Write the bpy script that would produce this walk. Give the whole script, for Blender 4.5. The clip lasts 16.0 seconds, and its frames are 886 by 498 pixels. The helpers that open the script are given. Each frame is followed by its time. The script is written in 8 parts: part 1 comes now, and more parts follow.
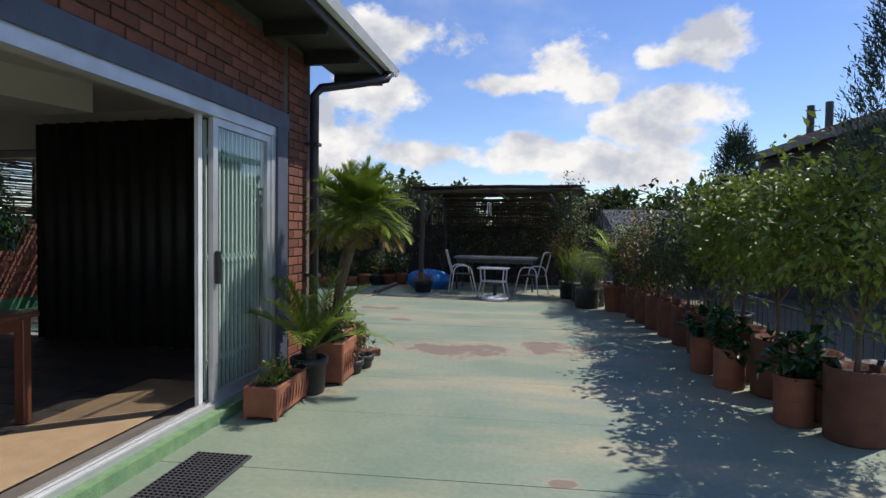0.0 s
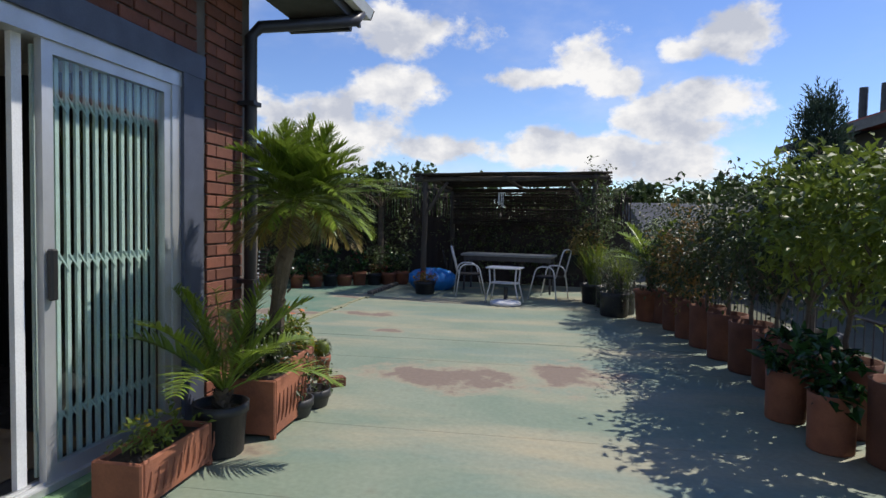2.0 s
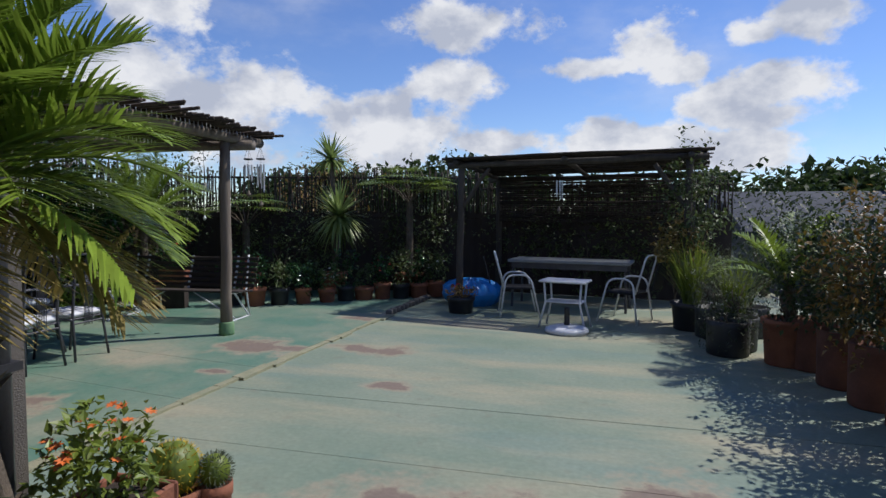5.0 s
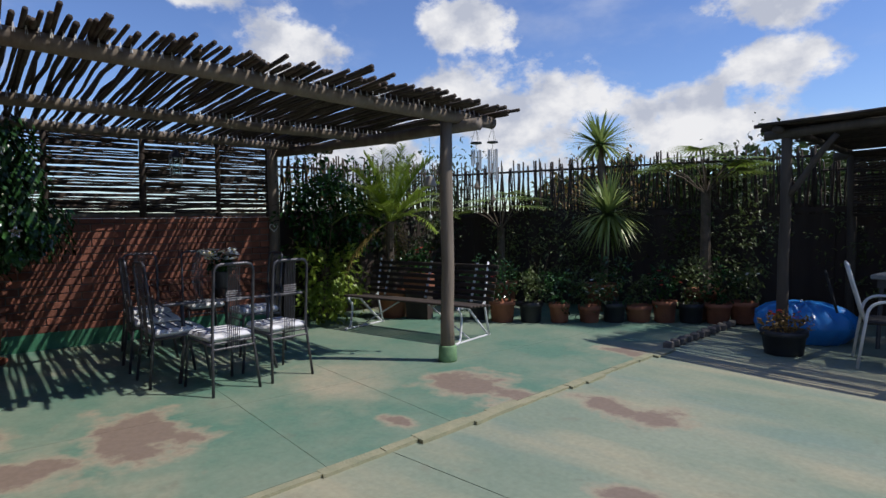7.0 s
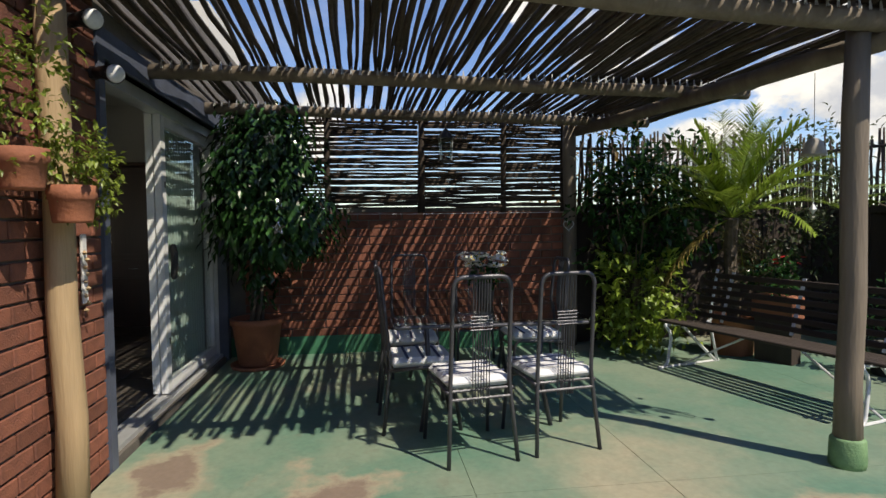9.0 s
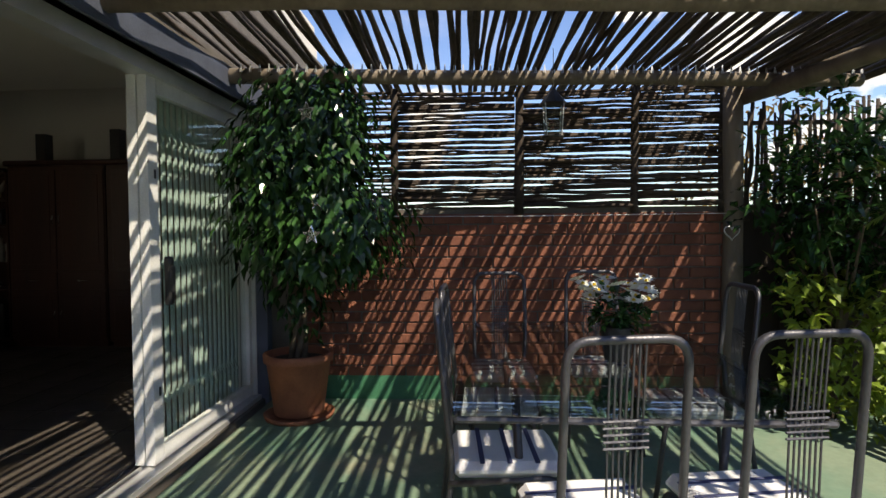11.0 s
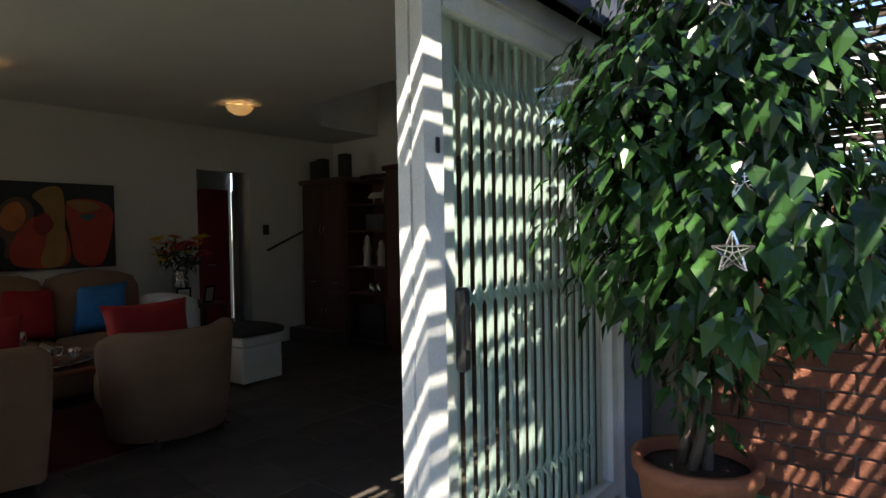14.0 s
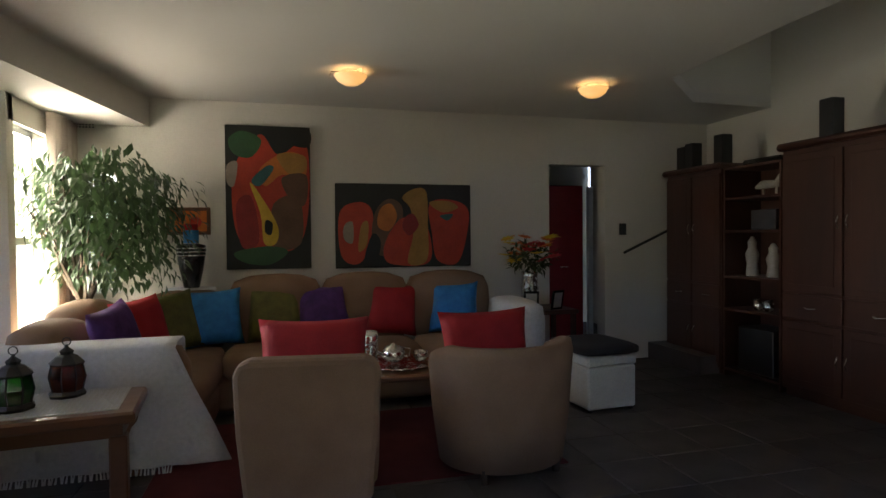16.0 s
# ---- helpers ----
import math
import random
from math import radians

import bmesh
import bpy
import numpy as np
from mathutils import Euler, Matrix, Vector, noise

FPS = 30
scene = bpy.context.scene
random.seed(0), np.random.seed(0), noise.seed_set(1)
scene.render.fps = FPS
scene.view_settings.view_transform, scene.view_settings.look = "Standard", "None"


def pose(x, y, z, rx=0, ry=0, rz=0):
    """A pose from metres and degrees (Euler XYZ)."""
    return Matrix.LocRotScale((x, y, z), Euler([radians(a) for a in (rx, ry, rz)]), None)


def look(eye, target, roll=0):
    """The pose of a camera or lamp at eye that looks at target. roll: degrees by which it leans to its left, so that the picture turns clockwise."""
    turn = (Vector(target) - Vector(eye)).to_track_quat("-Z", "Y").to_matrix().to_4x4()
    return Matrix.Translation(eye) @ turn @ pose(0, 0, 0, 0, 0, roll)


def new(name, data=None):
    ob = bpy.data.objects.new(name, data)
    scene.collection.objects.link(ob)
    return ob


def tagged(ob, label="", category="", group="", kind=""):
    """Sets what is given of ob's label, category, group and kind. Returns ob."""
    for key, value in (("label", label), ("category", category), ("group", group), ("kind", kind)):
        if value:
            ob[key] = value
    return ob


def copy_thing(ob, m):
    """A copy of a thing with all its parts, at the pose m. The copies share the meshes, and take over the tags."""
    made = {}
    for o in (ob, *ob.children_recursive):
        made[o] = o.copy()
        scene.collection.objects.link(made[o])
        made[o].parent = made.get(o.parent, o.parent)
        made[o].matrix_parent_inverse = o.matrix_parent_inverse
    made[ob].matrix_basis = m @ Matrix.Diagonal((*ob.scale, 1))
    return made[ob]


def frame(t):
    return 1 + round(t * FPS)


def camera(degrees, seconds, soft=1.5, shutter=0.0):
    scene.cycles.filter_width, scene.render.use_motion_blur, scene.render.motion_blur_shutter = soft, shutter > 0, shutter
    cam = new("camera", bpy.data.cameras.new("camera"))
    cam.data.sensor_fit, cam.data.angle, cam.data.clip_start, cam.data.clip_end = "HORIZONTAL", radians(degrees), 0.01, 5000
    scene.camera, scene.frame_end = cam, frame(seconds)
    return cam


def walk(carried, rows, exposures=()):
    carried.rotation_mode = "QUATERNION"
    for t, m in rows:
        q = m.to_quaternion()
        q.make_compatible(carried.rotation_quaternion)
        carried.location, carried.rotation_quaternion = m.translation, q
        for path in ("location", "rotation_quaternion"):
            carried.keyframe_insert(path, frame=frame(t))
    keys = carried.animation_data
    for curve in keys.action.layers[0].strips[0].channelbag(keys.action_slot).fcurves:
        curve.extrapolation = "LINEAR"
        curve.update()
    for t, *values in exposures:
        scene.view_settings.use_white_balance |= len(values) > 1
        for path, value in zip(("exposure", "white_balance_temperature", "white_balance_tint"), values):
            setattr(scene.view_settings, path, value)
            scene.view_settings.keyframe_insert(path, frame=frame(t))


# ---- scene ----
cam = camera(74.7, 16.0)
PATH = [
    (0, (1.85, -5.333, 1.41), (1.329, -3.403, 1.336), 0.8),
    (0.5, (1.853, -5.097, 1.408), (1.26, -3.188, 1.327), 0.9),
    (1, (1.8, -4.681, 1.42), (1.207, -2.773, 1.33), 1.1),
    (1.5, (1.776, -4.197, 1.401), (1.186, -2.288, 1.31), 1.1),
    (2, (1.708, -3.757, 1.38), (1.125, -1.847, 1.287), 1.1),
    (2.5, (1.636, -3.343, 1.367), (1.06, -1.431, 1.271), 1.1),
    (3, (1.58, -2.857, 1.357), (1.011, -0.943, 1.26), 1.2),
    (5.3, (1.175, -0.994, 1.434), (0.308, 0.804, 1.317), 0.0),
    (5.5, (1.149, -0.801, 1.421), (0.203, 0.957, 1.307), -0.1),
    (6, (1.026, -0.296, 1.412), (-0.138, 1.327, 1.296), -0.3),
    (6.5, (0.796, 0.18, 1.403), (-0.571, 1.636, 1.292), -0.5),
    (7, (0.535, 0.594, 1.361), (-1.034, 1.832, 1.263), -0.8),
    (7.5, (0.161, 0.885, 1.303), (-1.572, 1.88, 1.221), -0.8),
    (8, (-0.196, 1.149, 1.308), (-2.048, 1.901, 1.229), -0.8),
    (8.5, (-0.591, 1.361, 1.317), (-2.53, 1.847, 1.241), -0.8),
    (9, (-1.033, 1.525, 1.326), (-3.015, 1.78, 1.241), -0.7),
    (9.2, (-1.193, 1.604, 1.317), (-3.184, 1.778, 1.238), -0.8),
    (11.3, (-2.773, 1.733, 1.328), (-4.767, 1.584, 1.265), -0.6),
    (11.5, (-2.903, 1.712, 1.33), (-4.893, 1.527, 1.266), -0.7),
    (12, (-3.249, 1.614, 1.348), (-5.231, 1.353, 1.276), -0.6),
    (12.5, (-3.555, 1.527, 1.345), (-5.512, 1.116, 1.276), -0.9),
    (13, (-3.831, 1.461, 1.355), (-5.71, 0.779, 1.288), -1.1),
    (13.5, (-4.046, 1.353, 1.348), (-5.781, 0.36, 1.288), -1.2),
    (14, (-4.237, 1.195, 1.368), (-5.766, -0.093, 1.32), -1.0),
    (14.5, (-4.392, 1.04, 1.377), (-5.681, -0.489, 1.335), -0.9),
    (15, (-4.564, 0.875, 1.392), (-5.555, -0.861, 1.353), -0.8),
    (15.5, (-4.67, 0.689, 1.375), (-5.381, -1.18, 1.341), -0.7),
    (16, (-4.783, 0.497, 1.405), (-5.303, -1.434, 1.363), -0.5),
]
EXPOSURES = [(0, -0.05, 6700, 10), (3, -0.08, 6500, 10), (5.5, -0.3, 6200, 11), (6, -0.3, 6200, 11), (7, -0.2, 6400, 11), (9, 0.15, 7400, 8), (11.5, 0.75, 7900, 8), (12.5, 0.98, 7900, 8), (14, 1.65, 7500, 9), (15, 2.25, 7300, 12), (16, 2.8, 7500, 13)]
walk(cam, [(t, look(eye, target, roll)) for t, eye, target, roll in PATH], EXPOSURES)

# ---- sky and sun ----
SUN_DIR = Vector((0.56, 0.54, 1.0)).normalized()      # towards the sun
sun_data = bpy.data.lights.new("sun", "SUN")
sun_data.energy, sun_data.angle, sun_data.color = 4.8, radians(0.53), (1.0, 0.95, 0.87)
sun_lamp = new("sun", sun_data)
sun_lamp.matrix_world = look(SUN_DIR * 30, (0, 0, 0))

world = bpy.data.worlds.new("sky")
scene.world = world
world.use_nodes = True
wn, wl = world.node_tree.nodes, world.node_tree.links
wn.clear()
w_out, w_bg = wn.new("ShaderNodeOutputWorld"), wn.new("ShaderNodeBackground")
w_sky = wn.new("ShaderNodeTexSky")
w_sky.sky_type, w_sky.sun_disc = "NISHITA", False
w_sky.sun_elevation = math.asin(SUN_DIR.z)
w_sky.sun_rotation = math.atan2(SUN_DIR.x, SUN_DIR.y)
w_sky.dust_density, w_sky.air_density, w_sky.ozone_density = 0.0, 1.0, 6.0
w_co, w_sep = wn.new("ShaderNodeTexCoord"), wn.new("ShaderNodeSeparateXYZ")
wl.new(w_co.outputs["Generated"], w_sep.inputs[0])


def sky_math(op, a, b=0.0, c=None):
    x = wn.new("ShaderNodeMath")
    x.operation = op
    for i, v in enumerate((a, b) if c is None else (a, b, c)):
        if isinstance(v, (int, float)):
            x.inputs[i].default_value = v
        else:
            wl.new(v, x.inputs[i])
    return x.outputs[0]


def sky_noise(scale, detail, rough, stretch):
    mp, t = wn.new("ShaderNodeMapping"), wn.new("ShaderNodeTexNoise")
    mp.inputs["Scale"].default_value = stretch
    t.inputs["Scale"].default_value, t.inputs["Detail"].default_value, t.inputs["Roughness"].default_value = scale, detail, rough
    wl.new(w_co.outputs["Generated"], mp.inputs["Vector"])
    wl.new(mp.outputs[0], t.inputs["Vector"])
    return t.outputs["Fac"]


def sky_ramp(v, lo, hi):
    x = wn.new("ShaderNodeMapRange")
    x.interpolation_type = "SMOOTHSTEP"
    x.inputs["From Min"].default_value, x.inputs["From Max"].default_value = lo, hi
    wl.new(v, x.inputs["Value"])
    return x.outputs[0]


# cumulus heads: compass bearing, height, half width and half height in degrees
CUMULUS = [(9.7, 16.6, 2.8, 1.7), (4.8, 15.4, 1.7, 0.9), (6.1, 10.9, 4.3, 1.7), (1.7, 9.8, 3.0, 1.1), (5.2, 8.7, 4.4, 0.8), (4.3, 5.6, 3.5, 1.5), (-1.3, 6.5, 3.1, 2.0),
           (-65.3, 16.2, 4.2, 2.4), (-48.6, 18.4, 3.6, 1.9), (-20.0, 18.0, 4.8, 1.8), (-21.6, 16.5, 2.6, 0.9), (-3.5, 15.0, 3.0, 2.0)]
CUMULUS += [(-8.0, 13.7, 4.3, 0.9), (-1.2, 13.4, 2.4, 1.2), (-22.6, 12.6, 4.0, 1.6), (-45.0, 9.4, 7.8, 3.6), (-49.8, 11.6, 3.6, 2.3), (-40.7, 10.6, 3.5, 2.2), (-27.9, 7.6, 5.1, 2.7), (-28.4, 9.8, 3.0, 1.8),
            (-16.4, 7.1, 4.4, 1.1), (-7.4, 7.4, 3.6, 1.5), (-1.8, 7.4, 2.7, 1.1), (-56.8, 11.8, 1.9, 0.8), (-74.0, 20.0, 3.1, 1.2), (-58.0, 6.0, 5.0, 2.0)]
w_bear = sky_math("MULTIPLY", sky_math("ARCTAN2", w_sep.outputs["X"], w_sep.outputs["Y"]), 57.2958)
w_high = sky_math("MULTIPLY", sky_math("ARCSINE", w_sep.outputs["Z"]), 57.2958)
w_dir = wn.new("ShaderNodeCombineXYZ")
wl.new(w_bear, w_dir.inputs[0])
wl.new(w_high, w_dir.inputs[1])
w_near = None
for b0, h0, bw, hw in CUMULUS:
    q = wn.new("ShaderNodeVectorMath")
    q.operation = "MULTIPLY_ADD"
    q.inputs[1].default_value, q.inputs[2].default_value = (0.74 / bw, 0.74 / hw, 0), (-b0 * 0.74 / bw, -h0 * 0.74 / hw, 0)
    wl.new(w_dir.outputs[0], q.inputs[0])
    k = wn.new("ShaderNodeVectorMath")
    k.operation = "LENGTH"
    wl.new(q.outputs["Vector"], k.inputs[0])
    w_near = k.outputs["Value"] if w_near is None else sky_math("SMOOTH_MIN", w_near, k.outputs["Value"], 0.3)
w_puff = sky_noise(9.0, 10.0, 0.6, (1.0, 1.0, 1.5))
w_fine = sky_noise(30.0, 6.0, 0.6, (1.0, 1.0, 1.3))
w_edge = sky_math("ADD", sky_math("MULTIPLY", sky_math("SUBTRACT", w_puff, 0.5), 2.3), sky_math("MULTIPLY", sky_math("SUBTRACT", w_fine, 0.5), 0.9))
w_heads = sky_ramp(sky_math("ADD", sky_math("SUBTRACT", 1.0, w_near), w_edge), -0.12, 0.4)
# scattered fair-weather cloud over the rest of the sky
w_rest = sky_math("MULTIPLY", sky_ramp(sky_noise(6.0, 10.0, 0.52, (1.0, 1.0, 1.35)), 0.56, 0.64), sky_ramp(sky_math("ABSOLUTE", sky_math("ADD", w_bear, 33.0)), 52.0, 62.0))
w_veil = sky_math("MULTIPLY", sky_ramp(sky_noise(3.2, 8.0, 0.6, (1.0, 1.0, 2.2)), 0.45, 0.8), 0.35)
w_mask = sky_math("MAXIMUM", sky_math("MAXIMUM", w_heads, w_rest), w_veil)
w_shade = wn.new("ShaderNodeValToRGB")
w_shade.color_ramp.elements[0].position, w_shade.color_ramp.elements[1].position = 0.38, 0.6
w_shade.color_ramp.elements[0].color, w_shade.color_ramp.elements[1].color = (7.0, 7.5, 8.8, 1), (12.2, 12.2, 12.3, 1)
wl.new(sky_noise(11.0, 6.0, 0.55, (1.0, 1.0, 1.4)), w_shade.inputs["Fac"])
w_mix = wn.new("ShaderNodeMix")
w_mix.data_type = "RGBA"
wl.new(w_mask, w_mix.inputs["Factor"])
w_tone = wn.new("ShaderNodeHueSaturation")
w_tone.inputs["Saturation"].default_value, w_tone.inputs["Value"].default_value, w_tone.inputs["Hue"].default_value = 1.06, 1.95, 0.512
wl.new(w_sky.outputs["Color"], w_tone.inputs["Color"])
wl.new(w_tone.outputs["Color"], w_mix.inputs["A"])
wl.new(w_shade.outputs["Color"], w_mix.inputs["B"])
wl.new(w_mix.outputs["Result"], w_bg.inputs["Color"])
w_bg.inputs["Strength"].default_value = 0.08
wl.new(w_bg.outputs[0], w_out.inputs[0])

# ---- the terrace and the garden wall lie turned against the patio and the rooms ----
TURN = Matrix.Translation((-0.4, 7.4, 0)) @ pose(0, 0, 0, 0, 0, 8) @ Matrix.Translation((0.4, -7.4, 0))
EAST = TURN @ Matrix.Translation((-2.05, -0.6, 0)) @ pose(0, 0, 0, 0, 0, -2.1) @ Matrix.Translation((2.05, 0.6, 0))


def turned_by(m, *obs):
    for ob in obs:
        ob.matrix_basis = m @ ob.matrix_basis


# ---- mesh building ----
class Shape:
    """Collects boxes, rods, leaves and sheets into one mesh."""

    def __init__(self):
        self.v, self.f = [], []

    def add(self, verts, faces):
        k = len(self.v)
        self.v.extend(tuple(p) for p in verts)
        self.f.extend(tuple(i + k for i in q) for q in faces)
        return self

    def box(self, lo, hi, m=None, bevel=0.0):
        (x0, y0, z0), (x1, y1, z1) = lo, hi
        if bevel:
            b = min(bevel, 0.49 * min(abs(x1 - x0), abs(y1 - y0), abs(z1 - z0)))
            rings = []
            for z, s in ((z0, b), (z0 + b, 0), (z1 - b, 0), (z1, b)):
                rings.append([(x0 + s + b * (s == 0), y0 + s, z), (x1 - s - b * (s == 0), y0 + s, z), (x1 - s, y0 + s + b * (s == 0), z), (x1 - s, y1 - s - b * (s == 0), z),
                              (x1 - s - b * (s == 0), y1 - s, z), (x0 + s + b * (s == 0), y1 - s, z), (x0 + s, y1 - s - b * (s == 0), z), (x0 + s, y0 + s + b * (s == 0), z)])
            vs = [p for r in rings for p in r]
            fs = [tuple(range(7, -1, -1)), tuple(range(24, 32))]
            for r in range(3):
                for i in range(8):
                    j = (i + 1) % 8
                    fs.append((r * 8 + i, r * 8 + j, r * 8 + 8 + j, r * 8 + 8 + i))
        else:
            vs = [(x0, y0, z0), (x1, y0, z0), (x1, y1, z0), (x0, y1, z0), (x0, y0, z1), (x1, y0, z1), (x1, y1, z1), (x0, y1, z1)]
            fs = [(3, 2, 1, 0), (4, 5, 6, 7), (0, 1, 5, 4), (1, 2, 6, 5), (2, 3, 7, 6), (3, 0, 4, 7)]
        if m is not None:
            vs = [m @ Vector(p) for p in vs]
        return self.add(vs, fs)

    def tube(self, points, radii, n=8, caps=True):
        pts = [Vector(p) for p in points]
        if not isinstance(radii, (list, tuple)):
            radii = [radii] * len(pts)
        vs, fs = [], []
        side = None
        for i, p in enumerate(pts):
            a, b = pts[max(i - 1, 0)], pts[min(i + 1, len(pts) - 1)]
            d = (b - a).normalized()
            if side is None:
                side = d.orthogonal().normalized()
            side = (side - d * side.dot(d)).normalized()
            up = d.cross(side)
            for k in range(n):
                w = 2 * math.pi * k / n
                vs.append(p + (side * math.cos(w) + up * math.sin(w)) * radii[i])
        for i in range(len(pts) - 1):
            for k in range(n):
                j = (k + 1) % n
                fs.append((i * n + k, i * n + j, i * n + n + j, i * n + n + k))
        if caps:
            fs.append(tuple(range(n - 1, -1, -1)))
            fs.append(tuple(range((len(pts) - 1) * n, len(pts) * n)))
        return self.add(vs, fs)

    def turned(self, profile, n=24, at=(0, 0, 0), squash=(1, 1)):
        """A body of revolution: profile rows of radius, height."""
        vs, fs = [], []
        for r, z in profile:
            for k in range(n):
                w = 2 * math.pi * k / n
                vs.append((at[0] + r * squash[0] * math.cos(w), at[1] + r * squash[1] * math.sin(w), at[2] + z))
        for i in range(len(profile) - 1):
            for k in range(n):
                j = (k + 1) % n
                fs.append((i * n + k, i * n + j, i * n + n + j, i * n + n + k))
        fs.append(tuple(range(n - 1, -1, -1)))
        fs.append(tuple(range((len(profile) - 1) * n, len(profile) * n)))
        return self.add(vs, fs)

    def prism(self, outline, axis, a, b):
        """An outline in two axes, drawn out along the third from a to b."""
        n = len(outline)
        put = {"x": lambda p, h: (h, p[0], p[1]), "y": lambda p, h: (p[0], h, p[1]), "z": lambda p, h: (p[0], p[1], h)}[axis]
        vs = [put(p, a) for p in outline] + [put(p, b) for p in outline]
        fs = [tuple(range(n - 1, -1, -1)), tuple(range(n, 2 * n))] + [(i, (i + 1) % n, n + (i + 1) % n, n + i) for i in range(n)]
        return self.add(vs, fs)

    def leaf(self, base, d, up, length, width, fold=0.25, droop=0.2):
        """A pointed leaf of four faces, folded along its rib."""
        d, base = Vector(d).normalized(), Vector(base)
        s = d.cross(Vector(up))
        s = s.normalized() if s.length > 1e-4 else d.orthogonal().normalized()
        u = s.cross(d)
        mid, tip = base + d * length * 0.45 - u * length * droop * 0.2, base + d * length - u * length * droop
        lift = u * width * fold
        vs = [base, mid + s * width / 2 + lift, tip, mid - s * width / 2 + lift, mid]
        return self.add(vs, [(0, 4, 1), (4, 2, 1), (0, 3, 4), (4, 3, 2)])

    def strap(self, base, d, length, width, droop, steps=4):
        """A long arching blade."""
        p, d = Vector(base), Vector(d).normalized()
        s = d.cross(Vector((0, 0, 1)))
        s = s.normalized() if s.length > 1e-3 else Vector((1, 0, 0))
        vs, fs = [], []
        for i in range(steps + 1):
            w = width * (1 - (i / steps) ** 2) * 0.5 + 0.0008
            vs += [p + s * w, p - s * w]
            if i:
                fs.append((2 * i - 2, 2 * i - 1, 2 * i + 1, 2 * i))
            p = p + d * (length / steps)
            d = (d + Vector((0, 0, -droop / steps))).normalized()
        return self.add(vs, fs)

    def mesh(self, name, smooth=False):
        me = bpy.data.meshes.new(name)
        me.from_pydata([tuple(p) for p in self.v], [], self.f)
        me.update()
        if smooth:
            me.polygons.foreach_set("use_smooth", [True] * len(me.polygons))
        return me


def empty(name, label, category, m=None, group="", kind=""):
    ob = new(name)
    ob.empty_display_size = 0.1
    if m is not None:
        ob.matrix_basis = m
    return tagged(ob, label, category, group, kind)


def part(name, shape, material, parent=None, label="", smooth=False, m=None, bevel=0.0):
    me = shape.mesh(name, smooth) if isinstance(shape, Shape) else shape
    if not me.materials:
        me.materials.append(material)
    ob = new(name, me)
    if parent is not None:
        ob.parent = parent
    if m is not None:
        ob.matrix_basis = m
    if bevel:
        mod = ob.modifiers.new("bevel", "BEVEL")
        mod.width, mod.segments, mod.limit_method, mod.angle_limit = bevel, 2, "ANGLE", radians(40)
    return tagged(ob, label)


def single(name, shape, material, label, category, group="", kind="", smooth=False, m=None, bevel=0.0):
    return tagged(part(name, shape, material, None, "", smooth, m, bevel), label, category, group, kind)


def struct(name, shape, material, label="", category="", smooth=False, parent=None):
    return tagged(part(name, shape, material, parent, "", smooth), label, category, "", "structure")


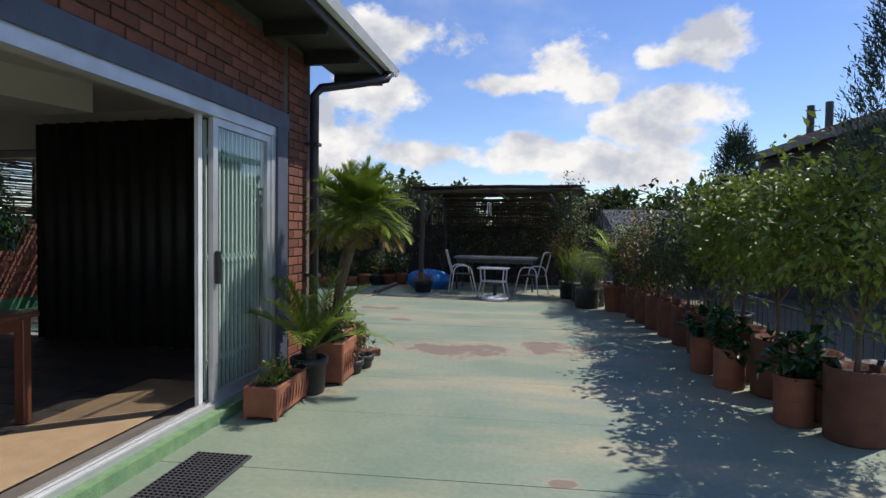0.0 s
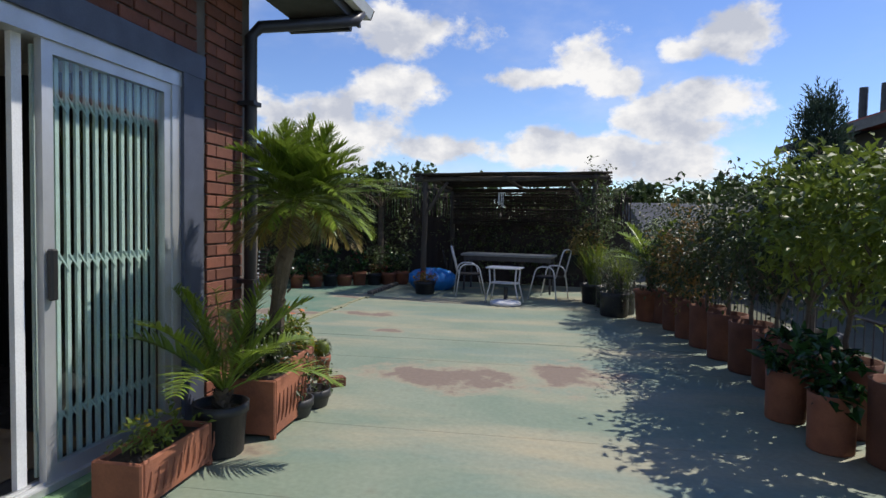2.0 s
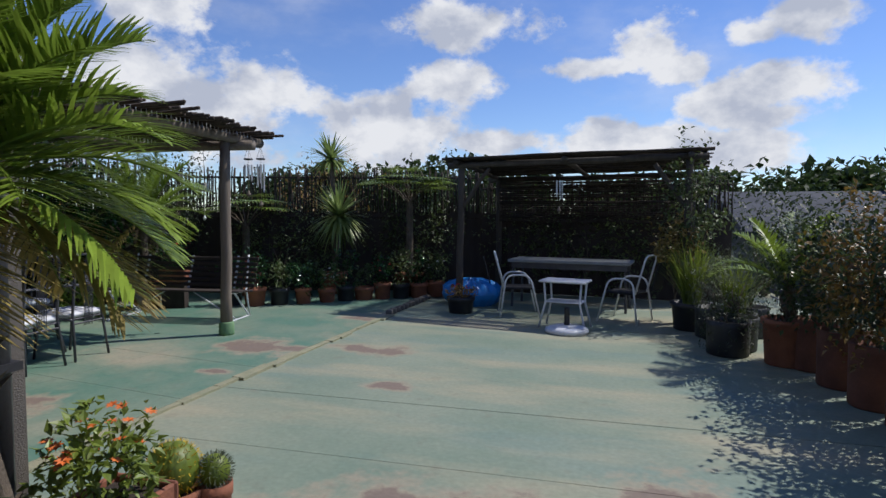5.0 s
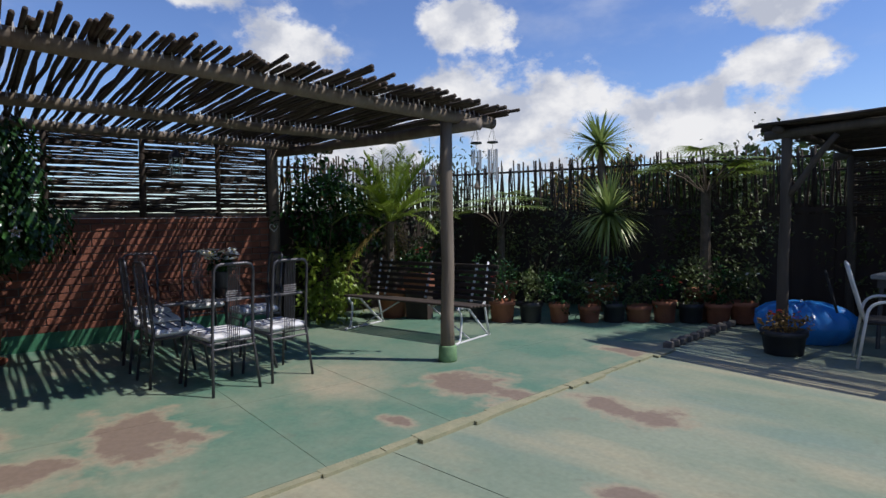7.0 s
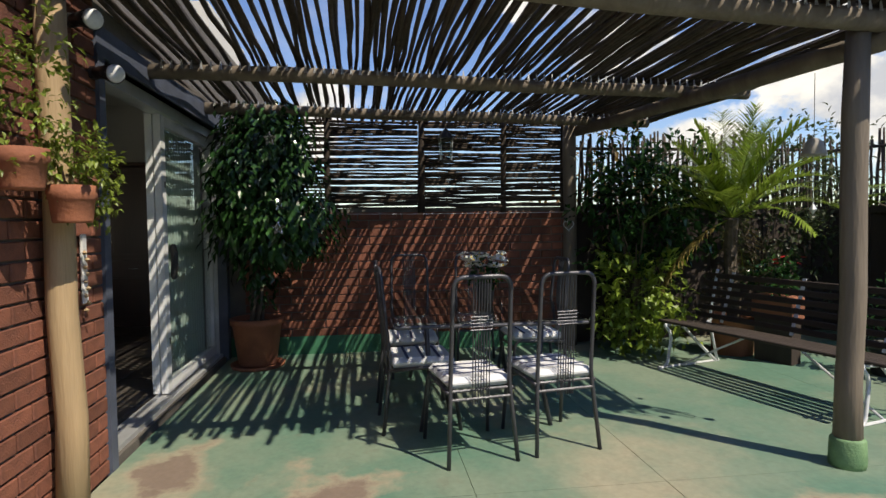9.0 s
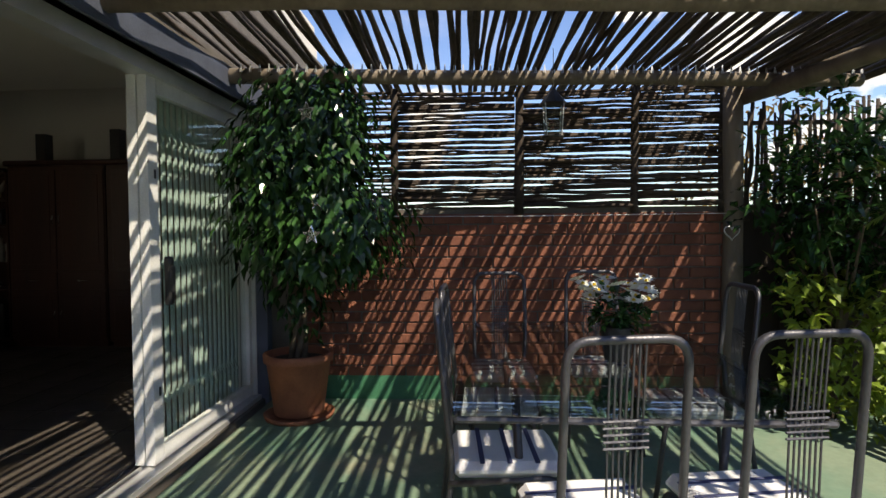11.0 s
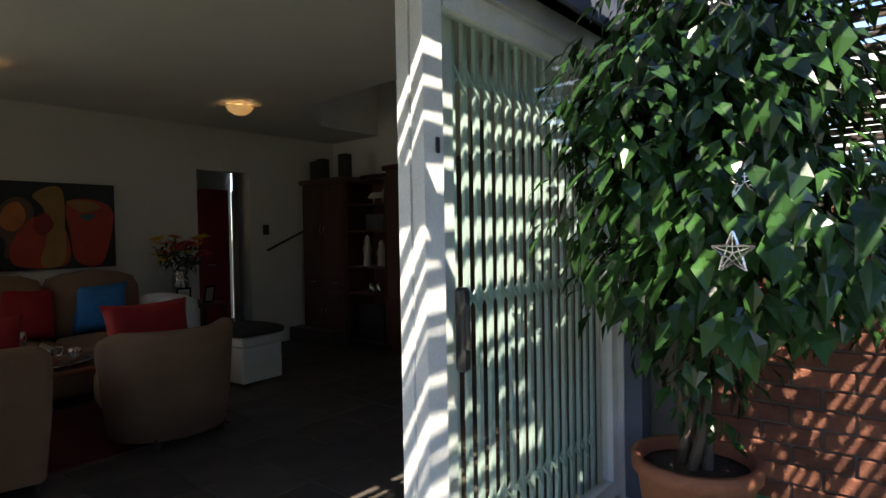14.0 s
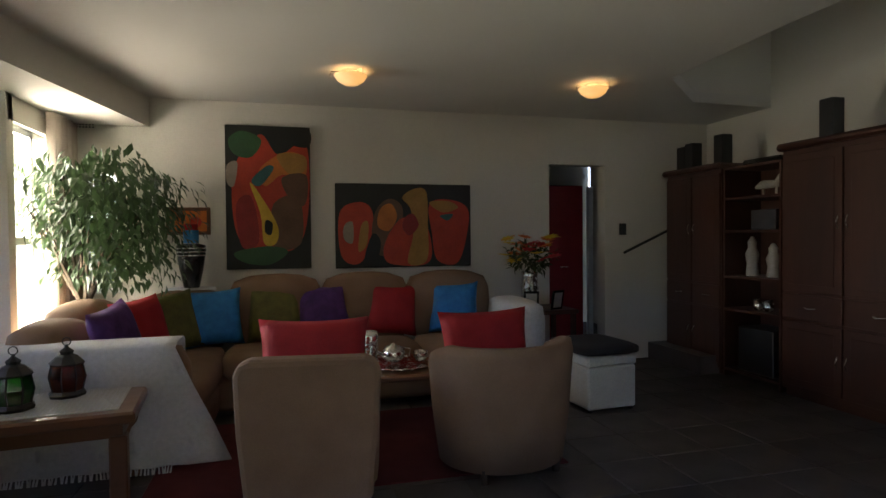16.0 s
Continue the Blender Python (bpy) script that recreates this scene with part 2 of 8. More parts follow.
# ---- materials ----
def mat(name, a, b=None, rough=0.6, metal=0.0, scale=6.0, fine=60.0, bump=0.15, stretch=(1, 1, 1), vary=0.0, spec=0.5, sss=0.0, coat=0.0, contrast=0.25, island=False):
    """A surface of two tones mixed by a coarse noise, with a fine grain and relief."""
    m = bpy.data.materials.new(name)
    m.use_nodes = True
    n, l = m.node_tree.nodes, m.node_tree.links
    p = n["Principled BSDF"]
    b = b or tuple(c * 0.7 for c in a)
    tc, mp = n.new("ShaderNodeTexCoord"), n.new("ShaderNodeMapping")
    mp.inputs["Scale"].default_value = stretch
    l.new(tc.outputs["Object"], mp.inputs["Vector"])
    n1, n2 = n.new("ShaderNodeTexNoise"), n.new("ShaderNodeTexNoise")
    for t, s, d in ((n1, scale, 5.0), (n2, fine, 3.0)):
        t.inputs["Scale"].default_value, t.inputs["Detail"].default_value = s, d
        l.new(mp.outputs[0], t.inputs["Vector"])
    r = n.new("ShaderNodeValToRGB")
    r.color_ramp.elements[0].position, r.color_ramp.elements[1].position = 0.5 - contrast, 0.5 + contrast
    r.color_ramp.elements[0].color, r.color_ramp.elements[1].color = (*a, 1), (*b, 1)
    l.new(n1.outputs["Fac"], r.inputs["Fac"])
    hv = n.new("ShaderNodeHueSaturation")
    l.new(r.outputs["Color"], hv.inputs["Color"])
    mr = n.new("ShaderNodeMapRange")
    mr.inputs["To Min"].default_value, mr.inputs["To Max"].default_value = 0.82, 1.18
    l.new(n2.outputs["Fac"], mr.inputs["Value"])
    if vary:
        src = n.new("ShaderNodeNewGeometry").outputs["Random Per Island"] if island else n.new("ShaderNodeObjectInfo").outputs["Random"]
        m2, mu = n.new("ShaderNodeMapRange"), n.new("ShaderNodeMath")
        m2.inputs["To Min"].default_value, m2.inputs["To Max"].default_value = 1 - vary, 1 + vary
        mu.operation = "MULTIPLY"
        l.new(src, m2.inputs["Value"])
        l.new(mr.outputs[0], mu.inputs[0])
        l.new(m2.outputs[0], mu.inputs[1])
        l.new(mu.outputs[0], hv.inputs["Value"])
    else:
        l.new(mr.outputs[0], hv.inputs["Value"])
    l.new(hv.outputs["Color"], p.inputs["Base Color"])
    rr = n.new("ShaderNodeMapRange")
    rr.inputs["To Min"].default_value, rr.inputs["To Max"].default_value = max(rough - 0.12, 0.02), min(rough + 0.12, 1)
    l.new(n1.outputs["Fac"], rr.inputs["Value"])
    l.new(rr.outputs[0], p.inputs["Roughness"])
    p.inputs["Metallic"].default_value, p.inputs["Specular IOR Level"].default_value = metal, spec
    p.inputs["Coat Weight"].default_value = coat
    if sss:
        p.inputs["Transmission Weight"].default_value = 0.0
        tr, ms = n.new("ShaderNodeBsdfTranslucent"), n.new("ShaderNodeMixShader")
        ms.inputs[0].default_value = sss
        l.new(hv.outputs["Color"], tr.inputs["Color"])
        l.new(p.outputs[0], ms.inputs[1])
        l.new(tr.outputs[0], ms.inputs[2])
        l.new(ms.outputs[0], n["Material Output"].inputs["Surface"])
    if bump:
        bp = n.new("ShaderNodeBump")
        bp.inputs["Strength"].default_value, bp.inputs["Distance"].default_value = bump, 0.01
        l.new(n2.outputs["Fac"], bp.inputs["Height"])
        l.new(bp.outputs[0], p.inputs["Normal"])
    return m


def glow(name, colour, strength):
    m = bpy.data.materials.new(name)
    m.use_nodes = True
    p = m.node_tree.nodes["Principled BSDF"]
    p.inputs["Base Color"].default_value, p.inputs["Roughness"].default_value = (0.8, 0.75, 0.65, 1), 0.3
    p.inputs["Emission Color"].default_value, p.inputs["Emission Strength"].default_value = (*colour, 1), strength
    return m


def glass(name, tint=(0.93, 0.97, 0.96), rough=0.01, low=0.045, power=4.0):
    m = bpy.data.materials.new(name)
    m.use_nodes = True
    n, l = m.node_tree.nodes, m.node_tree.links
    n.clear()
    out, mix, tr, gl, lw = (n.new("ShaderNode" + k) for k in ("OutputMaterial", "MixShader", "BsdfTransparent", "BsdfGlossy", "LayerWeight"))
    pw, fr = n.new("ShaderNodeMath"), n.new("ShaderNodeMapRange")
    pw.operation = "POWER"
    pw.inputs[1].default_value = power
    lw.inputs["Blend"].default_value = 0.5
    l.new(lw.outputs["Facing"], pw.inputs[0])
    l.new(pw.outputs[0], fr.inputs["Value"])
    fr.inputs["To Min"].default_value, fr.inputs["To Max"].default_value = low, 0.8
    tr.inputs["Color"].default_value = (*tint, 1)
    gl.inputs["Roughness"].default_value = rough
    l.new(fr.outputs[0], mix.inputs[0])
    l.new(tr.outputs[0], mix.inputs[1])
    l.new(gl.outputs[0], mix.inputs[2])
    l.new(mix.outputs[0], out.inputs[0])
    return m


M_BRICK = mat("brick", (0.24, 0.085, 0.05), (0.11, 0.04, 0.028), 0.85, scale=9, fine=120, bump=0.5, vary=0.3)
M_MORTAR = mat("mortar", (0.16, 0.14, 0.12), (0.1, 0.09, 0.08), 0.95, fine=150, bump=0.5)
M_PLASTER = mat("white_plaster", (0.66, 0.63, 0.57), (0.6, 0.575, 0.52), 0.85, scale=1.5, fine=180, bump=0.08)
M_CEIL = mat("ceiling_paint", (0.62, 0.6, 0.56), (0.57, 0.555, 0.515), 0.9, scale=1.2, fine=200, bump=0.05)
M_ALU = mat("aluminium", (0.62, 0.63, 0.64), (0.5, 0.51, 0.52), 0.45, 0.6, fine=200, bump=0.05)
M_WHITEMETAL = mat("white_painted_metal", (0.75, 0.76, 0.77), (0.62, 0.63, 0.64), 0.4, 0.0, fine=120, bump=0.05)
M_GATE = mat("pale_green_gate_paint", (0.52, 0.64, 0.59), (0.44, 0.55, 0.51), 0.5, fine=90, bump=0.1)
M_BLUEGREY = mat("blue_grey_paint", (0.09, 0.105, 0.15), (0.06, 0.07, 0.1), 0.6, fine=90, bump=0.15)
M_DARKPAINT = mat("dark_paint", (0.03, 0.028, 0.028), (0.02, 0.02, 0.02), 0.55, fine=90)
M_GUTTER = mat("dark_gutter_paint", (0.035, 0.035, 0.04), (0.022, 0.022, 0.025), 0.45, fine=60)
M_GREENEDGE = mat("green_plinth_paint", (0.2, 0.33, 0.16), (0.1, 0.2, 0.1), 0.7, scale=12, fine=80, bump=0.4)
M_POLE = mat("weathered_gum_pole", (0.22, 0.18, 0.14), (0.12, 0.095, 0.075), 0.85, scale=9, fine=50, bump=0.5, stretch=(1, 1, 0.12))
M_POLENEW = mat("split_pine_post", (0.46, 0.33, 0.19), (0.3, 0.2, 0.11), 0.8, scale=9, fine=50, bump=0.5, stretch=(1, 1, 0.1))
M_LATH = mat("bark_lath", (0.07, 0.05, 0.038), (0.03, 0.022, 0.018), 0.9, scale=14, fine=60, bump=0.6, vary=0.35)
M_REED = mat("fence_lath", (0.12, 0.095, 0.08), (0.05, 0.04, 0.035), 0.9, scale=14, fine=60, bump=0.6, vary=0.4, island=True)
M_DARKWOOD = mat("dark_fence_boards", (0.05, 0.035, 0.028), (0.028, 0.02, 0.017), 0.85, scale=5, fine=40, bump=0.4, stretch=(1, 1, 0.2))
M_TERRA = mat("terracotta", (0.36, 0.13, 0.065), (0.17, 0.065, 0.04), 0.85, scale=5, fine=70, bump=0.25, vary=0.15)
# terracotta for the pot row, with the shade there darkened into its colour
M_TERRASHADED = mat("shade_darkened_terracotta", (0.2, 0.078, 0.045), (0.1, 0.042, 0.028), 0.9, scale=5, fine=70, bump=0.3, vary=0.2)
M_BLACKPOT = mat("black_plastic_pot", (0.018, 0.018, 0.02), (0.03, 0.03, 0.032), 0.5)
M_SOIL = mat("potting_soil", (0.05, 0.035, 0.025), (0.02, 0.015, 0.01), 0.95, scale=30, fine=120, bump=0.8)
M_BARK = mat("tree_bark", (0.16, 0.12, 0.085), (0.07, 0.055, 0.04), 0.9, scale=12, fine=60, bump=0.7)
def leafmat(name, a, b, rough=0.45, vary=0.35, sss=0.3):
    return mat(name, a, b, rough, scale=1.2, fine=14, bump=0.0, vary=vary, island=True, sss=sss)
M_LEAF_CITRUS = leafmat("citrus_leaf", (0.25, 0.31, 0.04), (0.06, 0.1, 0.02))
M_LEAF_DARK = leafmat("dark_shrub_leaf", (0.06, 0.085, 0.025), (0.02, 0.036, 0.013))
M_LEAF_FICUS = leafmat("glossy_ficus_leaf", (0.04, 0.105, 0.026), (0.012, 0.04, 0.015), 0.18, vary=0.5, sss=0.2)
M_LEAF_PALM = leafmat("palm_leaf", (0.27, 0.36, 0.045), (0.13, 0.2, 0.03), 0.4)
M_LEAF_PALMDRY = leafmat("yellowing_palm_leaf", (0.3, 0.23, 0.06), (0.18, 0.13, 0.04), 0.6)
M_LEAF_YUCCA = leafmat("yucca_leaf", (0.36, 0.43, 0.14), (0.13, 0.2, 0.055), 0.4)
M_LEAF_CREEPER = leafmat("creeper_leaf", (0.14, 0.18, 0.055), (0.04, 0.065, 0.02))
M_LEAF_GREY = leafmat("lavender_leaf", (0.16, 0.18, 0.12), (0.09, 0.11, 0.07), 0.7)
M_LEAF_AUTUMN = leafmat("rusty_leaf", (0.28, 0.14, 0.03), (0.16, 0.13, 0.03))
M_LEAF_CYPRESS = leafmat("cypress_needle", (0.045, 0.075, 0.05), (0.02, 0.04, 0.028), 0.7)
M_LEAF_FAR = leafmat("far_tree_leaf", (0.06, 0.095, 0.025), (0.025, 0.045, 0.012), 0.7)
M_STEEL = mat("grey_painted_steel", (0.1, 0.1, 0.115), (0.06, 0.06, 0.07), 0.4, 0.5, fine=90)
M_BLACK = mat("black_plastic", (0.015, 0.015, 0.016), (0.025, 0.025, 0.025), 0.4)
M_CUSHION = mat("white_striped_seat_cloth", (0.72, 0.72, 0.74), (0.6, 0.6, 0.64), 0.85, fine=200, bump=0.2)
M_CUSHION_BLUE = mat("navy_stripe_cloth", (0.06, 0.07, 0.16), (0.04, 0.05, 0.11), 0.85, fine=200, bump=0.2)
M_WHITEPLASTIC = mat("white_plastic", (0.7, 0.71, 0.74), (0.55, 0.56, 0.6), 0.45)
M_BLUE = mat("blue_plastic", (0.03, 0.24, 0.62), (0.02, 0.17, 0.5), 0.3)
M_GLASS = glass("clear_glass")
M_TABLEGLASS = glass("table_glass", (0.8, 0.86, 0.86), 0.01, 0.08, 2.6)
M_WOODRED = mat("red_brown_wood", (0.17, 0.06, 0.03), (0.09, 0.03, 0.016), 0.4, scale=4, fine=40, bump=0.1, stretch=(1, 1, 0.15), coat=0.2)
M_CABINET = mat("dark_mahogany", (0.075, 0.026, 0.016), (0.04, 0.014, 0.01), 0.4, scale=4, fine=40, bump=0.08, stretch=(1, 1, 0.12), coat=0.2)
M_TABLEWOOD = mat("polished_brown_wood", (0.22, 0.095, 0.045), (0.12, 0.05, 0.025), 0.35, scale=5, fine=40, bump=0.1, stretch=(0.2, 1, 1), coat=0.3)
M_SUEDE = mat("tan_suede", (0.25, 0.15, 0.092), (0.19, 0.112, 0.066), 0.9, scale=4, fine=160, bump=0.2)
M_FLOORTILE = mat("slate_floor_tile", (0.1, 0.085, 0.075), (0.055, 0.048, 0.043), 0.45, scale=3, fine=50, bump=0.15, vary=0.2)
M_RED = mat("red_cloth", (0.42, 0.014, 0.02), (0.28, 0.008, 0.014), 0.75, fine=120, bump=0.2)
M_BLUECLOTH = mat("turquoise_blue_cloth", (0.01, 0.22, 0.5), (0.008, 0.15, 0.38), 0.65, scale=20, fine=120, bump=0.2)
M_PURPLE = mat("purple_cloth", (0.085, 0.02, 0.15), (0.05, 0.012, 0.09), 0.65, scale=20, fine=120, bump=0.2)
M_OLIVE = mat("olive_cloth", (0.14, 0.13, 0.02), (0.09, 0.085, 0.015), 0.65, scale=20, fine=120, bump=0.2)
M_THROW = mat("white_woven_cotton", (0.72, 0.71, 0.7), (0.6, 0.59, 0.58), 0.9, scale=40, fine=220, bump=0.6)
M_CURTAIN = mat("beige_curtain", (0.5, 0.44, 0.38), (0.42, 0.36, 0.31), 0.9, fine=200, bump=0.2)
M_CREAM = mat("cream_leather", (0.62, 0.6, 0.52), (0.52, 0.5, 0.43), 0.5)
M_BLACKCLOTH = mat("black_fleece", (0.012, 0.012, 0.014), (0.02, 0.02, 0.022), 0.95, bump=0.5)
M_SILVER = mat("silver", (0.75, 0.74, 0.72), (0.6, 0.6, 0.58), 0.25, 1.0, scale=30)
M_BLACKGLOSS = mat("black_lacquer", (0.012, 0.011, 0.012), (0.02, 0.018, 0.018), 0.2)
M_STONEFIG = mat("pale_stone", (0.4, 0.37, 0.33), (0.3, 0.28, 0.25), 0.8)
M_ROOFGREY = mat("grey_roof_sheet", (0.045, 0.05, 0.065), (0.032, 0.036, 0.048), 0.88, scale=1, fine=10)
M_ROOFRED = mat("red_oxide_roof", (0.28, 0.06, 0.04), (0.18, 0.04, 0.03), 0.7, scale=2, fine=20)
M_GROUND = mat("dry_ground", (0.14, 0.13, 0.09), (0.08, 0.09, 0.05), 0.95, scale=0.3, fine=4)
M_RUGRED = mat("dark_red_rug", (0.13, 0.012, 0.015), (0.08, 0.008, 0.01), 0.95, fine=140, bump=0.5)
M_MAT = mat("grey_rubber_mat", (0.045, 0.045, 0.05), (0.03, 0.03, 0.033), 0.8, fine=120, bump=0.5)

# ---- painted terrace floor ----
def painted_floor(name, patio, patches):
    """Worn green floor paint over yellowish undercoat, with bare red-brown patches."""
    m = bpy.data.materials.new(name)
    m.use_nodes = True
    n, l = m.node_tree.nodes, m.node_tree.links
    p = n["Principled BSDF"]
    tc = n.new("ShaderNodeTexCoord")

    def noise_tex(scale, detail=6.0, rough=0.55, stretch=(1, 1, 1)):
        mp, t = n.new("ShaderNodeMapping"), n.new("ShaderNodeTexNoise")
        mp.inputs["Scale"].default_value = stretch
        t.inputs["Scale"].default_value, t.inputs["Detail"].default_value, t.inputs["Roughness"].default_value = scale, detail, rough
        l.new(tc.outputs["Object"], mp.inputs["Vector"])
        l.new(mp.outputs[0], t.inputs["Vector"])
        return t.outputs["Fac"]

    def ramp(fac, lo, hi):
        r = n.new("ShaderNodeMapRange")
        r.inputs["From Min"].default_value, r.inputs["From Max"].default_value = lo, hi
        l.new(fac, r.inputs["Value"])
        return r.outputs[0]

    def mix(fac, a, b):
        x = n.new("ShaderNodeMix")
        x.data_type = "RGBA"
        l.new(fac, x.inputs["Factor"])
        for v, k in ((a, "A"), (b, "B")):
            if isinstance(v, tuple):
                x.inputs[k].default_value = (*v, 1)
            else:
                l.new(v, x.inputs[k])
        return x.outputs["Result"]

    def mth(op, a, b):
        x = n.new("ShaderNodeMath")
        x.operation = op
        for i, v in enumerate((a, b)):
            if isinstance(v, (int, float)):
                x.inputs[i].default_value = v
            else:
                l.new(v, x.inputs[i])
        return x.outputs[0]

    green = mix(ramp(noise_tex(0.9), 0.35, 0.65), (0.164, 0.221, 0.164), (0.238, 0.271, 0.201))
    blue = mix(ramp(noise_tex(0.5, stretch=(0.5, 1.6, 1)), 0.5, 0.7), green, (0.156, 0.23, 0.205))
    worn = mix(ramp(noise_tex(0.75, stretch=(0.45, 1.5, 1)), 0.47, 0.66), blue, (0.344, 0.312, 0.213))
    xyz = n.new("ShaderNodeSeparateXYZ")
    l.new(tc.outputs["Object"], xyz.inputs[0])
    deep = mix(ramp(noise_tex(1.1), 0.4, 0.6), (0.094, 0.189, 0.137), (0.176, 0.23, 0.168))
    deep = mix(ramp(noise_tex(0.6), 0.55, 0.68), deep, (0.312, 0.287, 0.205))
    col = deep if patio else worn
    # bare patches: centre x, y, half sizes
    wob = noise_tex(2.3, 8.0, 0.6)
    wob2 = noise_tex(5.0, 5.0, 0.6)
    mask = None
    for cx, cy, hx, hy in patches:
        dx = mth("DIVIDE", mth("SUBTRACT", xyz.outputs["X"], cx), hx)
        dy = mth("DIVIDE", mth("SUBTRACT", xyz.outputs["Y"], cy), hy)
        d = mth("SQRT", mth("ADD", mth("MULTIPLY", dx, dx), mth("MULTIPLY", dy, dy)), 0)
        mask = d if mask is None else mth("MINIMUM", mask, d)
    edge = mth("ADD", mask, mth("MULTIPLY", mth("SUBTRACT", wob, 0.5), 4.2))
    bare = mth("MULTIPLY", ramp(edge, 1.0, 0.7), 0.85)
    col = mix(ramp(edge, 1.45, 0.95), col, (0.295, 0.262, 0.189))
    col = mix(bare, col, (0.176, 0.127, 0.102))
    col = mix(mth("MULTIPLY", ramp(wob2, 0.6, 0.75), 0.35), col, (0.164, 0.131, 0.098))
    fine = n.new("ShaderNodeHueSaturation")
    l.new(col, fine.inputs["Color"])
    mr = n.new("ShaderNodeMapRange")
    mr.inputs["To Min"].default_value, mr.inputs["To Max"].default_value = 0.78, 1.22
    l.new(noise_tex(28.0, 4.0), mr.inputs["Value"])
    l.new(mr.outputs[0], fine.inputs["Value"])
    l.new(fine.outputs["Color"], p.inputs["Base Color"])
    p.inputs["Roughness"].default_value = 0.72
    bp = n.new("ShaderNodeBump")
    bp.inputs["Strength"].default_value, bp.inputs["Distance"].default_value = 0.35, 0.01
    l.new(noise_tex(9.0, 7.0), bp.inputs["Height"])
    l.new(bp.outputs[0], p.inputs["Normal"])
    return m


M_FLOOR = painted_floor("worn_green_floor_paint", False, ((-0.62, 1.15, 0.62, 0.36), (0.5, 1.45, 0.33, 0.42), (-2.33, 4.35, 0.34, 0.2), (-1.61, 3.13, 0.2, 0.1), (0.35, -2.3, 0.07, 0.05), (-1.75, -0.75, 0.25, 0.16)))
M_PATIO = painted_floor("worn_deep_green_floor_paint", True, ((-3.0, 3.65, 0.42, 0.3), (-3.55, 1.3, 0.46, 0.28), (-2.63, 2.74, 0.16, 0.08), (-4.3, 0.45, 0.35, 0.16), (-3.3, 0.7, 0.25, 0.22), (-2.9, 5.6, 0.3, 0.12)))
M_LIP = mat("yellowed_cement_lip", (0.34, 0.31, 0.2), (0.2, 0.22, 0.14), 0.85, scale=6, fine=60, bump=0.6)

struct("ground", Shape().box((-900, -900, -0.7), (900, 900, -0.6)), M_GROUND, "dry grassy ground reaching the horizon", "ground")
terrace = struct("floor_terrace", Shape().prism([(-3.2, -14), (3.3, -14), (3.3, 11), (-3.2, 11)], "z", -0.6, -0.02), M_LIP, "faded green painted concrete terrace", "floor")
patio_floor = struct("floor_patio", Shape().box((-9.2, -0.2, -0.6), (-1.2, 10.2, -0.024)), M_LIP, "deep green painted concrete patio with bare patches", "floor")


def lip_x(y):
    return -2.2 - 0.095 * (y - 1.0)


def lip_t(y):
    """The same edge, seen square to the terrace."""
    return -3.105 + 0.045 * (y - 0.61)


# poured strips on the terrace, larger slabs on the patio
edges_y = [-14, -8.2, -5.4, -3.7, -2.35, -1.27, -0.22, 0.72, 1.72, 2.75, 3.75, 4.9, 6.1, 7.4, 10.2]
rng = random.Random(4)
for i in range(len(edges_y) - 1):
    y0, y1 = edges_y[i] + 0.0015, edges_y[i + 1] - 0.0015
    lx0, lx1 = (-2.2, -2.2) if y1 <= 0.3 else (lip_t(y0), lip_t(y1))
    s = Shape().prism([(lx0, y0), (3.3, y0 + rng.uniform(-0.004, 0.004)), (3.3, y1), (lx1, y1)], "z", -0.02, -0.001 - rng.random() * 0.003)
    part("slab", s, M_FLOOR, terrace)
turned_by(TURN, terrace)
patio_y = [0.14, 2.02, 3.0, 5.0, 7.2, 10.2]
patio_x = [-9.2, -6.4, -5.2, -3.75]
for i in range(len(patio_y) - 1):
    y0, y1 = patio_y[i] + 0.0015, patio_y[i + 1] - 0.0015
    for k in range(4):
        a = patio_x[k] + 0.0015
        b0, b1 = (patio_x[k + 1] - 0.0015,) * 2 if k < 3 else (lip_x(y0) - 0.03, lip_x(y1) - 0.03)
        s = Shape().prism([(a, y0), (b0, y0), (b1, y1), (a, y1)], "z", -0.02, 0.014 + rng.random() * 0.0015)
        part("slab", s, M_PATIO, patio_floor)
# the worn cement lip between the two
lip = Shape()
yy = 0.3
while yy < 6.05:
    w = rng.uniform(0.2, 0.5)
    e = min(yy + w, 6.1)
    a, b = rng.uniform(0.02, 0.05), rng.uniform(0.03, 0.09)
    lip.prism([(lip_x(yy) - a, yy), (lip_x(yy) + b, yy), (lip_x(e) + b * 0.8, e), (lip_x(e) - a, e)], "z", -0.02, 0.012 + rng.uniform(0, 0.012))
    yy = e
struct("trim_floor_lip", lip, M_LIP, "crumbling yellow cement lip across the floor", "floor edge")
for i in range(12):
    y = 6.12 + i * 0.155
    s = Shape().box((-0.045, -0.06, 0), (0.045, 0.06, 0.075), bevel=0.012)
    single("edging_brick", s, M_MORTAR, "grey cement edging brick set along the floor lip", "brick", "edging bricks", m=pose(lip_x(y) - 0.02, y, 0, rng.uniform(-6, 6), rng.uniform(-8, 8), rng.uniform(15, 35)))

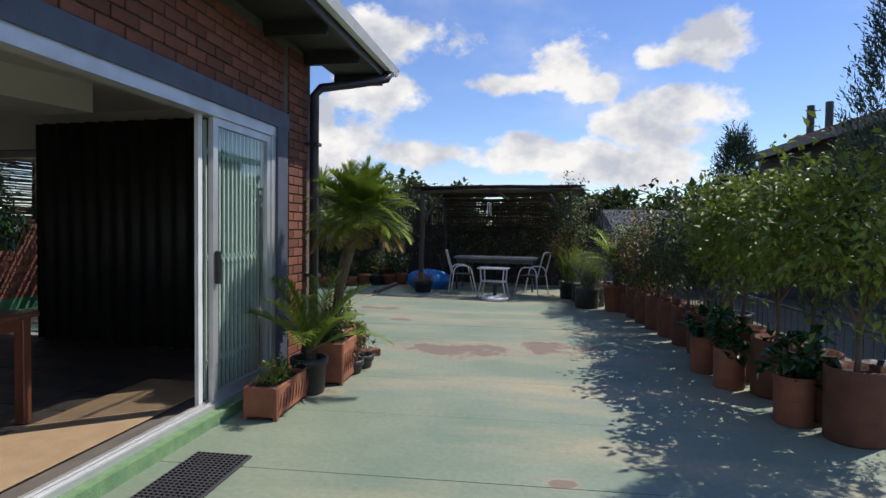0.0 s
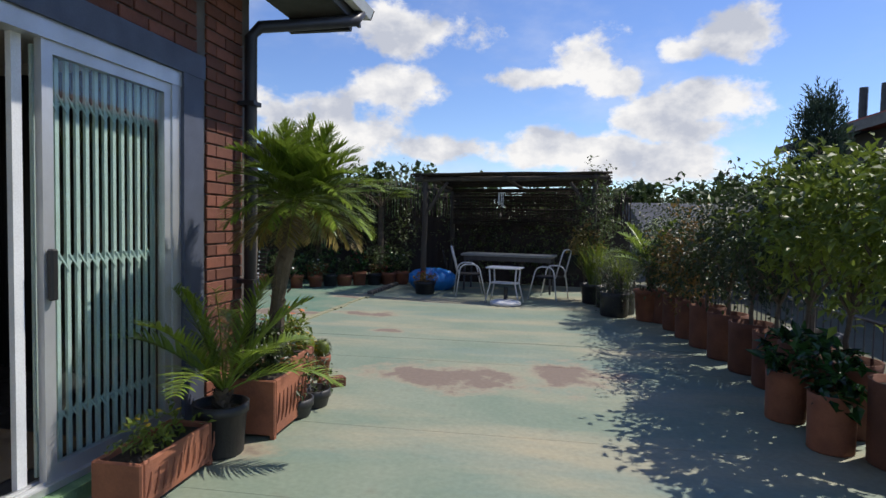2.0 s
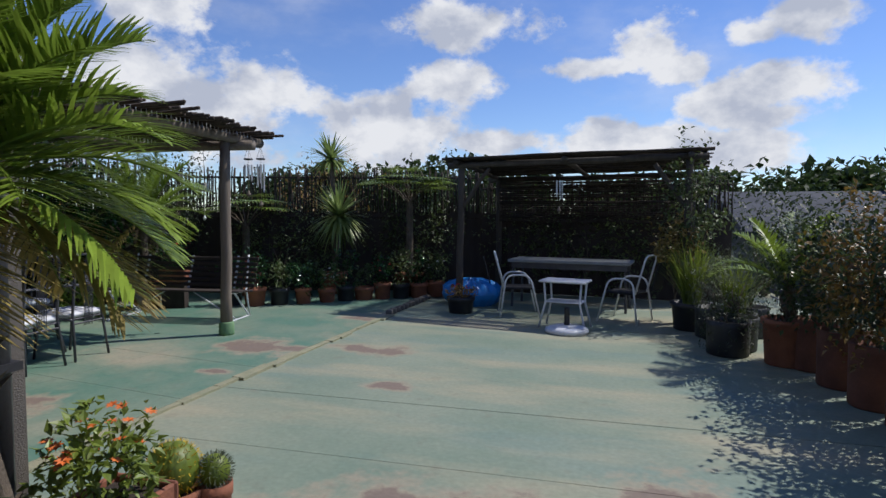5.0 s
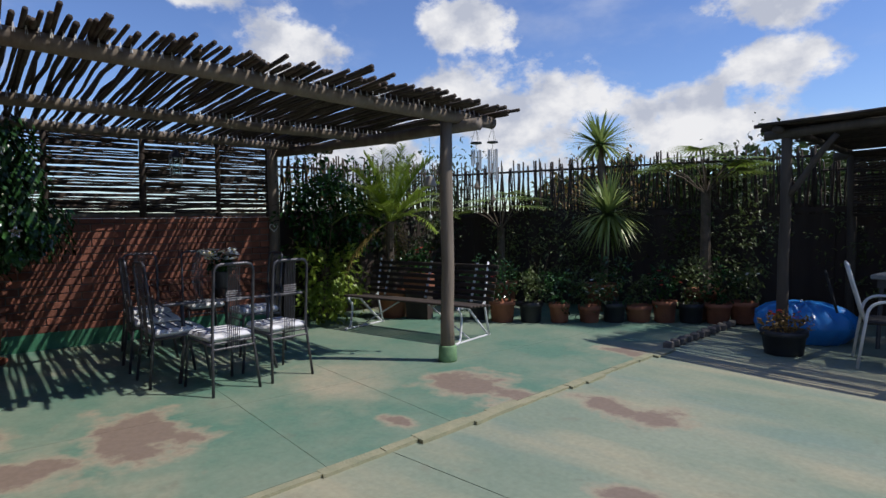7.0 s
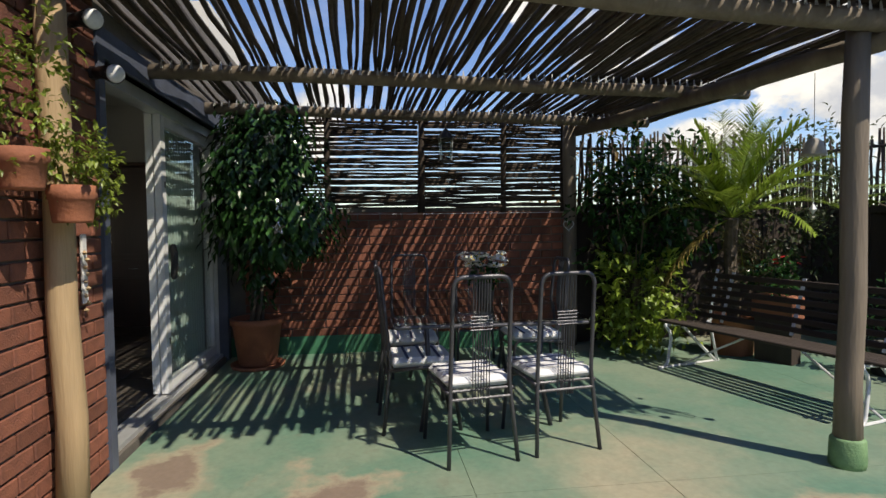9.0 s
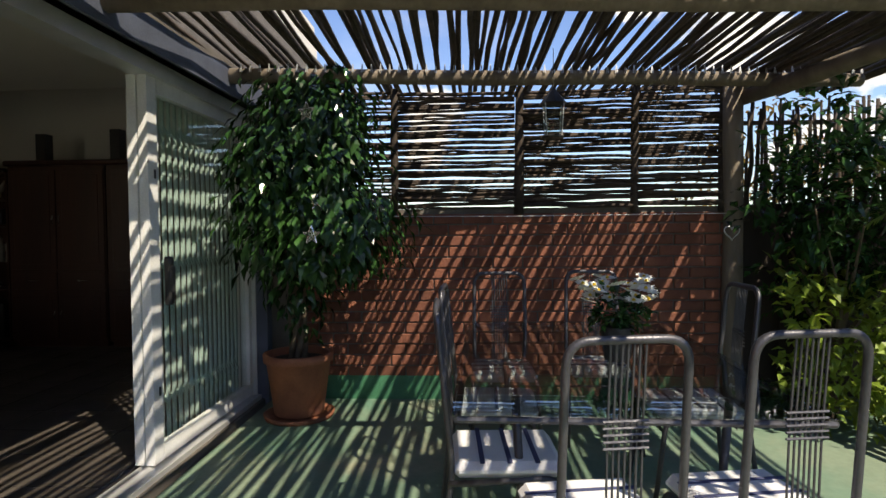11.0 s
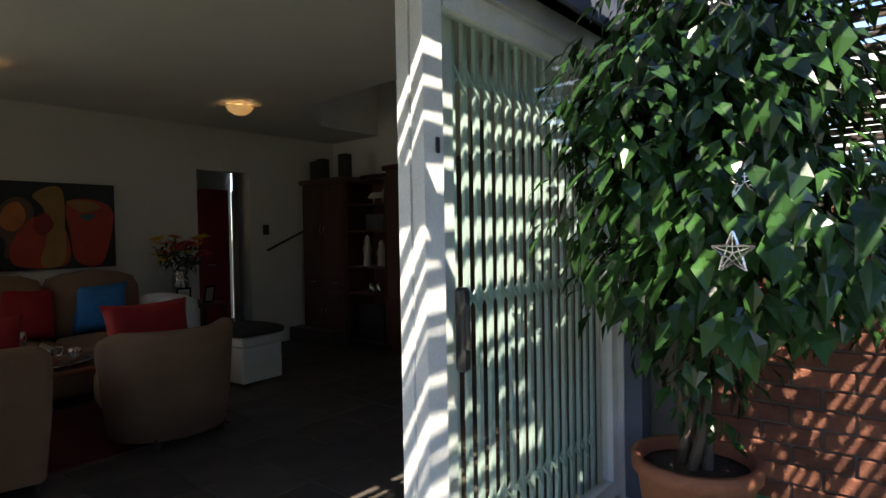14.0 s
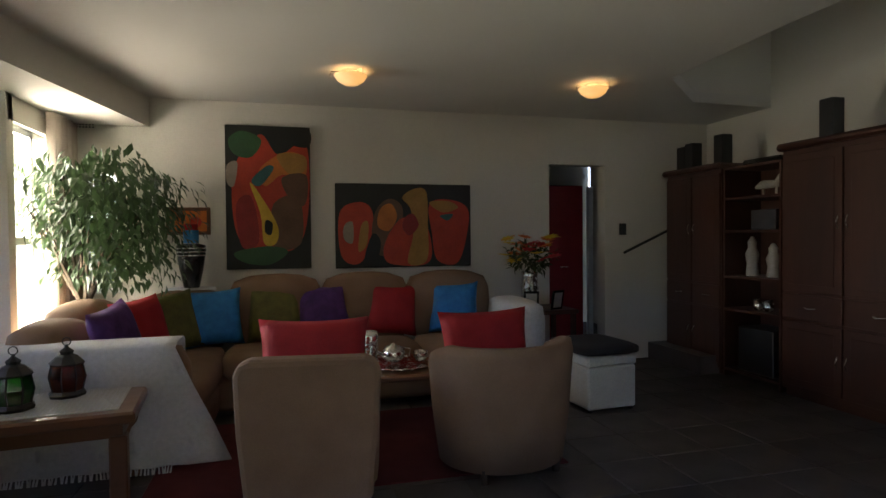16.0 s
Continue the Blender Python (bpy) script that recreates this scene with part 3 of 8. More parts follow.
# ---- house shell ----
XE, YN, TH = -2.05, 0.13, 0.23
CEIL, FLOOR_IN = 2.62, 0.08
wall_e = Shape()
wall_e.box((XE - TH, -0.55, -0.5), (XE - 0.012, YN - 0.012, 3.12))
wall_e.box((XE - TH, -3.9, 2.28), (XE - 0.012, -0.55, 3.12))
wall_e.box((XE - TH, -3.9, -0.5), (XE - 0.012, -0.55, 0.08))
wall_e.box((XE - TH, -4.0, -0.5), (XE - 0.012, -3.9, 3.12))
wall_east = struct("wall_east", wall_e, M_MORTAR, "dark brick house wall with a wide sliding door", "wall")
turned_by(EAST, wall_east)
wall_n = Shape()
wall_n.box((-4.33, YN - TH, -0.5), (-1.06, YN - 0.012, 3.12))
wall_n.box((-7.0, YN - TH, 2.24), (-4.33, YN - 0.012, 3.12))
wall_n.box((-7.0, YN - TH, -0.5), (-4.33, YN - 0.012, 0.05))
wall_n.box((-9.5, YN - TH, -0.5), (-7.0, YN - 0.012, 3.12))
wall_north = struct("wall_north", wall_n, M_MORTAR, "brick house wall facing the patio", "wall")

# inside faces, floor and ceiling of the living room
XW = -9.3
liner = Shape()
liner.box((-4.33, YN - TH - 0.02, FLOOR_IN), (-1.27, YN - TH, CEIL))
liner.box((-7.0, YN - TH - 0.02, 2.24), (-4.33, YN - TH, CEIL))
liner.box((XW, YN - TH - 0.02, FLOOR_IN), (-7.0, YN - TH, CEIL))
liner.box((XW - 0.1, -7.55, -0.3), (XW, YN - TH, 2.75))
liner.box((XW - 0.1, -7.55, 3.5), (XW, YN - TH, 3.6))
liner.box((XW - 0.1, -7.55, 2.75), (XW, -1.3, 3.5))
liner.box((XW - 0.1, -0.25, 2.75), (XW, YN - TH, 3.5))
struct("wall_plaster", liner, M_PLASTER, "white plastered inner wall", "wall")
liner = Shape().box((XE - TH - 0.02, -0.55, FLOOR_IN), (XE - TH, -0.1, CEIL))
liner.box((XE - TH - 0.02, -3.9, 2.28), (XE - TH, -0.55, CEIL))
turned_by(EAST, struct("wall_plaster_east", liner, M_PLASTER, "white plastered inner wall round the garden door", "wall"))
back = Shape()
YB = -4.98
back.box((-3.02, YB - 0.16, 1.98), (-2.3, YB, CEIL))
back.box((-3.02, YB - 0.16, FLOOR_IN), (-2.3, YB, 0.9))
back.box((-7.39, YB - 0.16, FLOOR_IN), (-3.42, YB, CEIL))
back.box((-3.42, YB - 0.16, 2.0), (-3.02, YB, CEIL))
back.box((-3.42, YB - 0.16, FLOOR_IN), (-3.02, YB, 0.95))
back.box((-8.03, YB - 0.16, 2.14), (-7.39, YB, CEIL))
back.box((XW, YB - 0.16, FLOOR_IN), (-8.03, YB, CEIL))
struct("wall_south", back, M_PLASTER, "white plastered living room wall with an opening and a small window", "wall")
# window bay on the garden side of the room
bay = Shape()
bay.box((-3.04, -3.9, 2.2), (-2.9, YB, CEIL))
bay.box((-3.04, -3.9, FLOOR_IN), (-2.9, YB, 0.55))
bay.box((-3.04, YB, FLOOR_IN), (-2.9, -4.86, CEIL))
bay.box((-3.04, -3.98, FLOOR_IN), (-0.75, -3.88, CEIL))
struct("wall_window_bay", bay, M_PLASTER, "white plastered wall with a tall curtained window", "wall")
hall = Shape()
hall.box((-9.3, -7.7, -0.3), (-6.6, -7.6, CEIL))
hall.box((-6.7, -7.6, -0.3), (-6.6, YB - 0.16, CEIL))
struct("wall_hall", hall, M_PLASTER, "white hallway wall beyond the opening", "wall")
ceil = Shape().prism([(-2.9, -7.7), (-2.9, -3.95), (-0.72, -3.95), (-1.14, YN - TH), (-7.6, YN - TH), (-7.6, -2.26), (-7.68, -3.41), (-8.4, -4.07), (XW, -4.1), (XW, -7.7)], "z", CEIL, CEIL + 0.1)
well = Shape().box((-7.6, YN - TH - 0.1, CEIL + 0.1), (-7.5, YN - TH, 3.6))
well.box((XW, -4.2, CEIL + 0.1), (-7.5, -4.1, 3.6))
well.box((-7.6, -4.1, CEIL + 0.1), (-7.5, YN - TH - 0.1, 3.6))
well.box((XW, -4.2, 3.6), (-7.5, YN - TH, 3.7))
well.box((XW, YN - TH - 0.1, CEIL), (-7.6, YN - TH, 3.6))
# unseen window, added to let daylight into the stairwell
upper = empty("window_3", "unseen high window added to light the stairwell", "window", kind="structure")
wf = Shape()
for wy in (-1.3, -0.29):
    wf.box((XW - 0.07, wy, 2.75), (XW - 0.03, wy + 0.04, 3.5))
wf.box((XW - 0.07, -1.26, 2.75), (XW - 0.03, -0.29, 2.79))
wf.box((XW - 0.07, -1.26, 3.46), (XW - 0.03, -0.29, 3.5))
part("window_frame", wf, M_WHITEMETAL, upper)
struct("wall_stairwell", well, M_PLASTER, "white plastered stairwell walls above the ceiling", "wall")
struct("ceiling", ceil, M_CEIL, "plain white plastered ceiling", "ceiling")
beam = Shape().prism([(-3.66, YB), (-3.05, YB), (-2.7, -3.0), (-2.45, -1.2), (-3.0, -1.2), (-3.3, -3.0)], "z", 2.37, CEIL)
struct("ceiling_beam", beam, M_PLASTER, "white plastered ceiling beam", "beam")
struct("floor_inside", Shape().prism([(-2.9, -7.7), (-2.9, -3.95), (-0.72, -3.95), (-1.14, YN - TH), (XW, YN - TH), (XW, -7.7)], "z", -0.4, FLOOR_IN - 0.012), M_MORTAR, "dark slate tiled living room floor", "floor")

# eaves over the garden wall
roof = Shape()
roof.prism([(-1.42, 3.13), (-1.42, 3.17), (-6.0, 4.45), (-6.0, 4.38)], "y", -9.0, 0.95)
house_roof = struct("roof", roof, M_ROOFGREY, "dark corrugated house roof with a deep eave", "roof")
eave = Shape()
eave.box((XE, -9.0, 3.1), (-1.46, 0.9, 3.125))
for y in np.arange(-8.5, 0.9, 0.85):
    eave.box((XE, float(y), 2.98), (-1.5, float(y) + 0.05, 3.1))
house_eave = struct("trim_eave", eave, M_DARKPAINT, "dark stained eave boards and rafters", "eave")
gable = Shape().prism([(-1.2, 3.12), (-6.0, 4.4), (-6.0, 3.12)], "y", YN - TH, YN - 0.012)
struct("wall_gable", gable, M_MORTAR, "brick gable under the roof", "wall")

gutter = empty("gutter", "dark painted roof gutter with a bent downpipe", "gutter", kind="structure")
g = Shape()
prof = [(0.0, 0.0), (0.03, -0.07), (0.1, -0.075), (0.13, 0.0), (0.12, 0.0), (0.095, -0.065), (0.035, -0.06), (0.01, 0.0)]
g.prism([(-1.46 + a, 3.17 + b) for a, b in prof], "y", -9.0, 0.97)
part("channel", g, M_WHITEMETAL, gutter, "pale gutter lip")
g = Shape().box((-1.47, -9.0, 3.03), (-1.445, 0.97, 3.17))
g.prism([(-1.46 + a, 3.17 + b) for a, b in prof[:4]], "y", 0.97, 0.99)
part("fascia", g, M_GUTTER, gutter)
g = Shape().tube([(-1.4, 0.82, 3.1), (-1.42, 0.75, 3.02), (-1.62, 0.45, 2.9), (-1.92, 0.12, 2.78), (-1.97, 0.08, 2.7), (-1.97, 0.08, 1.5), (-1.97, 0.08, 0.0)], [0.05, 0.05, 0.045, 0.045, 0.045, 0.045, 0.045], 12)
part("downpipe", g, M_GUTTER, gutter, "dark downpipe", True)
for z in (0.9, 2.2):
    part("bracket", Shape().box((-2.05, 0.025, z), (-1.915, 0.135, z + 0.03)), M_GUTTER, gutter)

turned_by(EAST, house_roof, house_eave, gutter)

# ---- sliding doors ----
def bars(shape, pts, half):
    for a, b in pts:
        lo = [min(p, q) - h for p, q, h in zip(a, b, half)]
        hi = [max(p, q) + h for p, q, h in zip(a, b, half)]
        shape.box(lo, hi)


def trellis_gate(parent, length, height, z0, depth, step, m):
    """A folding security gate: upright channel bars joined by lattices of flat links."""
    count = int(length / step) + 1
    for i in range(count):
        x = i * step
        part("gate_bar", Shape().box((x - 0.011, depth - 0.008, z0), (x + 0.011, depth + 0.008, z0 + height)), M_GATE, parent)
    zs = [z0 + height * k for k in (0.12, 0.5, 0.88)]
    for i in range(count - 1):
        for z in zs:
            h = 0.085
            for sgn in (-1, 1):
                a, b = Vector((i * step, depth + 0.01 * sgn, z - sgn * h / 2)), Vector(((i + 1) * step, depth + 0.01 * sgn, z + sgn * h / 2))
                part("link", Shape().tube([a, b], 0.006, 4), M_GATE, parent)


# garden door: frame, sill and the closed leaf
door_east = empty("door_1", "wide aluminium sliding door standing open", "sliding door", kind="structure")
f = Shape()
f.box((XE - 0.1, -3.9, 2.18), (XE + 0.01, -0.62, 2.27))
f.box((XE - 0.1, -0.7, 0.1), (XE + 0.005, -0.62, 2.18))
f.box((XE - 0.1, -3.9, 0.08), (XE + 0.02, -0.62, 0.115))
f.box((XE - 0.06, -3.9, 0.115), (XE - 0.05, -0.7, 0.13))
f.box((XE - 0.02, -3.9, 0.115), (XE - 0.01, -0.7, 0.13))
part("door_frame", f, M_ALU, door_east)
f = Shape().box((XE - 0.02, -4.2, 2.27), (XE + 0.03, -0.4, 2.42))
f.box((XE - 0.02, -0.62, 0.0), (XE + 0.028, -0.42, 2.27))
part("surround", f, M_BLUEGREY, door_east, "blue-grey painted door surround")
part("plinth", Shape().box((XE - 0.05, -4.2, -0.01), (XE + 0.09, -0.42, 0.078)), M_GREENEDGE, door_east, "green painted step edge")
leaf = Shape()
leaf.box((XE - 0.045, -1.6, 0.12), (XE - 0.005, -1.54, 2.18))
leaf.box((XE - 0.045, -0.76, 0.12), (XE - 0.005, -0.7, 2.18))
leaf.box((XE - 0.045, -1.54, 0.12), (XE - 0.005, -0.76, 0.19))
leaf.box((XE - 0.045, -1.54, 2.12), (XE - 0.005, -0.76, 2.18))
sash = part("sliding_leaf", leaf, M_ALU, door_east)
pane = part("pane", Shape().box((XE - 0.028, -1.54, 0.19), (XE - 0.022, -0.76, 2.12)), M_GLASS, sash)
pane.visible_shadow = False
f = Shape().box((XE - 0.005, -1.59, 0.98), (XE + 0.03, -1.55, 1.22), bevel=0.008)
part("door_handle", f, M_BLACK, sash)
f = Shape().box((XE - 0.09, -1.7, 0.12), (XE - 0.06, -1.65, 2.18))
part("gate_post", f, M_WHITEMETAL, door_east, "white security gate post")
gate1 = empty("security_gate", "pale green folding security gate closed behind the glass", "gate", Matrix.Translation((XE - 0.09, -0.76, 0)) @ pose(0, 0, 0, 0, 0, -90))
trellis_gate(gate1, 0.84, 2.03, 0.13, 0.0, 0.062, None)
f = Shape()
f.box((XE - 0.045, -3.9, 0.12), (XE - 0.005, -3.72, 2.18))
part("end_stile", f, M_ALU, door_east)
turned_by(EAST, door_east, gate1)

# patio door
door_north = empty("door_2", "white aluminium sliding door half open to the patio", "sliding door", kind="structure")
f = Shape()
f.box((-6.98, -0.06, 2.16), (-4.34, 0.06, 2.24))
f.box((-4.38, -0.06, 0.08), (-4.34, 0.06, 2.16))
f.box((-6.98, -0.06, 0.08), (-6.92, 0.06, 2.16))
f.box((-6.98, -0.06, 0.045), (-4.34, 0.09, 0.08))
part("door_frame", f, M_ALU, door_north)
f = Shape().box((-4.375, 0.06, 0.0), (-4.3, 0.145, 2.24))
f.box((-7.1, 0.06, 2.24), (-4.3, 0.14, 2.4))
f.box((-7.03, 0.06, 0.0), (-6.93, 0.145, 2.24))
part("surround", f, M_BLUEGREY, door_north, "blue-grey painted door surround")
leaf = Shape()
leaf.box((-5.63, -0.02, 0.09), (-5.54, 0.03, 2.16))
leaf.box((-6.93, -0.02, 0.09), (-6.86, 0.03, 2.16))
leaf.box((-6.86, -0.02, 0.09), (-5.64, 0.03, 0.17))
leaf.box((-6.86, -0.02, 2.08), (-5.64, 0.03, 2.16))
sash = part("sliding_leaf", leaf, M_WHITEMETAL, door_north)
pane = part("pane", Shape().box((-6.86, -0.002, 0.17), (-5.64, 0.004, 2.08)), M_GLASS, sash)
pane.visible_shadow = False
f = Shape().box((-5.71, 0.03, 0.93), (-5.665, 0.07, 1.2), bevel=0.01)
f.box((-5.69, 0.06, 1.0), (-5.67, 0.085, 1.15), bevel=0.006)
part("door_handle", f, M_BLACK, sash)
for z in (0.45, 1.62):
    part("lock", Shape().box((-5.61, 0.03, z), (-5.59, 0.036, z + 0.05), bevel=0.004), M_BLACK, sash)
f = Shape().box((-5.61, -0.08, 0.09), (-5.54, -0.03, 2.16))
f.box((-5.76, -0.075, 0.09), (-5.7, -0.035, 2.16))
part("gate_post", f, M_WHITEMETAL, door_north, "white security gate channel")
gate2 = empty("security_gate", "pale green folding security gate pushed back behind the glass", "gate", pose(-6.84, -0.1, 0))
trellis_gate(gate2, 1.12, 2.05, 0.1, 0.035, 0.07, None)

# ---- far side wall of the patio with its lath screen ----
XS = -7.06
wall_w = Shape().box((XS - 0.22, YN, -0.3), (XS - 0.012, 3.72, 1.5))
wall_west = struct("wall_west", wall_w, M_MORTAR, "low brick patio wall under a lath screen", "wall")
struct("trim_green_band", Shape().box((XS - 0.012, YN, 0.0), (XS + 0.004, 3.7, 0.2)), mat("dark_green_wall_paint", (0.05, 0.2, 0.11), (0.03, 0.13, 0.07), 0.6, scale=8, fine=80, bump=0.3), "dark green painted band at the foot of the wall", "skirting")

# ---- pergola over the patio ----
def pole(shape, a, b, r0, r1, seed, wobble=0.012, n=10, steps=5):
    r = random.Random(seed)
    a, b = Vector(a), Vector(b)
    pts = [a.lerp(b, i / steps) + Vector((r.uniform(-1, 1), r.uniform(-1, 1), r.uniform(-1, 1))) * wobble * (0 < i < steps) for i in range(steps + 1)]
    return shape.tube(pts, [(r0 + (r1 - r0) * i / steps) * r.uniform(0.94, 1.06) for i in range(steps + 1)], n)


pergola = empty("pergola", "weathered pole pergola roofed with bark laths over the patio", "pergola")
part("post", pole(Shape(), (-3.78, 4.04, 0), (-3.77, 4.05, 2.32), 0.07, 0.056, 1), M_POLE, pergola, "grey gum pole", True)
part("foot", Shape().turned([(0.085, 0), (0.09, 0.05), (0.085, 0.16), (0.078, 0.17)], 14, (-3.78, 4.04, 0)), M_GREENEDGE, pergola, "green painted post foot", True)
part("post", pole(Shape(), (-3.72, 0.22, 0), (-3.69, 0.22, 2.44), 0.066, 0.06, 2), M_POLENEW, pergola, "cracked pine post", True)
part("post", pole(Shape(), (-7.02, 3.66, 0), (-7.02, 3.66, 2.42), 0.075, 0.07, 3), M_POLE, pergola, "", True)
part("beam", pole(Shape(), (-3.62, 0.14, 2.47), (-3.72, 4.6, 2.32), 0.06, 0.055, 4, n=12), M_POLE, pergola, "", True)
part("beam", pole(Shape(), (-5.05, 0.14, 2.34), (-5.3, 4.5, 2.32), 0.05, 0.045, 5), M_POLE, pergola, "", True)
part("beam", pole(Shape(), (-6.35, 0.14, 2.36), (-6.75, 4.4, 2.34), 0.05, 0.045, 6), M_POLE, pergola, "", True)
part("crossbeam", pole(Shape(), (-3.5, 4.22, 2.25), (-7.15, 3.72, 2.3), 0.06, 0.055, 7), M_POLE, pergola, "", True)
part("stub", pole(Shape(), (-3.77, 4.05, 2.3), (-3.75, 4.03, 2.48), 0.05, 0.04, 8), M_POLE, pergola)
rng = random.Random(21)
y = 0.16
k = 0
while y < 4.72:
    dense = min(0.5, max(0.0, (y - 0.6) / 2.4))
    rise = 0.15 * max(0.0, 1 - y / 4.4)
    x0 = -3.4 + rng.uniform(-0.1, 0.1) - 0.1 * max(0, y - 3.4)
    if rng.random() < 0.12:
        x0 += rng.uniform(0.08, 0.2)
    x1 = -7.35 + rng.uniform(-0.12, 0.1)
    skew = rng.uniform(-0.06, 0.06) * (1.2 - dense)
    r = rng.uniform(0.0135, 0.021)
    z = 2.405 + rng.uniform(-0.008, 0.03)
    s = Shape()
    pole(s, (x0, y, z + rise), (x1, y + skew - 0.08, z + rng.uniform(-0.01, 0.03)), r, r * rng.uniform(0.75, 0.95), 100 + k, 0.016, 6, 7)
    part("lath", s, M_LATH, pergola, "", True)
    y += r * 2 + (rng.uniform(0.006, 0.03) * (1.1 - 0.7 * dense) if rng.random() < 0.75 - 0.6 * dense else rng.uniform(-0.012, -0.003))
    k += 1
# wire ties along the beams
tie = Shape()
for bx0, bx1, z, up in ((-3.62, -3.72, 2.33, 0.13), (-5.05, -5.3, 2.33, 0.0), (-6.35, -6.75, 2.35, 0.0)):
    for i in range(70):
        q = (i + 0.5) / 70
        yy, bx = 0.2 + q * 4.2, bx0 + (bx1 - bx0) * q
        for w in (-1, 1):
            tie.tube([(bx + 0.056, yy + w * 0.006, z + 0.02 + up * (1 - q)), (bx + 0.05, yy, z + 0.075 + up * (1 - q))], 0.0035, 4)
tagged(part("wire_tie", tie, M_ALU, pergola, "pale wire ties"), kind="stuff")

screen = empty("lath_screen", "see-through screen of dark horizontal laths above the brick wall", "screen")
for y in (1.12, 2.08, 2.95, 3.6):
    part("upright", pole(Shape(), (XS, y, 1.45), (XS, y + 0.01, 2.42), 0.03 if y != 2.08 else 0.04, 0.03, int(y * 90), 0.004), M_LATH, screen, "", True)
rng = random.Random(33)
for y0, y1, open_ in ((0.2, 1.12, 0.05), (1.12, 2.05, 0.05), (2.08, 2.95, -0.02), (2.95, 3.62, -0.12)):
    z = 1.512
    while z < 2.4:
        r = rng.uniform(0.01, 0.018)
        s = pole(Shape(), (XS + rng.uniform(-0.02, 0.02), y0, z + rng.uniform(-0.008, 0.008)), (XS + rng.uniform(-0.02, 0.02), y1, z + rng.uniform(-0.012, 0.012)), r, r * 0.85, int(z * 1000 + y0 * 77), 0.006, 6, 6)
        part("lath", s, M_LATH, screen, "", True)
        z += r * 1.62 + (rng.uniform(0.006, 0.018) if rng.random() < open_ + 0.17 else 0.0)
single("washing_line", Shape().tube([(XS + 0.05, 0.3, 1.45), (XS + 0.06, 2.0, 1.435), (XS + 0.09, 3.62, 1.44)], 0.003, 5), M_ALU, "thin white line stretched along the patio wall", "line")

# ---- fences round the terrace ----
def stick_fence(name, a, b, label, seed, base=1.5, top=2.28, step=0.045):
    """Dark boards below, close upright sticks above, between two points."""
    a, b = Vector((*a, 0)), Vector((*b, 0))
    d = b - a
    m = Matrix.Translation(a) @ pose(0, 0, 0, 0, 0, math.degrees(math.atan2(d.y, d.x)))
    ob = empty(name, label, "fence", m)
    r = random.Random(seed)
    n = int(d.length / 0.16)
    for i in range(n):
        x = d.length * i / n
        part("board", Shape().box((x - 0.006 * (i % 2), -0.012 + 0.014 * (i % 2), 0), (x + d.length / n + 0.006 * (i % 2), 0.002 + 0.014 * (i % 2), base + r.uniform(-0.03, 0.03))), M_DARKWOOD, ob)
    part("rail", Shape().box((0, -0.03, base - 0.1), (d.length, 0.05, base - 0.03)), M_DARKWOOD, ob)
    part("rail", Shape().tube([(0, 0.0, top - 0.15), (d.length, 0.02, top - 0.13)], 0.018, 6), M_LATH, ob)
    x, k = 0.0, 0
    while x < d.length:
        rad = r.uniform(0.013, 0.022)
        s = pole(Shape(), (x, r.uniform(-0.012, 0.012), base - 0.12), (x + r.uniform(-0.05, 0.05), r.uniform(-0.02, 0.02), top + r.uniform(-0.1, 0.06)), rad, rad * 0.7, seed * 1000 + k, 0.012, 5, 4)
        part("stick", s, M_LATH, ob, "", True)
        x += rad * 2 + (r.uniform(0.0, 0.028) if r.random() < 0.45 else 0.0)
        k += 1
    return ob


stick_fence("stick_fence", (-7.15, 3.75), (-7.3, 6.9), "dark board fence with a row of upright sticks on top", 5)
stick_fence("stick_fence", (-7.3, 6.9), (-2.4, 9.3), "dark board fence topped by uneven upright sticks", 6)
stick_fence("stick_fence", (-2.4, 9.3), (1.9, 9.35), "dark reed fence behind the far shelter", 7, 1.5, 2.1)

# ---- far shelter ----
M_SHELTER = mat("dark_weathered_pole", (0.09, 0.075, 0.06), (0.05, 0.04, 0.033), 0.9, scale=9, fine=50, bump=0.5, stretch=(1, 1, 0.12))
shelter = empty("lath_shelter", "low pole shelter roofed with laths over a table", "pergola")
part("post", pole(Shape(), (-2.03, 7.15, 0), (-2.0, 7.15, 2.25), 0.06, 0.05, 31), M_SHELTER, shelter, "", True)
part("post", pole(Shape(), (1.22, 7.2, 0), (1.24, 7.2, 2.25), 0.055, 0.05, 32), M_SHELTER, shelter, "", True)
part("post", pole(Shape(), (-2.0, 9.1, 0), (-2.0, 9.1, 2.1), 0.055, 0.05, 33), M_SHELTER, shelter, "", True)
part("post", pole(Shape(), (1.3, 9.1, 0), (1.3, 9.1, 2.1), 0.055, 0.05, 34), M_SHELTER, shelter, "", True)
part("beam", pole(Shape(), (-2.2, 7.12, 2.2), (1.45, 7.16, 2.24), 0.05, 0.045, 35), M_SHELTER, shelter, "", True)
part("beam", pole(Shape(), (-2.2, 9.1, 2.1), (1.45, 9.1, 2.12), 0.05, 0.045, 36), M_SHELTER, shelter, "", True)
for x in (-2.05, -0.4, 1.25):
    part("rafter", pole(Shape(), (x, 7.0, 2.25), (x, 9.2, 2.14), 0.04, 0.035, int(400 + x * 10)), M_SHELTER, shelter, "", True)
part("brace", pole(Shape(), (-2.0, 7.15, 1.55), (-1.55, 7.14, 2.15), 0.035, 0.03, 37), M_SHELTER, shelter, "", True)
part("brace", pole(Shape(), (1.22, 7.2, 1.55), (0.8, 7.18, 2.15), 0.035, 0.03, 38), M_SHELTER, shelter, "", True)
rng = random.Random(50)
y, k = 6.98, 0
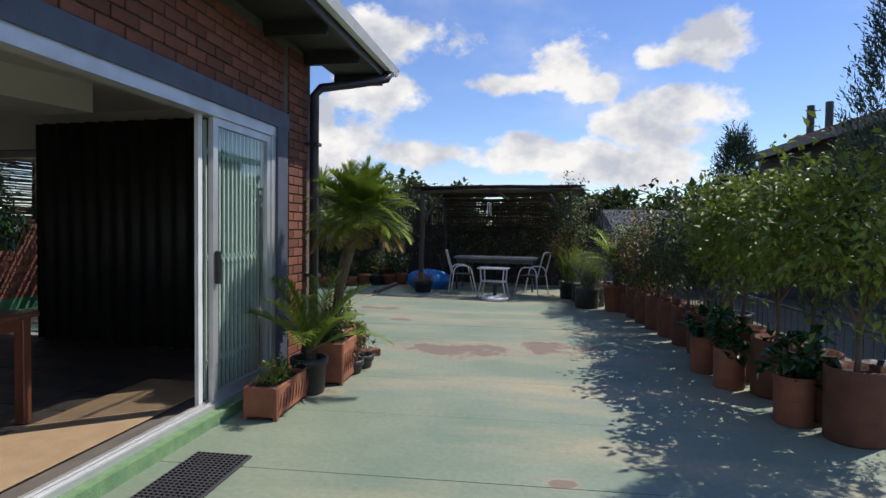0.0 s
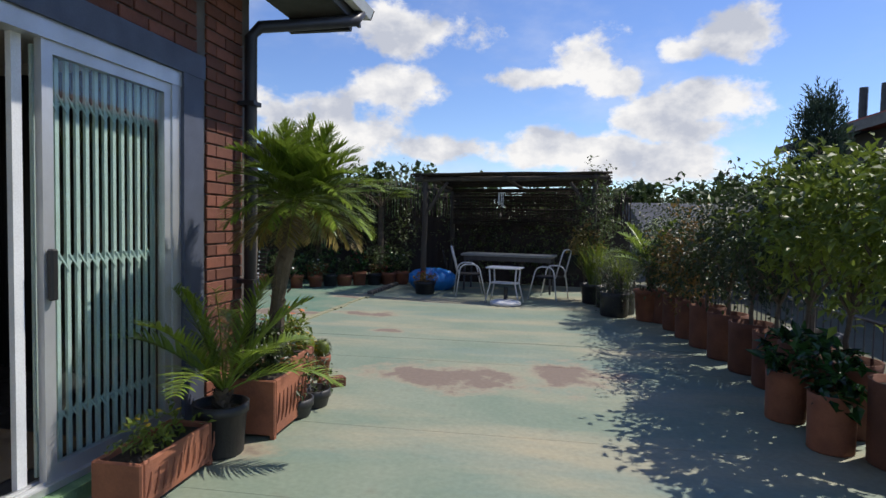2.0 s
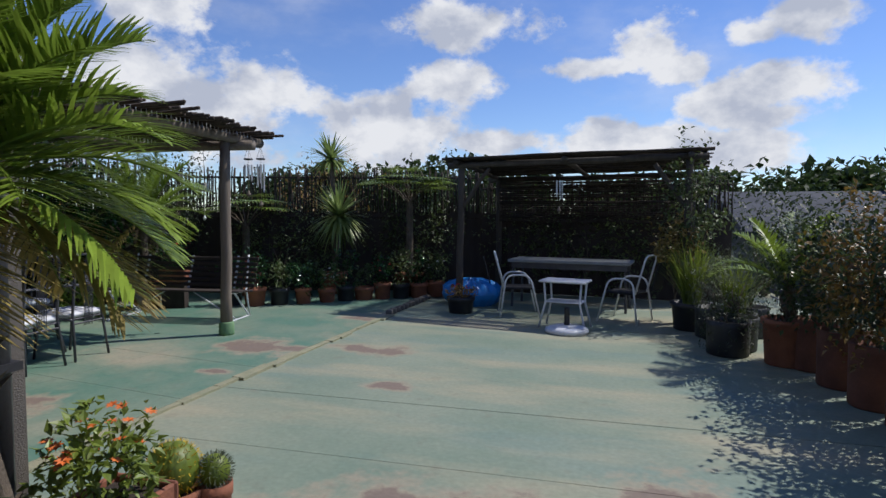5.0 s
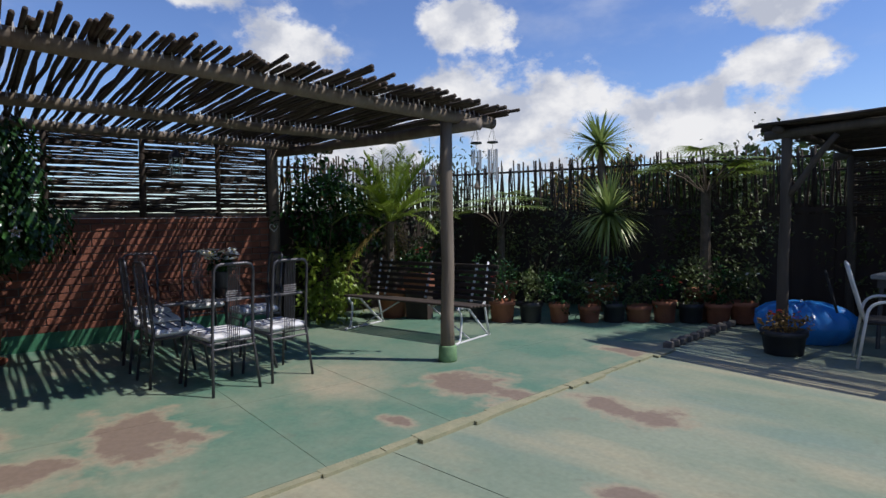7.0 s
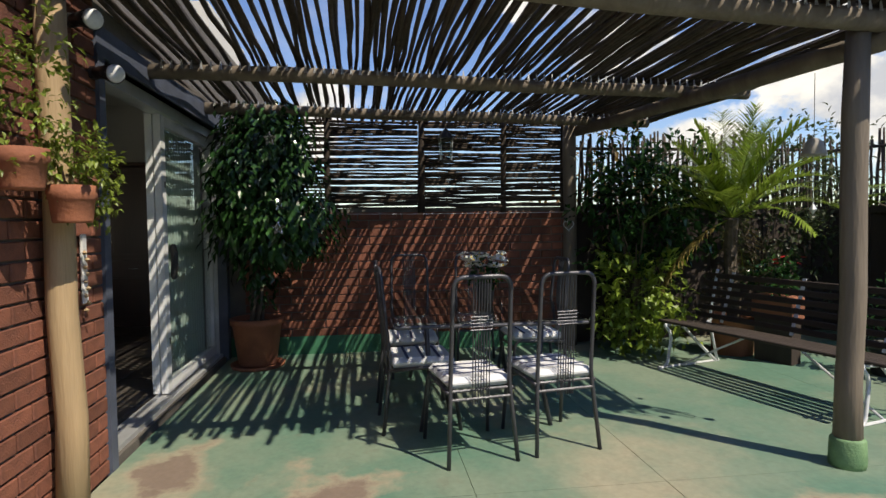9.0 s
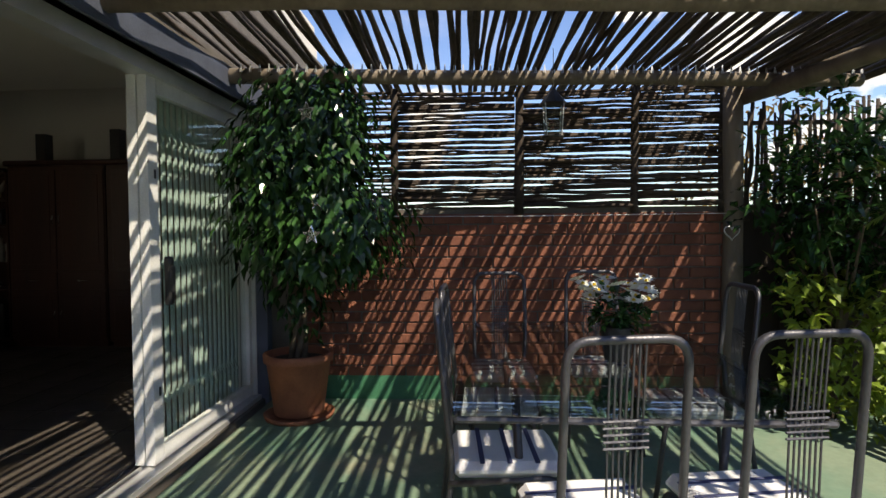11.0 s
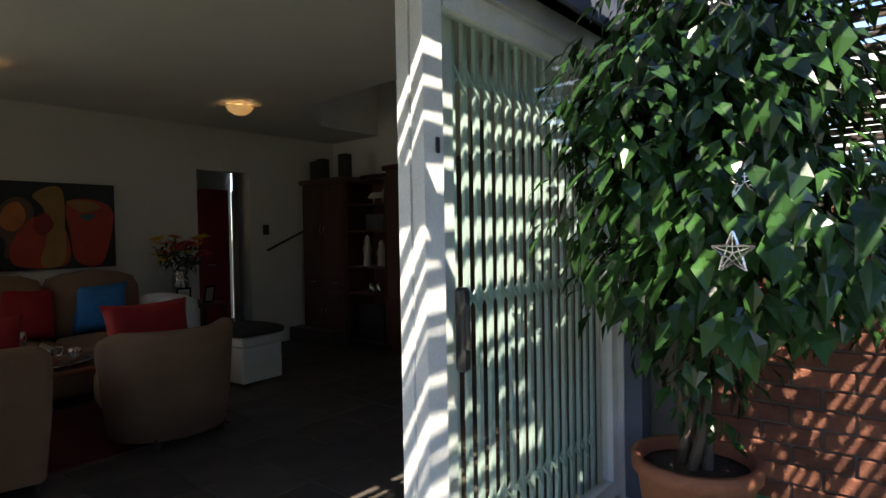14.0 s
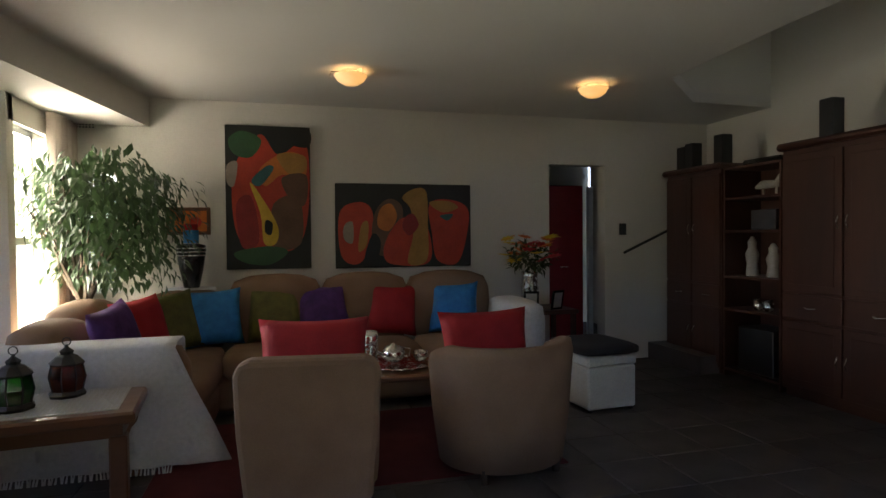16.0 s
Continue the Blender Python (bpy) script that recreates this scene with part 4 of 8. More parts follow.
while y < 9.25:
    r = rng.uniform(0.014, 0.022)
    z = 2.3 - (y - 7.0) * 0.05 + rng.uniform(0, 0.015)
    s = pole(Shape(), (-2.2 + rng.uniform(-0.12, 0.1), y, z), (1.42 + rng.uniform(-0.1, 0.12), y + rng.uniform(-0.04, 0.04), z + 0.02), r, r * 0.75, 600 + k, 0.012, 5, 5)
    part("lath", s, M_LATH, shelter, "", True)
    y += 1.75 * r + (rng.uniform(0.0, 0.02) if rng.random() < 0.35 else 0.0)
    k += 1
z, k = 1.35, 0
while z < 2.1:
    r = rng.uniform(0.01, 0.016)
    s = pole(Shape(), (-1.95, 9.0 + rng.uniform(-0.02, 0.02), z), (1.3, 9.0, z + rng.uniform(-0.02, 0.02)), r, r * 0.8, 800 + k, 0.01, 5, 5)
    part("back_lath", s, M_LATH, shelter, "", True)
    z += 2 * r + (rng.uniform(0.002, 0.02) if rng.random() < 0.4 else 0.0)
    k += 1

# ---- railing and neighbours beyond the pots ----
rail = empty("railing", "low dark metal railing behind the pots", "railing")
part("top_rail", Shape().tube([(2.95, -9, 0.62), (2.9, 9.5, 0.62)], 0.02, 6), M_STEEL, rail)
part("bottom_rail", Shape().tube([(2.95, -9, 0.1), (2.9, 9.5, 0.1)], 0.015, 6), M_STEEL, rail)
for i in range(130):
    y = -8.9 + i * 0.14
    part("baluster", Shape().tube([(2.95 - 0.0027 * (y + 9), y, 0.0), (2.95 - 0.0027 * (y + 9), y, 0.62)], 0.007, 5), M_STEEL, rail)

turned_by(TURN, rail)

neighbour = empty("neighbour_house", "neighbouring house with a grey metal roof and red ridge", "house")
part("wall", Shape().box((9.2, 4.0, -0.6), (16, 18, 4.1)), mat("grey_rendered_wall", (0.07, 0.068, 0.066), (0.045, 0.045, 0.045), 0.85, scale=1, fine=20), neighbour)
part("roof", Shape().prism([(8.6, 4.15), (8.6, 4.27), (12.5, 5.2), (16.5, 4.27), (16.5, 4.15)], "y", 14.0, 18.5), M_ROOFGREY, neighbour)
part("roof", Shape().prism([(8.5, 4.15), (8.5, 4.32), (12.5, 5.5), (16.5, 4.32), (16.5, 4.15)], "y", 3.6, 14.0), M_ROOFRED, neighbour, "red oxide painted roof")
part("fascia", Shape().box((8.56, 14.0, 4.0), (8.6, 18.5, 4.22)), M_GUTTER, neighbour)
part("fascia", Shape().box((8.46, 3.6, 4.0), (8.5, 14.0, 4.26)), M_GUTTER, neighbour)
for x, y in ((10.0, 15.9), (10.3, 15.3)):
    part("flue", Shape().tube([(x, y, 4.3), (x, y, 5.75)], 0.12, 10), M_GUTTER, neighbour, "dark flue pipe")
shed = empty("low_building", "low dark building with a grey sheet roof beyond the terrace", "building")
part("wall", Shape().box((3.6, 13.0, -0.6), (14, 20, 1.1)), mat("dark_rendered_wall", (0.09, 0.09, 0.1), (0.06, 0.06, 0.07), 0.9), shed)
part("roof", Shape().prism([(12.8, 1.05), (12.8, 1.12), (16.5, 2.15), (20.2, 1.12), (20.2, 1.05)], "x", 3.2, 14.4), M_ROOFGREY, shed)

turned_by(TURN, neighbour, shed)

# ---- plants ----
def rand_dir(r):
    z, w = r.uniform(-1, 1), r.uniform(0, 2 * math.pi)
    k = math.sqrt(1 - z * z)
    return Vector((k * math.cos(w), k * math.sin(w), z))


def crown_leaves(shape, centre, radii, clumps, per, length, width, r, spread=0.28, hang=0.0, ragged=0.35):
    """Leaves in many small clumps scattered through an uneven crown."""
    c = Vector(centre)
    for i in range(clumps):
        d = rand_dir(r)
        q = (0.35 + 0.65 * r.random() ** 0.5) * (1 + r.uniform(-ragged, ragged))
        p = c + Vector((d.x * radii[0] * q, d.y * radii[1] * q, d.z * radii[2] * q))
        size = spread * r.uniform(0.5, 1.2) * min(radii)
        for k in range(per):
            o = rand_dir(r) * size * r.random() ** 0.4
            e = (rand_dir(r) * 0.8 + d * 0.5 + Vector((0, 0, 0.25 - hang)))
            s = r.uniform(0.65, 1.25)
            shape.leaf(p + o, e, rand_dir(r) * 0.5 + Vector((0, 0, 1)), length * s, width * s, 0.2, 0.25 + hang * 0.3)
    return shape


def limbs(shape, base, top, spread, count, r, rad):
    b, t = Vector(base), Vector(top)
    fork = b.lerp(t, 0.35)
    shape.tube([b, b.lerp(fork, 0.5) + Vector((r.uniform(-0.02, 0.02), r.uniform(-0.02, 0.02), 0)), fork], [rad, rad * 0.85, rad * 0.7], 8)
    for i in range(count):
        d = rand_dir(r)
        end = t + Vector((d.x * spread, d.y * spread, d.z * spread * 0.6))
        mid = fork.lerp(end, 0.5) + Vector((r.uniform(-0.05, 0.05), r.uniform(-0.05, 0.05), 0.03))
        shape.tube([fork, mid, end], [rad * 0.6, rad * 0.35, rad * 0.1], 5)
    return shape


def round_pot(ob, at, radius, height, material, label="", rim=True, straight=0.82):
    x, y, z = at
    prof = [(radius * straight, 0), (radius * (straight + 0.04), 0.01), (radius * 0.97, height - 0.06)]
    prof += [(radius * 1.06, height - 0.055), (radius * 1.07, height)] if rim else [(radius, height)]
    prof += [(radius * 0.93, height), (radius * 0.9, height - 0.05), (0.01, height - 0.05)]
    pot = part("pot", Shape().turned(prof, 20, at), material, ob, label, True)
    part("soil", Shape().turned([(radius * 0.9, height - 0.049), (radius * 0.6, height - 0.04), (0.01, height - 0.035)], 14, at), M_SOIL, ob, "", True)
    return pot


def potted_shrub(name, label, x, y, pot_r, pot_h, pot_mat, top, radii, clumps, per, leaf, lmat, seed, group="", base_gap=0.25, hang=0.1):
    r = random.Random(seed)
    ob = empty(name, label, "potted plant", (TURN if group else Matrix()) @ pose(x, y, 0), group)
    round_pot(ob, (0, 0, 0), pot_r, pot_h, pot_mat, "", False, 0.9)
    cz = top - radii[2]
    part("trunk", limbs(Shape(), (0, 0, pot_h - 0.06), (0, 0, cz), min(radii[:2]) * 0.8, 9, r, 0.022), M_BARK, ob)
    part("crown", crown_leaves(Shape(), (0, 0, cz), radii, clumps, per, leaf[0], leaf[1], r, 0.4, hang), lmat, ob)
    return ob


# the long row of tall terracotta pots
rr = random.Random(77)
for i in range(12):
    y = -1.3 + 0.55 * i + rr.uniform(-0.03, 0.03)
    x = 2.38 - 0.07 * (y + 1.3)
    if i < 5:
        potted_shrub("citrus_tree", "round-headed yellow-green citrus tree in a tall terracotta pot", x, y, 0.2, 0.5, M_TERRASHADED, 1.96 + rr.uniform(-0.16, 0.12) - 0.05 * max(0, y), (0.47, 0.44, 0.5), 140, 10, (0.085, 0.044), M_LEAF_CITRUS, 300 + i, "row of potted shrubs")
    else:
        potted_shrub("potted_shrub", "dense dark green shrub in a terracotta pot", x + 0.05, y, 0.2, 0.48, M_TERRASHADED, 1.74 + rr.uniform(-0.15, 0.12) - 0.08 * max(0, y - 2.0), (0.42, 0.44, 0.56), 150, 13, (0.06, 0.032), M_LEAF_AUTUMN if i == 9 else M_LEAF_DARK, 300 + i, "row of potted shrubs")
for i, (x, y) in enumerate(((2.0, -0.02), (1.96, 0.55), (2.12, -0.98))):
    r = random.Random(900 + i)
    ob = empty("leafy_pot_plant", "low broad-leaved plant in a small terracotta pot", "potted plant", TURN @ pose(x, y, 0), "row of potted shrubs")
    round_pot(ob, (0, 0, 0), 0.14, 0.36, M_TERRA, "", False, 0.9)
    part("leaves", crown_leaves(Shape(), (0, 0, 0.5), (0.2, 0.2, 0.17), 24, 6, 0.12, 0.07, r, 0.4), M_LEAF_FICUS, ob)


def cypress(x, y, height, radius, seed):
    r = random.Random(seed)
    ob = empty("cypress", "dark feathery conifer behind the potted row", "tree", TURN @ pose(x, y, 0))
    round_pot(ob, (0, 0, 0), 0.24, 0.45, M_BLACKPOT)
    part("trunk", Shape().tube([(0, 0, 0.4), (0.02, 0, height * 0.6), (0, 0, height * 0.97)], [0.04, 0.025, 0.006], 7), M_BARK, ob)
    s = Shape()
    for i in range(1500):
        q = r.random() ** 0.8
        z = 0.6 + (height - 0.7) * q
        w = r.uniform(0, 2 * math.pi)
        rad = radius * (1 - q) ** 0.6 * r.uniform(0.4, 1.0)
        p = Vector((rad * math.cos(w), rad * math.sin(w), z))
        d = Vector((math.cos(w) * 0.45, math.sin(w) * 0.45, 1.0)).normalized()
        ln = r.uniform(0.12, 0.3)
        for k in range(9):
            t = k / 9
            s.leaf(p + d * ln * t, d + rand_dir(r) * 0.7, rand_dir(r), 0.05, 0.012, 0.1, 0.0)
    part("crown", s, M_LEAF_CYPRESS, ob)


cypress(2.62, 1.75, 2.55, 0.45, 11)
cypress(2.8, -1.0, 3.3, 0.66, 12)


def frond(shape, base, d, length, droop, leaflets, lw, ll, r, lift=0.5):
    """A feather palm frond: a rib with narrow leaflets on both sides."""
    p, d = Vector(base), Vector(d).normalized()
    pts, steps = [p.copy()], 12
    for i in range(steps):
        p = p + d * (length / steps)
        pts.append(p.copy())
        d = (d + Vector((0, 0, -droop / steps * (0.4 + 1.2 * i / steps)))).normalized()
    for i in range(leaflets):
        q = 0.16 + 0.84 * i / leaflets
        k = min(int(q * steps), steps - 1)
        at = pts[k].lerp(pts[k + 1], q * steps - k)
        t = (pts[k + 1] - pts[k]).normalized()
        side = t.cross(Vector((0, 0, 1)))
        side = side.normalized() if side.length > 1e-3 else Vector((1, 0, 0))
        up = side.cross(t)
        size = ll * (math.sin(math.pi * (0.12 + 0.86 * q)) ** 0.6)
        for sg in (-1, 1):
            e = (side * sg * 0.8 + t * 0.75 + up * lift * 0.5 + rand_dir(r) * 0.12).normalized()
            shape.strap(at, e, size * r.uniform(0.85, 1.1), lw, 0.45, 3)
    return pts


def feather_palm(name, label, base, crown, count, length, leaflets, ll, seed, trunk_r=0.07, up=(0.2, 1.3), droop=1.4, dry=4, lw=0.016, potted=None):
    r = random.Random(seed)
    ob = empty(name, label, "palm", pose(*base))
    c = Vector(crown) - Vector(base)
    z0 = 0.0
    if potted:
        round_pot(ob, (0, 0, 0), potted[0], potted[1], potted[2])
        z0 = potted[1] - 0.06
    if c.z - z0 > 0.12:
        pts = [Vector((0, 0, z0)).lerp(c, i / 7) + Vector((0.03 * math.sin(i), 0, 0)) * (0 < i < 7) for i in range(8)]
        part("trunk", Shape().tube(pts, [trunk_r * (1.1 if i % 2 else 0.92) for i in range(8)], 10), M_BARK, ob)
        boots = Shape()
        for i in range(60):
            q = r.random()
            w = r.uniform(0, 2 * math.pi)
            p = Vector((0, 0, z0)).lerp(c, q) + Vector((math.cos(w), math.sin(w), 0)) * trunk_r
            boots.leaf(p, (math.cos(w), math.sin(w), 1.2), (0, 0, 1), 0.06, 0.035, 0.2, 0)
        tagged(part("leaf_base", boots, M_BARK, ob), kind="stuff")
    green, old, ribs = Shape(), Shape(), Shape()
    for i in range(count + dry):
        w = i * 2.39996 + r.uniform(-0.2, 0.2)
        tilt = up[0] + (up[1] - up[0]) * ((i + 0.5) / count) if i < count else -0.35
        d = Vector((math.cos(w) * math.cos(tilt), math.sin(w) * math.cos(tilt), math.sin(tilt)))
        pts = frond(green if i < count else old, c + d * 0.03, d, length * r.uniform(0.85, 1.1), droop * (1.2 - 0.5 * max(tilt, 0) / 1.4), leaflets, lw, ll, r)
        ribs.tube(pts, [0.007 - 0.006 * k / len(pts) for k in range(len(pts))], 4)
    part("foliage", green, M_LEAF_PALM, ob)
    part("frond_rib", ribs, M_LEAF_PALM, ob)
    if dry:
        part("old_foliage", old, M_LEAF_PALMDRY, ob, "yellowed hanging fronds")
    return ob


# palms beside the garden door
date_palm = feather_palm("date_palm", "pygmy date palm with a rough leaning trunk by the house corner", (-1.82, 0.0, 0), (-1.32, -0.5, 1.5), 56, 0.47, 40, 0.2, 41, 0.05, (-0.1, 1.45), 1.15, 9, 0.009)
young_palm = feather_palm("young_palm", "young feather palm in a black plastic pot", (-1.66, -0.82, 0), (-1.64, -0.82, 0.36), 13, 0.72, 30, 0.2, 42, 0.03, (0.45, 1.35), 1.25, 0, 0.014, (0.15, 0.3, M_BLACKPOT))
turned_by(TURN, date_palm, young_palm)
feather_palm("feather_palm", "feathery palm behind the garden bench", (-6.35, 5.1, 0), (-6.3, 5.05, 1.35), 22, 1.05, 40, 0.3, 43, 0.06, (0.25, 1.4), 1.2, 2, 0.016, (0.22, 0.4, M_TERRA))
feather_palm("sago_palm", "low arching palm in a pot at the terrace edge", (2.15, 5.2, 0), (2.15, 5.2, 0.75), 14, 0.85, 34, 0.24, 44, 0.05, (0.35, 1.3), 1.3, 0, 0.014, (0.22, 0.45, M_TERRA))


def planter_box(name, label, lo, hi, plants, seed, lmat, leaf, high):
    r = random.Random(seed)
    (x0, y0), (x1, y1, h) = lo, hi
    ob = empty(name, label, "planter", TURN @ pose((x0 + x1) / 2, (y0 + y1) / 2, 0))
    a, b, t = (x1 - x0) / 2, (y1 - y0) / 2, 0.025
    s = Shape()
    s.box((-a, -b, 0.02), (a, -b + t, h), bevel=0.008)
    s.box((-a, b - t, 0.02), (a, b, h), bevel=0.008)
    s.box((-a, -b + t, 0.02), (-a + t, b - t, h), bevel=0.008)
    s.box((a - t, -b + t, 0.02), (a, b - t, h), bevel=0.008)
    s.box((-a + t, -b + t, 0.02), (a - t, b - t, 0.05))
    for sx in (-1, 1):
        for sy in (-1, 1):
            s.box((sx * a - 0.03 * (sx > 0) - 0.0, sy * b - 0.03 * (sy > 0), 0), (sx * a + 0.03 * (sx < 0), sy * b + 0.03 * (sy < 0), 0.03))
    part("box", s, M_TERRA, ob, "", False)
    carve = Shape()
    for k in range(int(2 * b / 0.06)):
        yy = -b + 0.04 + k * 0.06
        carve.tube([(a + 0.002, yy, h * 0.25), (a + 0.006, yy + 0.02, h * 0.45), (a + 0.002, yy + 0.035, h * 0.75)], [0.004, 0.008, 0.003], 5)
    part("relief", carve, M_TERRA, ob, "raised leaf relief")
    part("soil", Shape().box((-a + t, -b + t, h - 0.06), (a - t, b - t, h - 0.03)), M_SOIL, ob)
    s = Shape()
    crown_leaves(s, (0, 0, h + high * 0.35), (a * 0.8, b * 0.85, high * 0.6), plants, 7, leaf[0], leaf[1], r, 0.5)
    part("foliage", s, lmat, ob)
    return ob


box1 = planter_box("planter_box", "long carved terracotta planter with small yellow flowers", (-1.88, -1.58), (-1.62, -0.98, 0.24), 40, 51, M_LEAF_CITRUS, (0.045, 0.02), 0.14)
M_YELLOW = mat("yellow_petal", (0.7, 0.5, 0.03), (0.6, 0.38, 0.02), 0.6)
M_ORANGE = mat("orange_petal", (0.7, 0.2, 0.03), (0.6, 0.12, 0.02), 0.6)
M_PETALRED = mat("red_petal", (0.6, 0.02, 0.03), (0.45, 0.01, 0.02), 0.6)
M_PETALWHITE = mat("white_petal", (0.8, 0.79, 0.74), (0.72, 0.72, 0.66), 0.6)


def blooms(parent, spots, size, material, r, petals=8):
    for p in spots:
        s = Shape()
        n = Vector((r.uniform(-0.4, 0.4), r.uniform(-0.4, 0.4), 1)).normalized()
        u = n.orthogonal().normalized()
        v = n.cross(u)
        for k in range(petals):
            w = 2 * math.pi * k / petals
            s.leaf(p, u * math.cos(w) + v * math.sin(w) + n * 0.3, n, size, size * 0.5, 0.15, 0.1)
        part("flower", s, material, parent)


fr = random.Random(61)
blooms(box1, [(fr.uniform(-0.08, 0.08), fr.uniform(-0.27, 0.25), 0.34 + fr.uniform(0, 0.05)) for _ in range(7)], 0.02, M_YELLOW, fr, 6)
planter_box("planter_box", "square carved terracotta planter with green shrubs", (-1.78, -0.58), (-1.44, -0.1, 0.37), 60, 52, M_LEAF_DARK, (0.06, 0.03), 0.3)
ob = planter_box("planter_box", "square terracotta planter full of orange flowers", (-1.96, 0.12), (-1.64, 0.58, 0.34), 90, 53, M_LEAF_CITRUS, (0.06, 0.03), 0.4)
blooms(ob, [(fr.uniform(-0.14, 0.14), fr.uniform(-0.2, 0.2), 0.5 + fr.uniform(0, 0.16)) for _ in range(22)], 0.03, M_ORANGE, fr)


def cactus(x, y, z, rad, label, spines):
    r = random.Random(int(100 * x))
    ob = empty("cactus", label, "cactus", TURN @ pose(x, y, z))
    round_pot(ob, (0, 0, 0), rad * 1.15, 0.2, M_TERRA)
    s = Shape()
    vs, fs, n, rows = [], [], 40, 9
    for i in range(rows):
        ph = math.pi * (0.08 + 0.9 * i / (rows - 1))
        for k in range(n):
            q = rad * (1 + 0.07 * math.cos(k * math.pi * 2 / n * 20))
            w = 2 * math.pi * k / n
            vs.append((q * math.sin(ph) * math.cos(w), q * math.sin(ph) * math.sin(w), 0.2 + rad * 0.85 - q * 1.1 * math.cos(ph)))
    for i in range(rows - 1):
        for k in range(n):
            j = (k + 1) % n
            fs.append((i * n + k, i * n + j, i * n + n + j, i * n + n + k))
    fs.append(tuple(range((rows - 1) * n, rows * n)))
    s.add(vs, fs)
    part("body", s, M_LEAF_CITRUS, ob, "", True)
    sp = Shape()
    for k in range(20):
        for i in range(8):
            ph, w = math.pi * (0.25 + 0.7 * i / 8), 2 * math.pi * k / 20
            d = Vector((math.sin(ph) * math.cos(w), math.sin(ph) * math.sin(w), -math.cos(ph)))
            p = Vector((0, 0, 0.2 + rad * 0.85)) + d * rad * 1.06
            for q in range(3):
                sp.leaf(p, d + rand_dir(r) * 0.6, rand_dir(r), 0.03, 0.004, 0, 0)
    tagged(part("spine", sp, spines, ob), kind="stuff")


cactus(-1.82, 0.76, 0, 0.105, "round golden barrel cactus in a terracotta pot", M_YELLOW)
cactus(-1.68, 0.86, 0, 0.065, "small dark cactus in a terracotta bowl", M_LEAF_GREY)
for i, (x, y) in enumerate(((-1.46, 0.12), (-1.62, 0.1), (-1.5, -0.12))):
    r = random.Random(70 + i)
    ob = empty("pot_plant", "small trailing green plant in a dark bowl", "potted plant", TURN @ pose(x, y, 0))
    round_pot(ob, (0, 0, 0), 0.12, 0.13, M_BLACKPOT)
    part("leaves", crown_leaves(Shape(), (0, 0, 0.22), (0.13, 0.13, 0.12), 22, 7, 0.05, 0.02, r, 0.5), M_LEAF_CITRUS if i % 2 else M_LEAF_DARK, ob)
single("loose_brick", Shape().box((-0.11, -0.05, 0), (0.11, 0.05, 0.075), bevel=0.006), M_BRICK, "loose red brick lying by the cactus pots", "brick", m=TURN @ pose(-1.5, 0.62, 0, 0, 0, 40))


# ---- ficus by the patio door ----
def tear_leaves(shape, centre, radii, count, length, width, r, bottom=0.0):
    c = Vector(centre)
    for i in range(count):
        d = rand_dir(r)
        q = 0.45 + 0.6 * r.random() ** 0.6
        bulge = 1 + 0.22 * math.sin(5 * d.x + 3 * d.z) * math.cos(4 * d.y)
        p = c + Vector((d.x * radii[0], d.y * radii[1], d.z * radii[2])) * q * bulge
        e = Vector((d.x * 0.8, d.y * 0.8, -0.75)) + rand_dir(r) * 0.55
        s = r.uniform(0.7, 1.2)
        shape.leaf(p, e, Vector((d.x, d.y, 0.8)) + rand_dir(r) * 0.3, length * s, width * s, 0.12, 0.3)


ficus = empty("ficus_tree", "glossy weeping fig in a large terracotta pot by the door", "potted plant", pose(-6.62, 0.48, 0.015))
round_pot(ficus, (0, 0, 0.03), 0.23, 0.43, M_TERRA, "", True, 0.72)
part("saucer", Shape().turned([(0.2, 0), (0.24, 0.005), (0.25, 0.035), (0.235, 0.035), (0.2, 0.02), (0.01, 0.02)], 22), M_TERRA, ficus, "", True)
r = random.Random(81)
trunks = Shape()
for k in range(5):
    w = 2 * math.pi * k / 5
    pts = [(0.05 * math.cos(w + i * 0.7), 0.05 * math.sin(w + i * 0.7), 0.42 + i * 0.13) for i in range(9)]
    trunks.tube(pts, [0.022 - 0.0012 * i for i in range(9)], 7)
for k in range(22):
    d = rand_dir(r)
    trunks.tube([(0, 0, 1.0 + 0.03 * k), (d.x * 0.2, d.y * 0.16, 1.15 + 0.04 * k), (d.x * 0.42, d.y * 0.32, 1.2 + 0.045 * k)], [0.014, 0.009, 0.003], 5)
part("trunk", trunks, M_BARK, ficus, "pale braided stems", True)
lv = Shape()
tear_leaves(lv, (0.12, 0.16, 2.08), (0.46, 0.44, 0.34), 520, 0.115, 0.06, r)
tear_leaves(lv, (0.1, 0.14, 1.75), (0.56, 0.46, 0.5), 1000, 0.115, 0.06, r)
tear_leaves(lv, (0.2, 0.22, 1.34), (0.68, 0.58, 0.34), 1100, 0.115, 0.06, r)
tear_leaves(lv, (0.3, 0.12, 1.62), (0.42, 0.36, 0.25), 420, 0.095, 0.05, r)
tear_leaves(lv, (0.02, 0.05, 0.74), (0.2, 0.16, 0.2), 36, 0.085, 0.045, r)
tear_leaves(lv, (0.0, 0.1, 2.28), (0.42, 0.4, 0.2), 420, 0.105, 0.055, r)
tear_leaves(lv, (0.42, -0.06, 1.72), (0.34, 0.24, 0.34), 420, 0.105, 0.055, r)
tear_leaves(lv, (0.1, 0.06, 0.98), (0.3, 0.24, 0.2), 130, 0.1, 0.05, r)
part("leaves", lv, M_LEAF_FICUS, ficus)


